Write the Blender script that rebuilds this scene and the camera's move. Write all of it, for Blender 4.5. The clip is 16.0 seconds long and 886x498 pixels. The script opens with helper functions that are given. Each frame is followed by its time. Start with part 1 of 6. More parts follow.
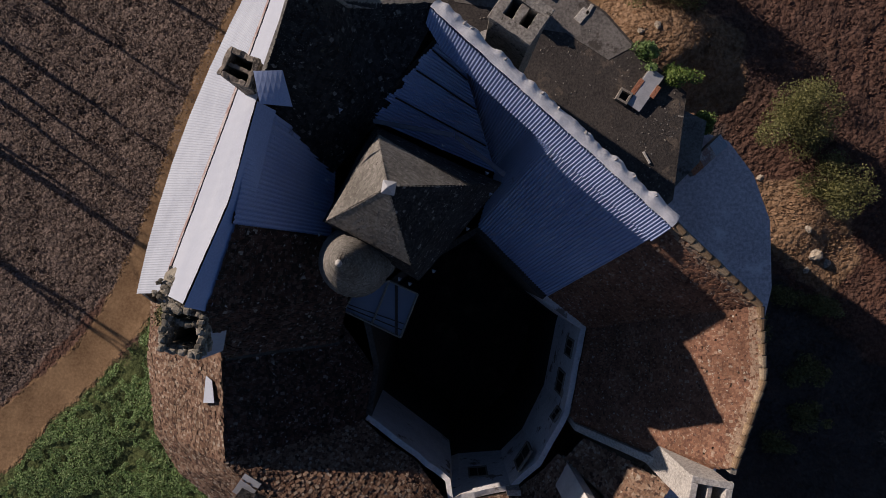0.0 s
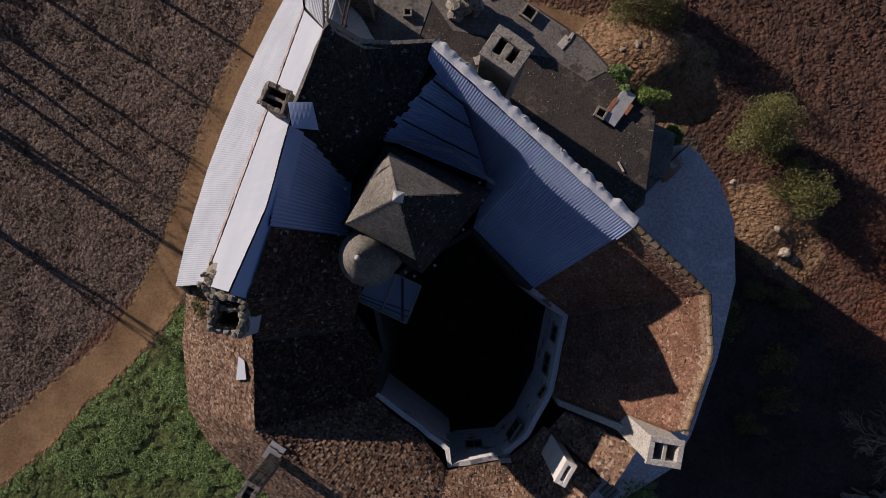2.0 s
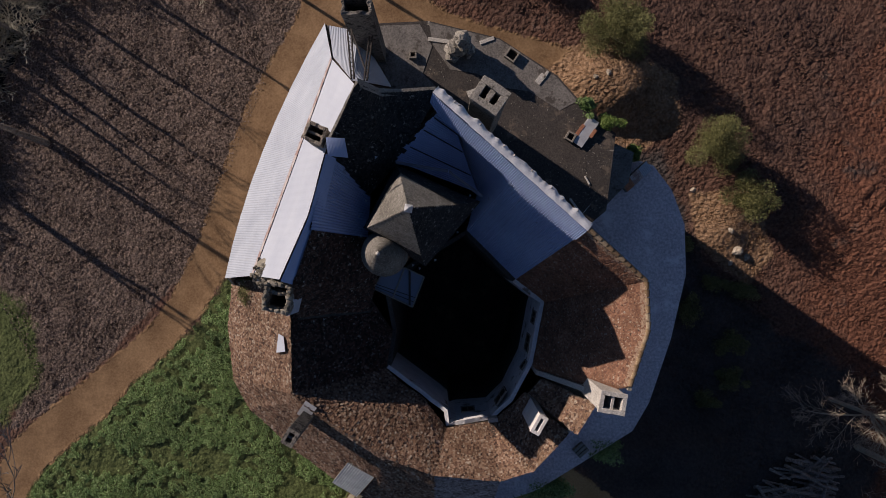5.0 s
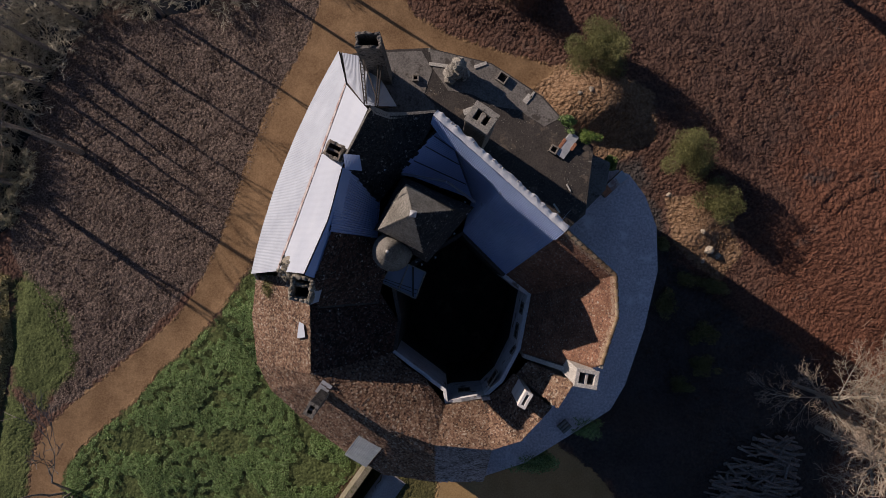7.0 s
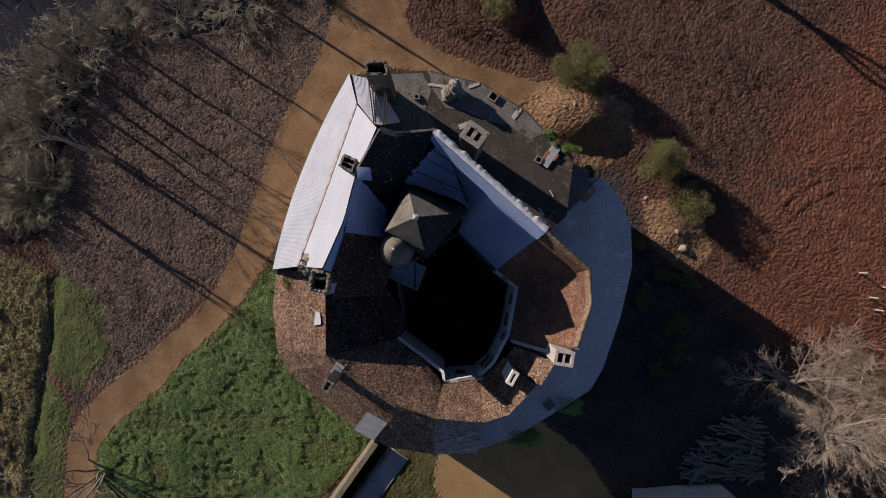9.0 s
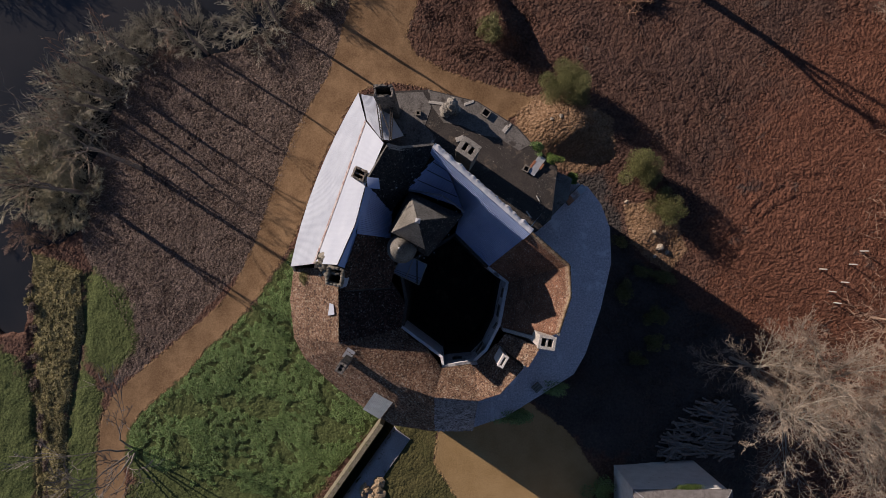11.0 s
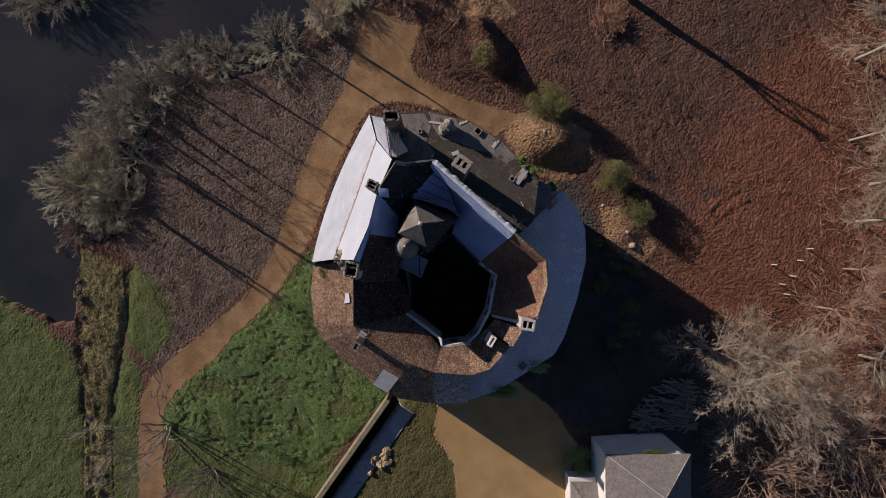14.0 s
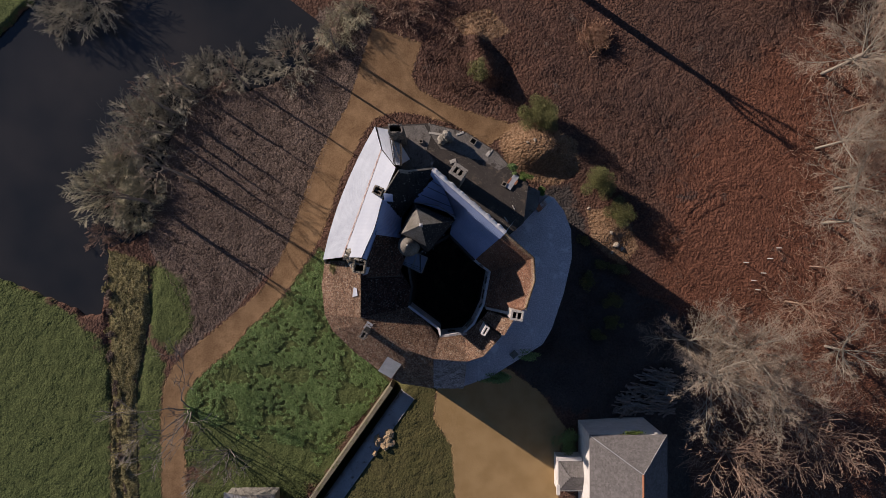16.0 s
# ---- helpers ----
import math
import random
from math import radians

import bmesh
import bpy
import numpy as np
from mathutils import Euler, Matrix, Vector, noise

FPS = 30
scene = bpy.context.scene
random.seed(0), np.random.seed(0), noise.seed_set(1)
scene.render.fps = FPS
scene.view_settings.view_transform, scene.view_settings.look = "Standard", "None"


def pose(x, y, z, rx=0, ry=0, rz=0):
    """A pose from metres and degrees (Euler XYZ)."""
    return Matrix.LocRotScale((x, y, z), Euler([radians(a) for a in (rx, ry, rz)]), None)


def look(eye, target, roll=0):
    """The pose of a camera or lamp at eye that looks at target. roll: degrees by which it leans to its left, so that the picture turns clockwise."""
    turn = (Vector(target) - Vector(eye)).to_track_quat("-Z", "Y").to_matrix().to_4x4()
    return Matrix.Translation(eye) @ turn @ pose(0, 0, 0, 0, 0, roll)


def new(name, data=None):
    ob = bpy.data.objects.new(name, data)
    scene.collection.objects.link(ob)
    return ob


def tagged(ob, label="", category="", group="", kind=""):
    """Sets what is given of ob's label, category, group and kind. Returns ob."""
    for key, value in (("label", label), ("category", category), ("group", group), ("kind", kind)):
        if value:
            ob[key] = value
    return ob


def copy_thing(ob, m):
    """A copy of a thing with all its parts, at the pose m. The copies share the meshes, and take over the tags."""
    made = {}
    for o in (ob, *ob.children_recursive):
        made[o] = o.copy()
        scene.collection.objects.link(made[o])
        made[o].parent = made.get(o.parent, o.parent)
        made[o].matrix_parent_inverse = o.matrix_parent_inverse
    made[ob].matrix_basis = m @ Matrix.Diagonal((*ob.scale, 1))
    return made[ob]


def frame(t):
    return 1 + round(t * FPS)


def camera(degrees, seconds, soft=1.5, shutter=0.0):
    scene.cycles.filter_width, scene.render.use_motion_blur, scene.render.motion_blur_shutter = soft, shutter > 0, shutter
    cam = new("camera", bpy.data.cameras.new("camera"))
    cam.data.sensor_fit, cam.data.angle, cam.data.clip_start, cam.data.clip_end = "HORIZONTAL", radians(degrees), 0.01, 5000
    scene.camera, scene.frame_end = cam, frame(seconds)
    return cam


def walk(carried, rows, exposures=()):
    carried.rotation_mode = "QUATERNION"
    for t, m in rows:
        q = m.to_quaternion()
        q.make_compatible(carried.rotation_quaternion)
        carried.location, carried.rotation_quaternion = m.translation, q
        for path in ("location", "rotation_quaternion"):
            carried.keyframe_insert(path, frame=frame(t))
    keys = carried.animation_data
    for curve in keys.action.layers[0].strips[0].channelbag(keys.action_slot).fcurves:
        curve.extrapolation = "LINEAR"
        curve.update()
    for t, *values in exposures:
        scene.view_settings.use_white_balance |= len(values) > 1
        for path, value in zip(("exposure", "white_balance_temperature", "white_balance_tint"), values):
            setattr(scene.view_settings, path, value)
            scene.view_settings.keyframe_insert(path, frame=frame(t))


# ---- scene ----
cam = camera(70.0, 16.0, 0.45)
EXPOSURE = 0.03
# seconds, x, y, z, and the small turns about x, y, z of a camera that looks straight down
ROWS = [
    (0.0, -0.00, 0.00, 50.32, 0.02, 0.00, 0.16),
    (0.5, 0.02, -0.01, 51.42, 0.01, 0.03, 0.14),
    (1.0, 0.04, -0.03, 52.56, -0.00, 0.06, 0.12),
    (1.5, 0.06, -0.06, 53.74, -0.01, 0.08, 0.10),
    (2.0, 0.08, -0.09, 55.00, -0.02, 0.10, 0.08),
    (2.5, 0.09, -0.12, 56.30, -0.01, 0.12, 0.06),
    (3.0, 0.13, -0.13, 57.65, -0.01, 0.13, 0.04),
    (3.5, 0.15, -0.15, 59.04, 0.00, 0.13, 0.02),
    (4.0, 0.17, -0.18, 60.50, 0.01, 0.13, 0.01),
    (6.5, 0.19, -0.31, 68.22, 0.07, 0.07, -0.03),
    (7.0, 0.21, -0.35, 69.90, 0.08, 0.05, -0.04),
    (7.5, 0.23, -0.39, 71.63, 0.08, 0.03, -0.05),
    (8.0, 0.24, -0.42, 73.40, 0.07, 0.02, -0.06),
    (8.5, 0.27, -0.45, 75.20, 0.07, -0.00, -0.08),
    (9.0, 0.31, -0.49, 77.05, 0.06, -0.02, -0.11),
    (11.5, 0.44, -0.59, 86.53, 0.04, -0.05, -0.25),
    (12.0, 0.47, -0.61, 88.45, 0.04, -0.05, -0.27),
    (12.5, 0.49, -0.63, 90.36, 0.04, -0.04, -0.29),
    (13.0, 0.53, -0.67, 92.32, 0.03, -0.03, -0.29),
    (13.5, 0.58, -0.71, 94.31, 0.02, -0.03, -0.30),
    (14.0, 0.64, -0.77, 96.32, 0.01, -0.02, -0.30),
    (14.5, 0.71, -0.81, 98.35, -0.01, -0.01, -0.29),
    (15.0, 0.78, -0.85, 100.41, -0.01, 0.00, -0.29),
    (15.5, 0.85, -0.88, 102.49, -0.01, 0.02, -0.28),
    (16.0, 0.93, -0.90, 104.59, -0.01, 0.04, -0.27),
]
walk(cam, [(t, pose(x, y, z, rx, ry, rz)) for t, x, y, z, rx, ry, rz in ROWS], [(0.0, EXPOSURE - 0.12, 6500, 19), (4.0, EXPOSURE - 0.06, 6500, 19), (11.0, EXPOSURE + 0.08, 6500, 19), (16.0, EXPOSURE + 0.1, 6500, 19)])

# ---- light ----
SUN_ELEVATION, SUN_TRAVEL = radians(21.0), Vector((0.826, -0.564, 0))
world = bpy.data.worlds.new("sky")
scene.world = world
world.use_nodes = True
wn = world.node_tree.nodes
sky = wn.new("ShaderNodeTexSky")
sky.sky_type, sky.sun_disc = "NISHITA", False
sky.sun_elevation = SUN_ELEVATION
sky.ozone_density, sky.dust_density, sky.air_density = 5.0, 0.2, 1.0
sky.sun_rotation = math.atan2(-SUN_TRAVEL.x, -SUN_TRAVEL.y)
wn["Background"].inputs["Strength"].default_value = 0.056
world.node_tree.links.new(sky.outputs["Color"], wn["Background"].inputs["Color"])
sun = new("sun", bpy.data.lights.new("sun", "SUN"))
sun.data.energy, sun.data.angle, sun.data.color = 5.0, radians(0.5), (1.0, 0.88, 0.74)
ray = Vector((SUN_TRAVEL.x, SUN_TRAVEL.y, 0)).normalized() * math.cos(SUN_ELEVATION) + Vector((0, 0, -math.sin(SUN_ELEVATION)))
sun.matrix_world = look((0, 0, 120), Vector((0, 0, 120)) + ray)


# ---- materials ----
class Nodes:
    """A small builder for node materials."""

    def __init__(self, name):
        self.mat = bpy.data.materials.new(name)
        self.mat.use_nodes = True
        self.tree = self.mat.node_tree
        self.bsdf = self.tree.nodes["Principled BSDF"]
        self.coord = self.tree.nodes.new("ShaderNodeTexCoord")

    def link(self, a, b):
        self.tree.links.new(a, b)

    def noise(self, scale, detail=4.0, rough=0.6, stretch=None):
        n = self.tree.nodes.new("ShaderNodeTexNoise")
        n.inputs["Scale"].default_value, n.inputs["Detail"].default_value, n.inputs["Roughness"].default_value = scale, detail, rough
        if stretch:
            m = self.tree.nodes.new("ShaderNodeMapping")
            m.inputs["Scale"].default_value = stretch[:3]
            if len(stretch) > 3:
                m.inputs["Rotation"].default_value = (0, 0, stretch[3])
            self.link(self.coord.outputs["Object"], m.inputs["Vector"])
            self.link(m.outputs["Vector"], n.inputs["Vector"])
        else:
            self.link(self.coord.outputs["Object"], n.inputs["Vector"])
        return n.outputs["Fac"]

    def cells(self, scale, wobble=0.25):
        """Distance to the nearest of scattered points, bent a little by noise."""
        n = self.tree.nodes.new("ShaderNodeTexNoise")
        n.inputs["Scale"].default_value = scale * 0.9
        self.link(self.coord.outputs["Object"], n.inputs["Vector"])
        add = self.tree.nodes.new("ShaderNodeVectorMath")
        add.operation = "MULTIPLY_ADD"
        add.inputs[1].default_value = (wobble, wobble, 0.0)
        self.link(n.outputs["Color"], add.inputs[0])
        self.link(self.coord.outputs["Object"], add.inputs[2])
        flat = self.tree.nodes.new("ShaderNodeVectorMath")
        flat.operation = "MULTIPLY"
        flat.inputs[1].default_value = (1.0, 1.0, 0.0)
        self.link(add.outputs[0], flat.inputs[0])
        v = self.tree.nodes.new("ShaderNodeTexVoronoi")
        v.inputs["Scale"].default_value = scale
        self.link(flat.outputs[0], v.inputs["Vector"])
        return v.outputs["Distance"]

    def ramp(self, fac, *stops):
        r = self.tree.nodes.new("ShaderNodeValToRGB")
        el = r.color_ramp.elements
        while len(el) < len(stops):
            el.new(0.5)
        for e, (p, c) in zip(el, stops):
            e.position, e.color = p, (*c, 1.0) if len(c) == 3 else c
        self.link(fac, r.inputs["Fac"])
        return r.outputs["Color"]

    def mix(self, fac, a, b, kind="MIX"):
        m = self.tree.nodes.new("ShaderNodeMix")
        m.data_type, m.blend_type = "RGBA", kind
        for sock, v in ((m.inputs[0], fac), (m.inputs[6], a), (m.inputs[7], b)):
            if isinstance(v, (int, float)):
                sock.default_value = v
            elif isinstance(v, tuple):
                sock.default_value = (*v, 1.0)
            else:
                self.link(v, sock)
        return m.outputs[2]

    def math(self, op, a, b=0.0, clamp=False):
        m = self.tree.nodes.new("ShaderNodeMath")
        m.operation, m.use_clamp = op, clamp
        for sock, v in ((m.inputs[0], a), (m.inputs[1], b)):
            if isinstance(v, (int, float)):
                sock.default_value = v
            else:
                self.link(v, sock)
        return m.outputs[0]

    def step(self, v, lo, hi):
        m = self.tree.nodes.new("ShaderNodeMapRange")
        m.interpolation_type = "SMOOTHSTEP"
        m.inputs[1].default_value, m.inputs[2].default_value = lo, hi
        self.link(v, m.inputs[0])
        return m.outputs[0]

    def per_piece(self, island=True):
        if island:
            return self.tree.nodes.new("ShaderNodeNewGeometry").outputs["Random Per Island"]
        return self.tree.nodes.new("ShaderNodeObjectInfo").outputs["Random"]

    def bump(self, height, strength, distance):
        b = self.tree.nodes.new("ShaderNodeBump")
        b.inputs["Strength"].default_value, b.inputs["Distance"].default_value = strength, distance
        self.link(height, b.inputs["Height"])
        self.link(b.outputs["Normal"], self.bsdf.inputs["Normal"])

    def done(self, colour, rough=0.9, metal=0.0, specular=0.3):
        if isinstance(colour, tuple):
            self.bsdf.inputs["Base Color"].default_value = (*colour, 1)
        else:
            self.link(colour, self.bsdf.inputs["Base Color"])
        if isinstance(rough, (int, float)):
            self.bsdf.inputs["Roughness"].default_value = rough
        else:
            self.link(rough, self.bsdf.inputs["Roughness"])
        self.bsdf.inputs["Metallic"].default_value = metal
        self.bsdf.inputs["Specular IOR Level"].default_value = specular
        return self.mat


def surface(name, dark, light, big=0.4, fine=9.0, rough=0.9, bump=0.02, stain=None, stain_scale=1.3, stain_at=0.6, metal=0.0, specular=0.3, grain=0.55):
    n = Nodes(name)
    base = n.ramp(n.noise(big, 5), (0.3, dark), (0.7, light))
    fine_fac = n.noise(fine, 6, 0.7)
    base = n.mix(grain, base, n.ramp(fine_fac, (0.38, tuple(c * 0.45 for c in dark)), (0.63, tuple(min(1, c * 1.3) for c in light))))
    if stain:
        base = n.mix(n.step(n.noise(stain_scale, 6, 0.7), stain_at, stain_at + 0.08), base, stain)
    n.bump(fine_fac, 0.8, bump)
    return n.done(base, rough, metal, specular)


def tile_material(name, stops, moss=None, moss_at=0.58, island=True, bloom=None, patch=0.75):
    """Fired clay or slate pieces, each a little different, with moss and lichen in patches."""
    n = Nodes(name)
    base = n.ramp(n.per_piece(island), *stops)
    fine = n.noise(14, 6, 0.75)
    base = n.mix(0.5, base, n.mix(1.0, base, n.ramp(fine, (0.38, (0.2, 0.2, 0.2)), (0.62, (1.0, 1.0, 1.0))), "MULTIPLY"))
    base = n.mix(patch, base, n.mix(1.0, base, n.ramp(n.noise(0.7, 5, 0.65), (0.3, (0.35, 0.33, 0.3)), (0.65, (1.0, 1.0, 1.0))), "MULTIPLY"))
    if moss:
        base = n.mix(n.step(n.noise(1.1, 7, 0.75), moss_at, moss_at + 0.09), base, moss)
    if bloom:
        base = n.mix(n.step(n.noise(5.5, 6, 0.8), 0.6, 0.635), base, bloom)
    n.bump(fine, 0.9, 0.015)
    return n.done(base, 0.92, 0, 0.25)


RED_STOPS = ((0.0, (0.15, 0.075, 0.052)), (0.2, (0.235, 0.12, 0.078)), (0.75, (0.305, 0.158, 0.10)), (0.96, (0.345, 0.20, 0.13)), (1.0, (0.42, 0.32, 0.24)))
# Tile colours darkened to carry the shade of slopes turned from the sun.
SHADE_TILE_STOPS = ((0.0, (0.025, 0.018, 0.016)), (0.4, (0.06, 0.034, 0.026)), (0.75, (0.115, 0.055, 0.038)), (0.985, (0.15, 0.10, 0.08)), (1.0, (0.4, 0.38, 0.34)))
M_TILE = tile_material("clay_tile", RED_STOPS, (0.15, 0.115, 0.07), 0.68, True, (0.45, 0.43, 0.36))
M_TILE_ONE = tile_material("clay_tile_single", RED_STOPS, (0.15, 0.115, 0.07), 0.68, False, (0.45, 0.43, 0.36))
M_TILE_SHADE = tile_material("shade_weathered_tile", SHADE_TILE_STOPS, (0.06, 0.055, 0.03), 0.6, True, (0.44, 0.44, 0.41))
M_TILE_SHADE_ONE = tile_material("shade_weathered_tile_single", SHADE_TILE_STOPS, (0.06, 0.055, 0.03), 0.6, False, (0.44, 0.44, 0.41))
SLATE_STOPS = ((0.0, (0.014, 0.015, 0.019)), (0.5, (0.03, 0.032, 0.036)), (0.98, (0.058, 0.06, 0.06)), (1.0, (0.34, 0.34, 0.32)))
M_SLATE = tile_material("slate", SLATE_STOPS, (0.10, 0.095, 0.065), 0.62, True, (0.30, 0.30, 0.27))
M_SLATE_ONE = tile_material("slate_single", SLATE_STOPS, (0.10, 0.095, 0.065), 0.62, False, (0.30, 0.30, 0.27))
PALE_STOPS = ((0.0, (0.16, 0.15, 0.155)), (0.3, (0.34, 0.315, 0.325)), (1.0, (0.56, 0.52, 0.535)))
M_PALE = tile_material("pale_weathered_slate", PALE_STOPS, (0.07, 0.066, 0.06), 0.56, True, (0.6, 0.58, 0.57))
M_PALE_ONE = tile_material("pale_weathered_slate_single", PALE_STOPS, (0.07, 0.066, 0.06), 0.56, False, (0.6, 0.58, 0.57))
OLD_STOPS = ((0.0, (0.085, 0.05, 0.038)), (0.2, (0.20, 0.115, 0.078)), (0.6, (0.31, 0.19, 0.125)), (0.9, (0.41, 0.285, 0.20)), (1.0, (0.52, 0.44, 0.35)))
M_TILE_OLD = tile_material("mottled_old_tile", OLD_STOPS, (0.14, 0.115, 0.07), 0.62, True, (0.52, 0.46, 0.37))
M_TILE_OLD_ONE = tile_material("mottled_old_tile_single", OLD_STOPS, (0.14, 0.115, 0.07), 0.62, False, (0.52, 0.46, 0.37))
HOUSE_STOPS = ((0.0, (0.19, 0.175, 0.165)), (0.5, (0.225, 0.21, 0.20)), (1.0, (0.27, 0.25, 0.24)))
M_HOUSE = tile_material("house_slate", HOUSE_STOPS, None, 0.6, True, None, 0.25)
M_HOUSE_ONE = tile_material("house_slate_single", HOUSE_STOPS, None, 0.6, False, None, 0.25)
LANTERN_STOPS = ((0.0, (0.19, 0.175, 0.15)), (0.5, (0.25, 0.233, 0.205)), (1.0, (0.32, 0.30, 0.265)))
M_LANTERN = tile_material("lichened_slate", LANTERN_STOPS, (0.13, 0.12, 0.10), 0.78, True, (0.36, 0.34, 0.28))
M_LANTERN_ONE = tile_material("lichened_slate_single", LANTERN_STOPS, (0.13, 0.12, 0.10), 0.78, False, (0.36, 0.34, 0.28))
M_DECK = surface("roof_deck", (0.03, 0.022, 0.018), (0.07, 0.05, 0.04), 1.0, 12)
M_STONE = surface("limestone_rubble", (0.20, 0.18, 0.15), (0.40, 0.37, 0.32), 0.5, 6, 0.95, 0.05, (0.10, 0.095, 0.08), 1.6, 0.58)
M_CHIMNEY = surface("chimney_stone", (0.19, 0.17, 0.145), (0.36, 0.335, 0.29), 1.2, 9, 0.95, 0.04, (0.07, 0.066, 0.055), 2.5, 0.56)
M_COURT = surface("stained_grey_render", (0.66, 0.655, 0.65), (0.88, 0.87, 0.855), 0.5, 6, 0.92, 0.05, (0.25, 0.215, 0.185), 0.7, 0.57, grain=0.22)
M_BROWNCHIM = surface("brown_chimney_stone", (0.14, 0.115, 0.09), (0.31, 0.265, 0.215), 1.6, 9, 0.95, 0.05, (0.055, 0.048, 0.04), 2.6, 0.53)
M_DARKCHIM = surface("sooty_chimney_stone", (0.09, 0.08, 0.07), (0.22, 0.20, 0.175), 1.4, 7, 0.95, 0.06, (0.04, 0.036, 0.032), 3.0, 0.52)
M_SHADE_STONE = surface("shade_dark_stone", (0.04, 0.038, 0.035), (0.09, 0.085, 0.075), 0.8, 7, 0.9, 0.03)
M_WHITEWASH = surface("whitewash", (0.60, 0.57, 0.53), (0.76, 0.73, 0.69), 0.9, 10, 0.9, 0.01, (0.42, 0.36, 0.30), 1.5, 0.62, grain=0.15)
M_LIME = surface("lime_mortar", (0.66, 0.66, 0.67), (0.84, 0.84, 0.85), 1.4, 9, 0.9, 0.03, (0.42, 0.40, 0.38), 2.2, 0.64, grain=0.2)
M_RENDER = surface("pale_render", (0.35, 0.325, 0.29), (0.54, 0.51, 0.46), 0.7, 10, 0.9, 0.01, (0.30, 0.27, 0.23), 1.2, 0.62)
M_SHEET = surface("pale_fibre_cement", (0.32, 0.35, 0.405), (0.41, 0.445, 0.50), 0.5, 18, 0.75, 0.004, (0.46, 0.45, 0.43), 2.0, 0.66, grain=0.15)
M_WHITE = surface("white_sheet", (0.375, 0.41, 0.48), (0.44, 0.475, 0.535), 0.35, 14, 0.6, 0.002, grain=0.15)
# Blue deepened to put the sky tint of shade into the sheets.
M_BLUE = surface("shade_blue_steel_sheet", (0.26, 0.33, 0.52), (0.37, 0.445, 0.64), 0.4, 16, 0.55, 0.003, (0.18, 0.21, 0.29), 0.8, 0.64, grain=0.15)
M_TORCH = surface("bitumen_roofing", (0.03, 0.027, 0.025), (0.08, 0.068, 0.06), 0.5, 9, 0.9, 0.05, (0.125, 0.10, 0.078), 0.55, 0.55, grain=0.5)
M_CONCRETE = surface("weathered_screed", (0.54, 0.45, 0.455), (0.76, 0.645, 0.65), 0.35, 5, 0.85, 0.05, (0.80, 0.71, 0.70), 0.28, 0.56, grain=0.42)
M_SCREED = surface("grey_screed", (0.085, 0.078, 0.07), (0.23, 0.21, 0.19), 0.7, 7, 0.9, 0.03, (0.07, 0.06, 0.052), 0.8, 0.55, grain=0.4)
M_LANE = surface("wet_concrete", (0.22, 0.21, 0.215), (0.38, 0.365, 0.37), 0.4, 6, 0.6, 0.02, (0.13, 0.11, 0.09), 0.9, 0.58, grain=0.25)
M_MORTAR = surface("lichened_mortar", (0.17, 0.11, 0.075), (0.33, 0.235, 0.165), 3.0, 9, 0.95, 0.02, (0.42, 0.38, 0.32), 4.0, 0.62)
M_RUST = surface("rusty_sheet", (0.20, 0.06, 0.03), (0.42, 0.20, 0.12), 2.0, 16, 0.85, 0.006)
M_CLAYSTRIP = surface("clay_ridge_strip", (0.36, 0.30, 0.28), (0.46, 0.42, 0.41), 1.6, 14, 0.9, 0.01, (0.27, 0.185, 0.17), 1.4, 0.49)
M_RUIN = tile_material("rough_mossy_stone", ((0.0, (0.22, 0.195, 0.15)), (0.5, (0.36, 0.325, 0.26)), (1.0, (0.52, 0.48, 0.40))), (0.17, 0.16, 0.09), 0.62, False, (0.45, 0.43, 0.36))
M_RIDGE = tile_material("lichened_ridge_tile", ((0.0, (0.26, 0.17, 0.10)), (0.5, (0.42, 0.29, 0.17)), (1.0, (0.52, 0.42, 0.29))), (0.20, 0.17, 0.10), 0.6, False, (0.52, 0.48, 0.38))
M_RIDGE_ORANGE = surface("orange_ridge_clay", (0.33, 0.13, 0.07), (0.52, 0.23, 0.12), 1.5, 12, 0.9, 0.01)
M_MOSSY = surface("mossy_coping", (0.12, 0.105, 0.07), (0.26, 0.23, 0.165), 0.8, 7, 0.95, 0.04, (0.10, 0.11, 0.045), 1.2, 0.54)
M_LEAD = surface("lead_flashing", (0.38, 0.39, 0.41), (0.55, 0.56, 0.58), 1.5, 16, 0.5, 0.003, None, 1, 0.6, 0.3, grain=0.15)
M_DULL = surface("dull_flashing", (0.12, 0.13, 0.155), (0.20, 0.21, 0.24), 1.5, 16, 0.6, 0.004, grain=0.15)
M_IRON = surface("dark_iron", (0.03, 0.028, 0.026), (0.07, 0.06, 0.055), 3, 20, 0.6, 0.002, None, 1, 0.6, 0.6)
# Serves flue soot and the painted darkness of holes and recesses.
M_SOOT_SHADE = surface("soot_and_shade_black", (0.008, 0.008, 0.008), (0.02, 0.02, 0.02), 2, 10)
M_TIMBER = surface("grey_timber", (0.14, 0.12, 0.10), (0.30, 0.27, 0.23), 1.5, 18, 0.9, 0.01)
M_BARK = surface("pale_bark", (0.20, 0.175, 0.14), (0.40, 0.36, 0.29), 0.8, 6, 0.95, 0.01, (0.14, 0.15, 0.08), 1.0, 0.6)
M_TWIG = surface("twig_bark", (0.22, 0.17, 0.125), (0.40, 0.32, 0.245), 0.25, 3, 0.95, 0.0)
M_TWIG_GREY = surface("grey_twig_bark", (0.24, 0.22, 0.165), (0.42, 0.385, 0.30), 0.15, 3, 0.95, 0.0)
M_TWIG_BROWN = surface("brown_twig_bark", (0.19, 0.12, 0.085), (0.38, 0.265, 0.195), 0.15, 3, 0.95, 0.0)
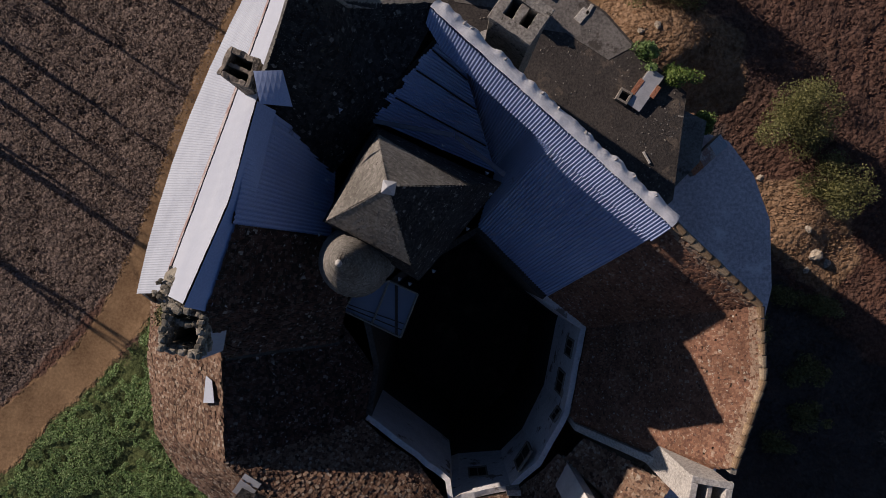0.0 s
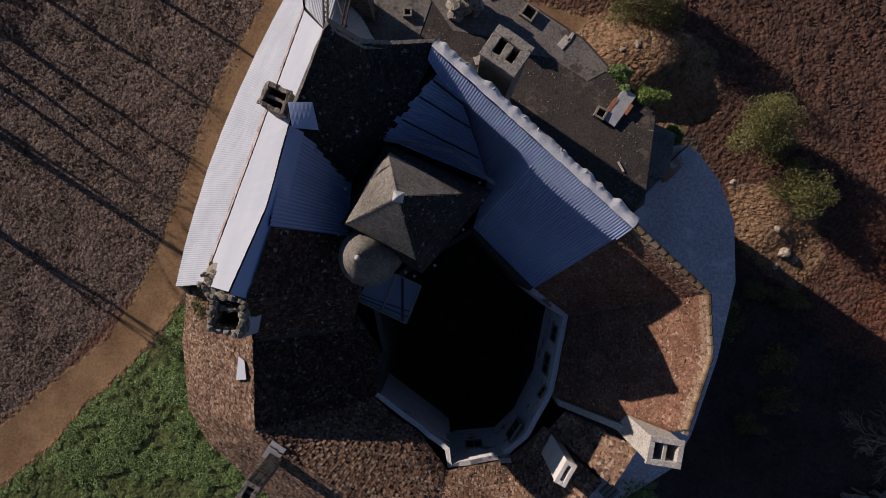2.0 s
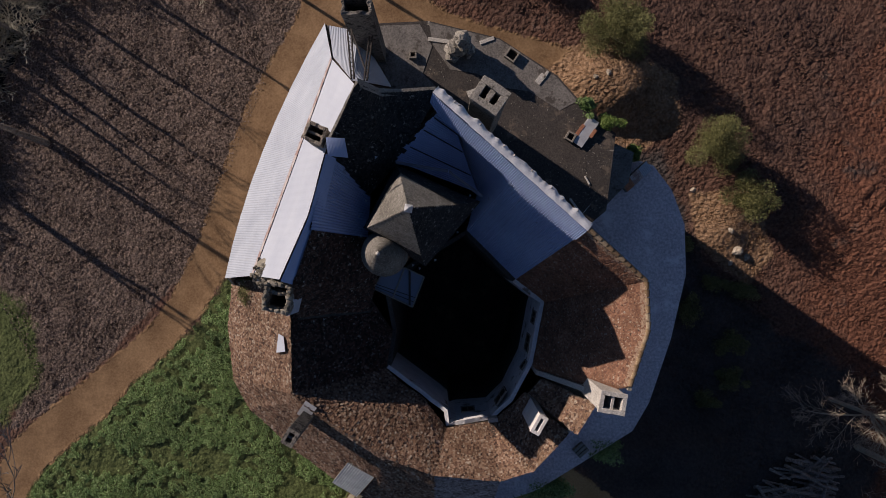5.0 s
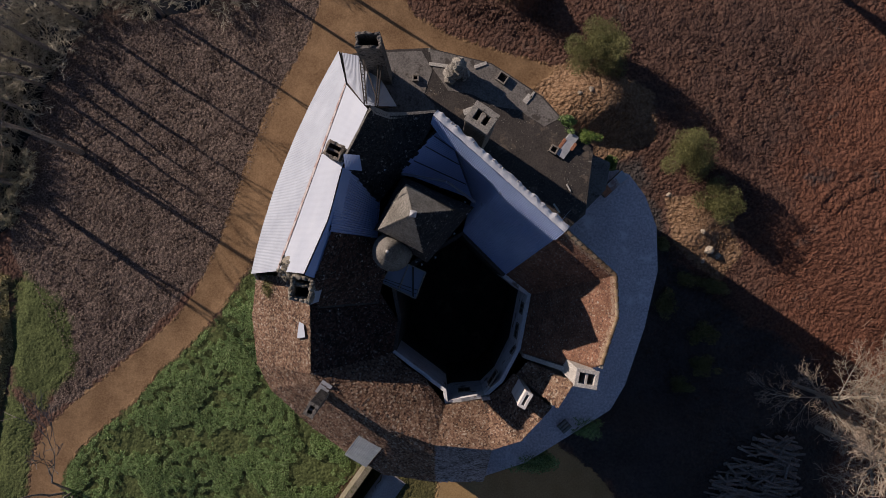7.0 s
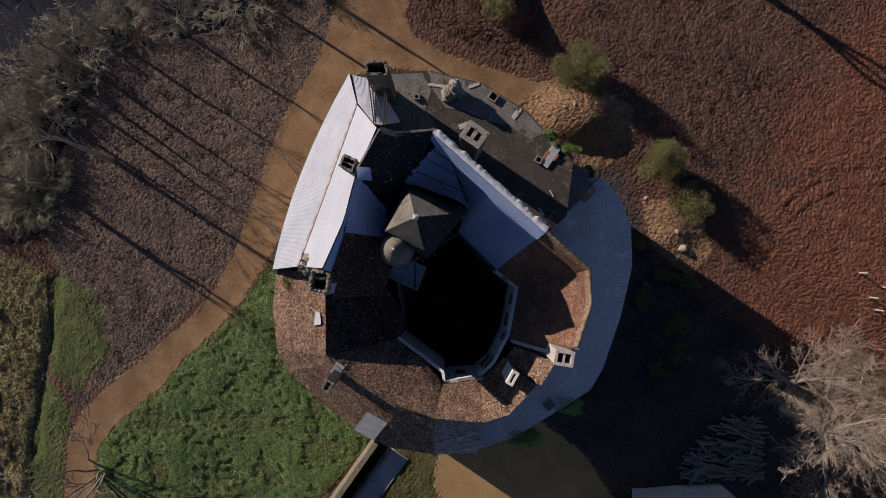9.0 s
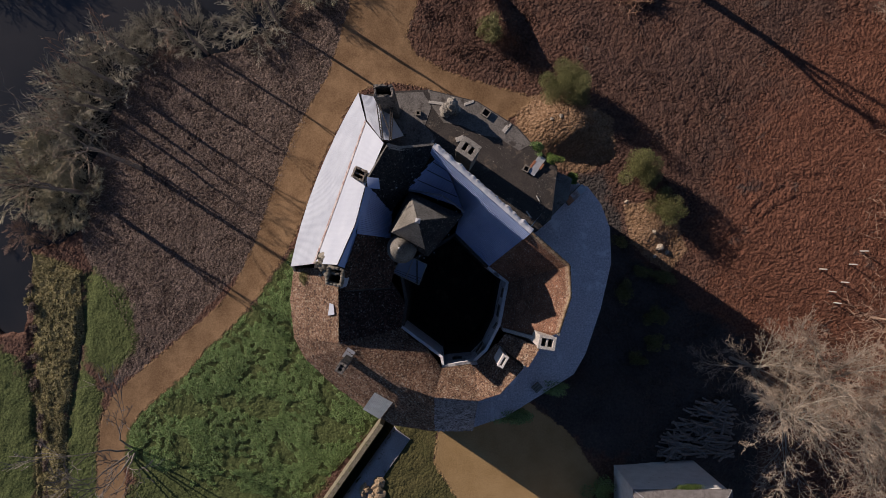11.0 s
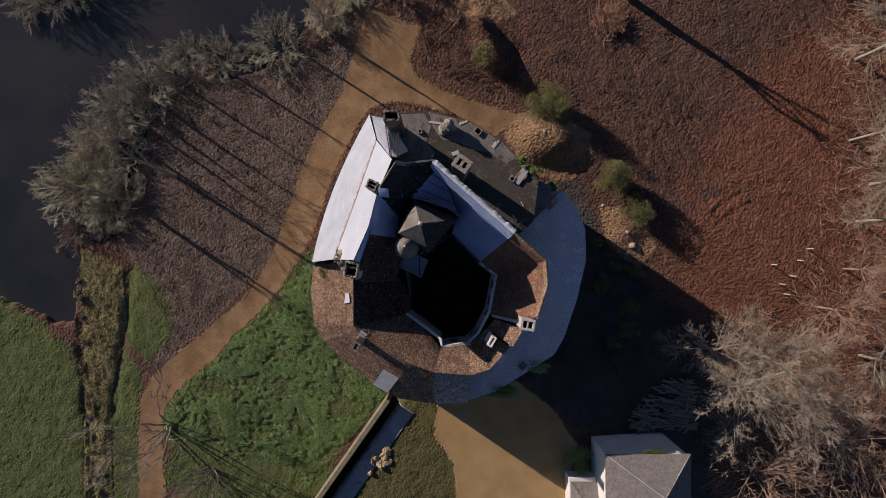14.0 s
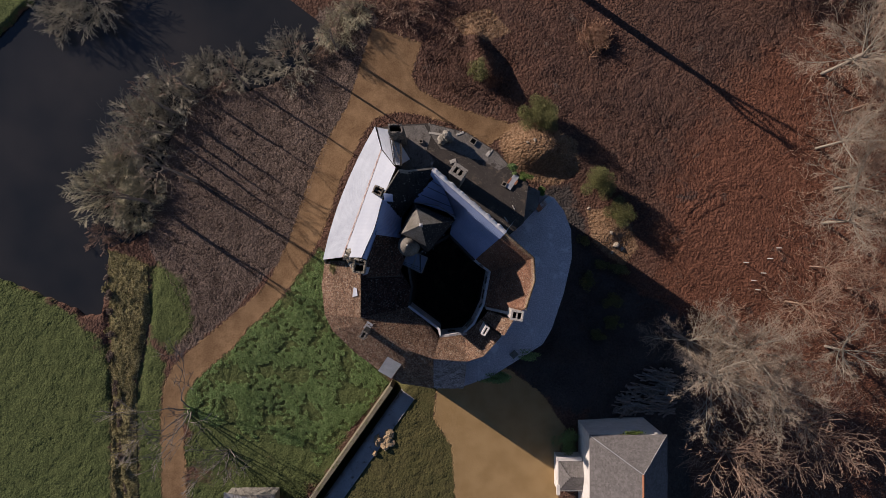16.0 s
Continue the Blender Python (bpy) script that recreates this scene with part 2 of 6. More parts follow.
M_TWIG_OLIVE = surface("olive_twig_bark", (0.27, 0.245, 0.16), (0.47, 0.43, 0.305), 0.2, 3, 0.95, 0.0)
M_LOG = surface("cut_log", (0.10, 0.085, 0.075), (0.30, 0.265, 0.235), 0.6, 8, 0.95, 0.01)
M_ROCK = surface("pale_rock", (0.28, 0.23, 0.17), (0.50, 0.43, 0.34), 1.5, 8, 0.95, 0.03)
M_BRUSH = surface("brown_brushwood", (0.19, 0.10, 0.06), (0.42, 0.25, 0.165), 1.2, 10, 0.95, 0.02)
M_STRAW = surface("clay_and_straw", (0.28, 0.195, 0.11), (0.50, 0.38, 0.24), 1.2, 10, 0.95, 0.03)


def leaf_material(name, stops, rough=0.6):
    n = Nodes(name)
    base = n.ramp(n.per_piece(True), *stops)
    base = n.mix(0.6, base, n.mix(1.0, base, n.ramp(n.noise(0.35, 4), (0.35, (0.4, 0.42, 0.4)), (0.65, (1.0, 1.0, 1.0))), "MULTIPLY"))
    return n.done(base, rough, 0, 0.3)


M_NETTLE = leaf_material("nettle_leaf", ((0.0, (0.09, 0.15, 0.042)), (0.5, (0.18, 0.295, 0.088)), (1.0, (0.32, 0.42, 0.17))))
M_BUSH = leaf_material("olive_leaf", ((0.0, (0.07, 0.075, 0.022)), (0.5, (0.15, 0.15, 0.05)), (1.0, (0.27, 0.25, 0.10))))
M_FRESH = leaf_material("fresh_leaf", ((0.0, (0.06, 0.11, 0.02)), (0.5, (0.12, 0.19, 0.035)), (1.0, (0.22, 0.28, 0.07))))
M_DRY = leaf_material("dry_leaf", ((0.0, (0.08, 0.055, 0.042)), (0.5, (0.175, 0.125, 0.098)), (1.0, (0.34, 0.265, 0.215))), 0.9)
M_REED = leaf_material("dry_reed", ((0.0, (0.16, 0.135, 0.055)), (0.5, (0.30, 0.255, 0.115)), (1.0, (0.44, 0.38, 0.19))), 0.9)


def glass_material():
    n = Nodes("window_glass")
    n.bsdf.inputs["Transmission Weight"].default_value = 0.5
    n.bsdf.inputs["IOR"].default_value = 1.45
    # Pale base colour paints in the reflection on the panes.
    return n.done((0.30, 0.33, 0.42), 0.08, 0, 0.5)


M_GLASS = glass_material()


def water_material():
    n = Nodes("river_water")
    n.bump(n.noise(0.9, 3, 0.5), 0.25, 0.03)
    return n.done(n.ramp(n.noise(0.05, 3), (0.35, (0.016, 0.018, 0.020)), (0.7, (0.036, 0.034, 0.033))), 0.12, 0, 0.5)


M_WATER = water_material()


def ground_material():
    """Bare earth, with paths, grass and leaf litter laid in by the masks kept on the sheet's vertices."""
    n = Nodes("ground")
    masks = []
    for key in ("zone_a", "zone_b", "zone_c"):
        at = n.tree.nodes.new("ShaderNodeAttribute")
        at.attribute_name = key
        sep = n.tree.nodes.new("ShaderNodeSeparateColor")
        n.link(at.outputs["Color"], sep.inputs["Color"])
        masks += [sep.outputs[0], sep.outputs[1], sep.outputs[2]]
    edge = n.math("MULTIPLY", n.math("SUBTRACT", n.noise(1.1, 6, 0.75), 0.5), 0.9)
    soft_edge = n.math("MULTIPLY", n.math("SUBTRACT", n.noise(0.22, 6, 0.7), 0.5), 1.6)
    fine = n.noise(3.2, 8, 0.75)
    clod = n.noise(1.1, 7, 0.7)
    broad = n.noise(0.12, 5, 0.65)
    soil = n.mix(0.5, n.ramp(broad, (0.35, (0.078, 0.046, 0.037)), (0.5, (0.125, 0.068, 0.048)), (0.68, (0.165, 0.078, 0.051))), n.ramp(fine, (0.42, (0.036, 0.02, 0.016)), (0.62, (0.20, 0.122, 0.092))))
    red = n.mix(0.5, n.ramp(clod, (0.3, (0.12, 0.05, 0.032)), (0.7, (0.24, 0.108, 0.068))), n.ramp(fine, (0.42, (0.07, 0.03, 0.019)), (0.62, (0.30, 0.142, 0.09))))
    litter = n.mix(0.72, n.ramp(n.noise(0.5, 6, 0.7), (0.3, (0.105, 0.073, 0.059)), (0.7, (0.185, 0.134, 0.11))), n.ramp(n.noise(5, 7, 0.8), (0.42, (0.022, 0.016, 0.012)), (0.62, (0.31, 0.235, 0.195))))
    sand = n.mix(0.35, n.ramp(n.noise(0.3, 6, 0.65), (0.4, (0.165, 0.097, 0.05)), (0.62, (0.30, 0.19, 0.102))), n.ramp(n.noise(5, 6, 0.7), (0.38, (0.11, 0.068, 0.037)), (0.64, (0.35, 0.23, 0.13))))
    grass = n.mix(0.6, n.ramp(n.noise(0.35, 6), (0.3, (0.058, 0.074, 0.026)), (0.7, (0.12, 0.135, 0.05))), n.ramp(n.noise(4.5, 7, 0.8), (0.41, (0.012, 0.02, 0.007)), (0.62, (0.15, 0.19, 0.07))))
    reed = n.mix(0.6, n.ramp(n.noise(0.6, 6), (0.3, (0.075, 0.06, 0.028)), (0.7, (0.14, 0.125, 0.055))), n.ramp(n.noise(5, 7, 0.75, (0.5, 1.5, 1)), (0.4, (0.025, 0.02, 0.012)), (0.62, (0.23, 0.2, 0.095))))
    clay = n.mix(0.5, n.ramp(clod, (0.3, (0.20, 0.115, 0.062)), (0.7, (0.34, 0.215, 0.125))), n.ramp(fine, (0.42, (0.11, 0.062, 0.034)), (0.62, (0.42, 0.29, 0.19))))
    # Dark yard colour paints in the castle's shadow; the wet patch shares it.
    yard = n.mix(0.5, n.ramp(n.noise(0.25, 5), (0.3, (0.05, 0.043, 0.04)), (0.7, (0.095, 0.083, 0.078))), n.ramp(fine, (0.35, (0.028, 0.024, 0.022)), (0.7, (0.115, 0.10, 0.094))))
    gravel = n.mix(0.3, n.ramp(n.noise(0.3, 5), (0.38, (0.29, 0.19, 0.085)), (0.62, (0.37, 0.25, 0.12))), n.ramp(n.noise(6, 6, 0.7), (0.38, (0.17, 0.11, 0.05)), (0.64, (0.46, 0.32, 0.16))))
    lawn = n.mix(0.6, n.ramp(n.noise(0.4, 6), (0.38, (0.075, 0.07, 0.026)), (0.62, (0.12, 0.10, 0.042))), n.ramp(n.noise(5, 7, 0.8), (0.41, (0.018, 0.02, 0.008)), (0.62, (0.15, 0.145, 0.058))))
    colour = soil
    for mask, paint, wobble, lo, hi in ((masks[3], red, soft_edge, 0.25, 0.85), (masks[2], litter, soft_edge, 0.15, 0.35), (masks[1], grass, soft_edge, 0.3, 0.55),
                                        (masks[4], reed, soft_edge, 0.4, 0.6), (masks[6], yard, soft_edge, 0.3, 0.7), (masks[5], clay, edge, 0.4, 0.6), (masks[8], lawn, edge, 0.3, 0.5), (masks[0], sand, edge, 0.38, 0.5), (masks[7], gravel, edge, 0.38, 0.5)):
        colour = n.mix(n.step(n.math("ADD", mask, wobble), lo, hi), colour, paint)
    rough_on = n.math("SUBTRACT", 1.0, n.math("MULTIPLY", n.step(n.math("MAXIMUM", masks[0], masks[7]), 0.4, 0.6), 0.96))
    lumps = n.math("ADD", n.math("MULTIPLY", n.cells(2.7), -0.62), n.math("MULTIPLY", n.cells(6.5, 0.1), -0.22))
    relief = n.math("ADD", n.math("ADD", lumps, n.math("MULTIPLY", fine, 0.32)), n.math("MULTIPLY", clod, 0.55))
    turf = n.math("SUBTRACT", 1.0, n.math("MULTIPLY", n.step(n.math("MAXIMUM", masks[1], masks[8]), 0.35, 0.65), 0.68))
    uneven = n.math("ADD", 0.55, n.math("MULTIPLY", n.step(n.noise(0.22, 4, 0.6), 0.35, 0.65), 0.6))
    n.bump(n.math("MULTIPLY", n.math("MULTIPLY", relief, uneven), n.math("MULTIPLY", rough_on, turf)), 1.0, 0.5)
    return n.done(colour, 0.95, 0, 0.15)


M_GROUND = ground_material()


# ---- builders ----
def mesh_object(name, verts, faces, material, parent=None, label="", smooth=False):
    me = bpy.data.meshes.new(name)
    me.from_pydata([tuple(v) for v in verts], [], [tuple(f) for f in faces])
    me.update()
    if smooth:
        me.polygons.foreach_set("use_smooth", [True] * len(me.polygons))
    me.materials.append(material)
    ob = new(name, me)
    if parent is not None:
        ob.parent = parent
    return tagged(ob, label)


def part(name, bm, material, parent, label=""):
    me = bpy.data.meshes.new(name)
    bmesh.ops.recalc_face_normals(bm, faces=bm.faces)
    bm.to_mesh(me)
    bm.free()
    me.materials.append(material)
    ob = new(name, me)
    ob.parent = parent
    return tagged(ob, label)


def empty(name, label, category, group="", kind=""):
    ob = new(name)
    ob.empty_display_size = 0.5
    return tagged(ob, label, category, group, kind)


def lerp(a, b, f):
    return tuple(x + (y - x) * f for x, y in zip(a, b))


def along(points, f):
    """The point at the fraction f of a polyline, station by station."""
    s = min(max(f, 0.0), 1.0) * (len(points) - 1)
    i = min(int(s), len(points) - 2)
    return lerp(points[i], points[i + 1], s - i)


class Slope:
    """A ruled surface between an eave line and a ridge line, given as stations (low, high)."""

    def __init__(self, stations):
        self.low, self.high = [np.array(a, float) for a, _ in stations], [np.array(b, float) for _, b in stations]
        mids = [(a + b) / 2 for a, b in zip(self.low, self.high)]
        steps = [np.linalg.norm(b - a) for a, b in zip(mids, mids[1:])]
        self.length = sum(steps)
        self.marks = np.r_[0, np.cumsum(steps)] / self.length
        self.rise = np.mean([np.linalg.norm(b - a) for a, b in zip(self.low, self.high)])

    def ends(self, a):
        i = min(max(int(np.searchsorted(self.marks, a, "right")) - 1, 0), len(self.marks) - 2)
        f = (a - self.marks[i]) / (self.marks[i + 1] - self.marks[i])
        return self.low[i] + (self.low[i + 1] - self.low[i]) * f, self.high[i] + (self.high[i + 1] - self.high[i]) * f

    def ends_all(self, a):
        i = np.clip(np.searchsorted(self.marks, a, "right") - 1, 0, len(self.marks) - 2)
        f = ((a - self.marks[i]) / (self.marks[i + 1] - self.marks[i]))[:, None]
        low, high = np.array(self.low), np.array(self.high)
        return low[i] + (low[i + 1] - low[i]) * f, high[i] + (high[i + 1] - high[i]) * f

    def normals(self, a, b):
        (l0, h0), (l1, h1), (lo, hi) = self.ends_all(np.clip(a - 0.01, 0, 1)), self.ends_all(np.clip(a + 0.01, 0, 1)), self.ends_all(a)
        b = np.broadcast_to(b, a.shape)[:, None]
        n = np.cross(l1 + (h1 - l1) * b - l0 - (h0 - l0) * b, hi - lo)
        n /= np.linalg.norm(n, axis=1, keepdims=True) + 1e-9
        return np.where(n[:, 2:3] > 0, n, -n)

    def at(self, a, b, lift=0.0):
        lo, hi = self.ends(a)
        p = lo + (hi - lo) * b
        return p + self.normal(a, b) * lift if lift else p

    def normal(self, a, b):
        e = 0.01
        a0, a1 = max(a - e, 0), min(a + e, 1)
        du = (lambda p, q: q[0] + (q[1] - q[0]) * b - p[0] - (p[1] - p[0]) * b)(self.ends(a0), self.ends(a1))
        lo, hi = self.ends(a)
        n = np.cross(du, hi - lo)
        n = n / (np.linalg.norm(n) + 1e-9)
        return n if n[2] > 0 else -n


def deck(slope, parent, material, thick=0.22, lift=-0.06, cols=24, rows=6, name="roof_deck", label=""):
    """The closed body under a roof's covering."""
    top, bot = [], []
    for i in range(cols + 1):
        for j in range(rows + 1):
            a, b = i / cols, j / rows
            p = slope.at(a, b, lift)
            top.append(p)
            bot.append(p - np.array((0, 0, thick)))
    k, n = rows + 1, len(top)
    faces = []
    for i in range(cols):
        for j in range(rows):
            q = (i * k + j, (i + 1) * k + j, (i + 1) * k + j + 1, i * k + j + 1)
            faces += [q, tuple(n + v for v in reversed(q))]
    rim = [i * k for i in range(cols + 1)] + [cols * k + j for j in range(1, rows + 1)] + [i * k + rows for i in range(cols - 1, -1, -1)] + [j for j in range(rows - 1, 0, -1)]
    faces += [(a, b, n + b, n + a) for a, b in zip(rim, rim[1:] + rim[:1])]
    return mesh_object(name, top + bot, faces, material, parent, label)


def corrugated(slope, parent, material, name="corrugated_sheet", label="", pitch=0.18, depth=0.028, rows=8, ragged=0.0, span=(0.0, 1.0), lift=0.05):
    """Sheets whose ribs run up the slope, lapped in rows."""
    rng = np.random.default_rng(len(name) + int(slope.length * 10))
    cols = int(slope.length * (span[1] - span[0]) / pitch) * 4
    verts, faces = [], []
    rag = [0.0] * (cols + 1)
    if ragged:
        for i in range(cols + 1):
            rag[i] = ragged * (np.floor(i / cols * 13) % 3) / 2 * (0.5 + 0.5 * noise.noise((i * 0.02, 3.1, 0)))
    for i in range(cols + 1):
        a = span[0] + (span[1] - span[0]) * i / cols
        nrm = slope.normal(a, 0.5)
        lo, hi = slope.ends(a)
        wave = depth * 0.5 * math.sin(i * math.pi / 2 + 0.6)
        for j in range(rows + 1):
            b = rag[i] + (1 - rag[i]) * j / rows
            lap = 0.012 * ((j % 2) - 0.5) + 0.015 * noise.noise((a * 9, b * 5, 1.0))
            verts.append(lo + (hi - lo) * b + nrm * (lift + wave + lap))
    k = rows + 1
    for i in range(cols):
        for j in range(rows):
            faces.append((i * k + j, (i + 1) * k + j, (i + 1) * k + j + 1, i * k + j + 1))
    return mesh_object(name, verts, faces, material, parent, label)


PIECE = [(-0.5, 0, 0), (0.5, 0, 0), (0.5, 1, 0), (-0.5, 1, 0), (-0.5, 0, 1), (0.5, 0, 1), (0.5, 1, 0.25), (-0.5, 1, 0.25)]
PIECE_FACES = [(4, 5, 6, 7), (0, 1, 5, 4), (1, 2, 6, 5), (3, 0, 4, 7)]
LATER = []


def pieces(slope, parent, material, single, name, width=0.15, show=0.13, thick=0.03, jitter=0.012, missing=0.012, slip=0.02, seed=1, loose=300, pick=0.75, lift=-0.03, cut=None):
    """Lapped roof pieces in courses. Those in the highest courses become objects; the rest is joined."""
    rng = np.random.default_rng(seed)
    rows = max(int(slope.rise / show), 2)
    A, B = [], []
    for j in range(rows):
        b = j / rows
        line = np.array([slope.at(f, b) for f in np.linspace(0, 1, 12)])
        cols = max(int(np.linalg.norm(np.diff(line, axis=0), axis=1).sum() / width), 1)
        a = (np.arange(cols) + (0.75 if j % 2 else 0.25)) / cols
        A.append(a)
        B.append(np.full(cols, b))
    A, B = np.concatenate(A), np.concatenate(B)
    ok = (A > 0) & (A < 1) & (rng.random(len(A)) >= missing)
    if cut:
        ok &= ~cut(A, B)
    A, B = A[ok], B[ok]
    n = len(A)
    lo, hi = slope.ends_all(A)
    nrm = slope.normals(A, B)
    up = (hi - lo) / np.linalg.norm(hi - lo, axis=1, keepdims=True)
    turn = (rng.normal(0, 0.05, n) + np.where(rng.random(n) < slip, rng.normal(0, 0.35, n), 0))[:, None]
    u = np.cross(up, nrm)
    u, up2 = u * np.cos(turn) + up * np.sin(turn), up * np.cos(turn) - u * np.sin(turn)
    sag = 0.03 + 0.03 * np.sin(A * slope.length * 1.3 + seed) * np.sin(B * slope.rise * 1.1 + seed * 2)
    p = lo + (hi - lo) * B[:, None] + nrm * (lift + sag + rng.normal(0, jitter, n))[:, None] + up * rng.normal(0, 0.012, (n, 1))
    M = np.zeros((n, 4, 4))
    M[:, :3, 0], M[:, :3, 1], M[:, :3, 2], M[:, :3, 3], M[:, 3, 3] = u * width * 0.95, up2 * show * 1.4, nrm * thick * rng.uniform(0.7, 1.4, (n, 1)), p, 1
    high = np.flatnonzero(B > pick)
    if len(high) > loose:
        high = high[np.linspace(0, len(high) - 1, loose).astype(int)]
    rest = np.setdiff1d(np.arange(n), high)
    base = np.c_[np.array(PIECE, float), np.ones(8)]
    verts = np.einsum("nij,kj->nki", M[rest], base)[:, :, :3].reshape(-1, 3)
    faces = (np.arange(len(rest))[:, None, None] * 8 + np.array(PIECE_FACES)[None]).reshape(-1, 4)
    if len(rest):
        tagged(mesh_object(name + "_field", verts.tolist(), faces.tolist(), material, parent), kind="stuff")
    LATER.append((name, list(M[high]), single, parent))


def lay_single_pieces():
    for name, mats, material, parent in LATER:
        me = bpy.data.meshes.new(name)
        me.from_pydata(PIECE, [], PIECE_FACES)
        me.materials.append(material)
        for m in mats:
            ob = new(name, me)
            ob.parent = parent
            ob.matrix_basis = Matrix(m.tolist())


def ribbon(name, line, parent, material, thick=0.7, foot=-2.0, label="", inward=1.0, rough=0.05, closed=False):
    """A wall along a line of points whose heights are its top; thick goes to the line's left (times inward)."""
    pts = [Vector(p) for p in line]
    fine = []
    count = len(pts) if closed else len(pts) - 1
    for i in range(count):
        a, b = pts[i], pts[(i + 1) % len(pts)]
        n = max(int((b - a).length / 0.6), 1)
        fine += [a.lerp(b, k / n) for k in range(n)]
    if not closed:
        fine.append(pts[-1])
    side = []
    n = len(fine)
    for i in range(n):
        p = fine[i - 1] if closed or i else fine[0]
        q = fine[(i + 1) % n] if closed or i < n - 1 else fine[-1]
        d = (q - p).to_2d().normalized()
        side.append(Vector((-d.y, d.x, 0)) * thick * inward)
    verts, faces = [], []
    for i, (p, s) in enumerate(zip(fine, side)):
        w = noise.noise(p * 1.7) * rough * 2
        up = Vector((0, 0, w))
        verts += [p + up, p + s + up, Vector((p.x + s.x, p.y + s.y, foot)), Vector((p.x, p.y, foot))]
    last = n if closed else n - 1
    for i in range(last):
        k, m = i * 4, ((i + 1) % n) * 4
        for c in range(4):
            d = (c + 1) % 4
            faces.append((k + c, m + c, m + d, k + d))
    if not closed:
        faces += [(3, 2, 1, 0), tuple((n - 1) * 4 + c for c in range(4))]
    return mesh_object(name, verts, faces, material, parent, label)


def box_bm(bm, lo, hi, m=None, bevel=0.0):
    vs = [bm.verts.new((x, y, z)) for z in (lo[2], hi[2]) for y in (lo[1], hi[1]) for x in (lo[0], hi[0])]
    fs = [bm.faces.new([vs[i] for i in f]) for f in ((0, 2, 3, 1), (4, 5, 7, 6), (0, 1, 5, 4), (2, 6, 7, 3), (0, 4, 6, 2), (1, 3, 7, 5))]
    if bevel:
        edges = list({e for f in fs for e in f.edges})
        out = bmesh.ops.bevel(bm, geom=edges, offset=bevel, segments=1, affect="EDGES")
        vs = list({v for f in out["faces"] for v in f.verts} | {v for v in vs if v.is_valid})
    if m is not None:
        bmesh.ops.transform(bm, matrix=m, verts=[v for v in vs if v.is_valid])


def slab(name, outline, z, thick, parent, material, label="", fall=None):
    """A flat piece with the given outline; fall(x, y) lowers its top."""
    bm = bmesh.new()
    top = [bm.verts.new((x, y, z + (fall(x, y) if fall else 0))) for x, y in outline]
    bot = [bm.verts.new((x, y, z - thick)) for x, y in outline]
    bm.faces.new(top)
    bm.faces.new(bot[::-1])
    for i in range(len(top)):
        j = (i + 1) % len(top)
        bm.faces.new((top[i], bot[i], bot[j], top[j]))
    bmesh.ops.triangulate(bm, faces=[f for f in bm.faces if len(f.verts) > 4])
    return part(name, bm, material, parent, label)


def tubes(segments, sides=3):
    """Open tapered tubes for rows of (p, q, r, s)."""
    P, Q = np.array([s[0] for s in segments], float), np.array([s[1] for s in segments], float)
    R, S = np.array([s[2] for s in segments], float), np.array([s[3] for s in segments], float)
    d = Q - P
    d /= np.linalg.norm(d, axis=1, keepdims=True) + 1e-9
    ref = np.where(np.abs(d[:, 2:3]) < 0.9, np.array([[0, 0, 1.0]]), np.array([[1.0, 0, 0]]))
    u = np.cross(d, ref)
    u /= np.linalg.norm(u, axis=1, keepdims=True)
    v = np.cross(d, u)
    rings = []
    for c, rad in ((P, R), (Q, S)):
        for k in range(sides):
            t = 2 * math.pi * k / sides
            rings.append(c + (u * math.cos(t) + v * math.sin(t)) * rad[:, None])
    verts = np.stack(rings, 1).reshape(-1, 3)
    base = np.arange(len(segments))[:, None] * sides * 2
    faces = np.concatenate([base + np.array([[k, (k + 1) % sides, sides + (k + 1) % sides, sides + k]]) for k in range(sides)], 0)
    return verts.tolist(), faces.tolist()


def bar(bm, p, q, r=0.04, sides=6):
    v, f = tubes([(np.array(p, float), np.array(q, float), r, r)], sides)
    vs = [bm.verts.new(x) for x in v]
    for q4 in f:
        bm.faces.new([vs[k] for k in q4])


def leaf_quads(points, size, rng, flat=0.5):
    """Small folded leaves at points, turned at random."""
    n = len(points)
    d = rng.normal(size=(n, 3))
    d[:, 2] *= 1 - flat
    d /= np.linalg.norm(d, axis=1, keepdims=True)
    e = np.cross(d, rng.normal(size=(n, 3)) * (1 - flat) + np.array([0, 0, 1.0]))
    e /= np.linalg.norm(e, axis=1, keepdims=True) + 1e-9
    s = size * rng.uniform(0.5, 1.2, (n, 1))
    P = np.asarray(points, float)
    verts = np.stack([P - d * s * 0.6, P + e * s * 0.35, P + d * s * 0.6, P - e * s * 0.35], 1).reshape(-1, 3)
    faces = np.arange(n * 4).reshape(n, 4)
    return verts.tolist(), faces.tolist()


# ---- the ground ----
PATH_LEFT = [(-10.3, 34.9), (-12.6, 29.6), (-14.7, 23.0), (-17.2, 18.9), (-19.5, 14.9), (-21.2, 10.7), (-22.9, 5.7), (-24.8, 0.3), (-27.3, -4.7), (-29.5, -7.9), (-32.8, -10.6), (-37.1, -14.2), (-41.5, -17.7), (-44.2, -20.4), (-45.6, -23.4), (-46.0, -26.2), (-46.2, -30.0), (-46.1, -37.1), (-46.2, -50.0)]
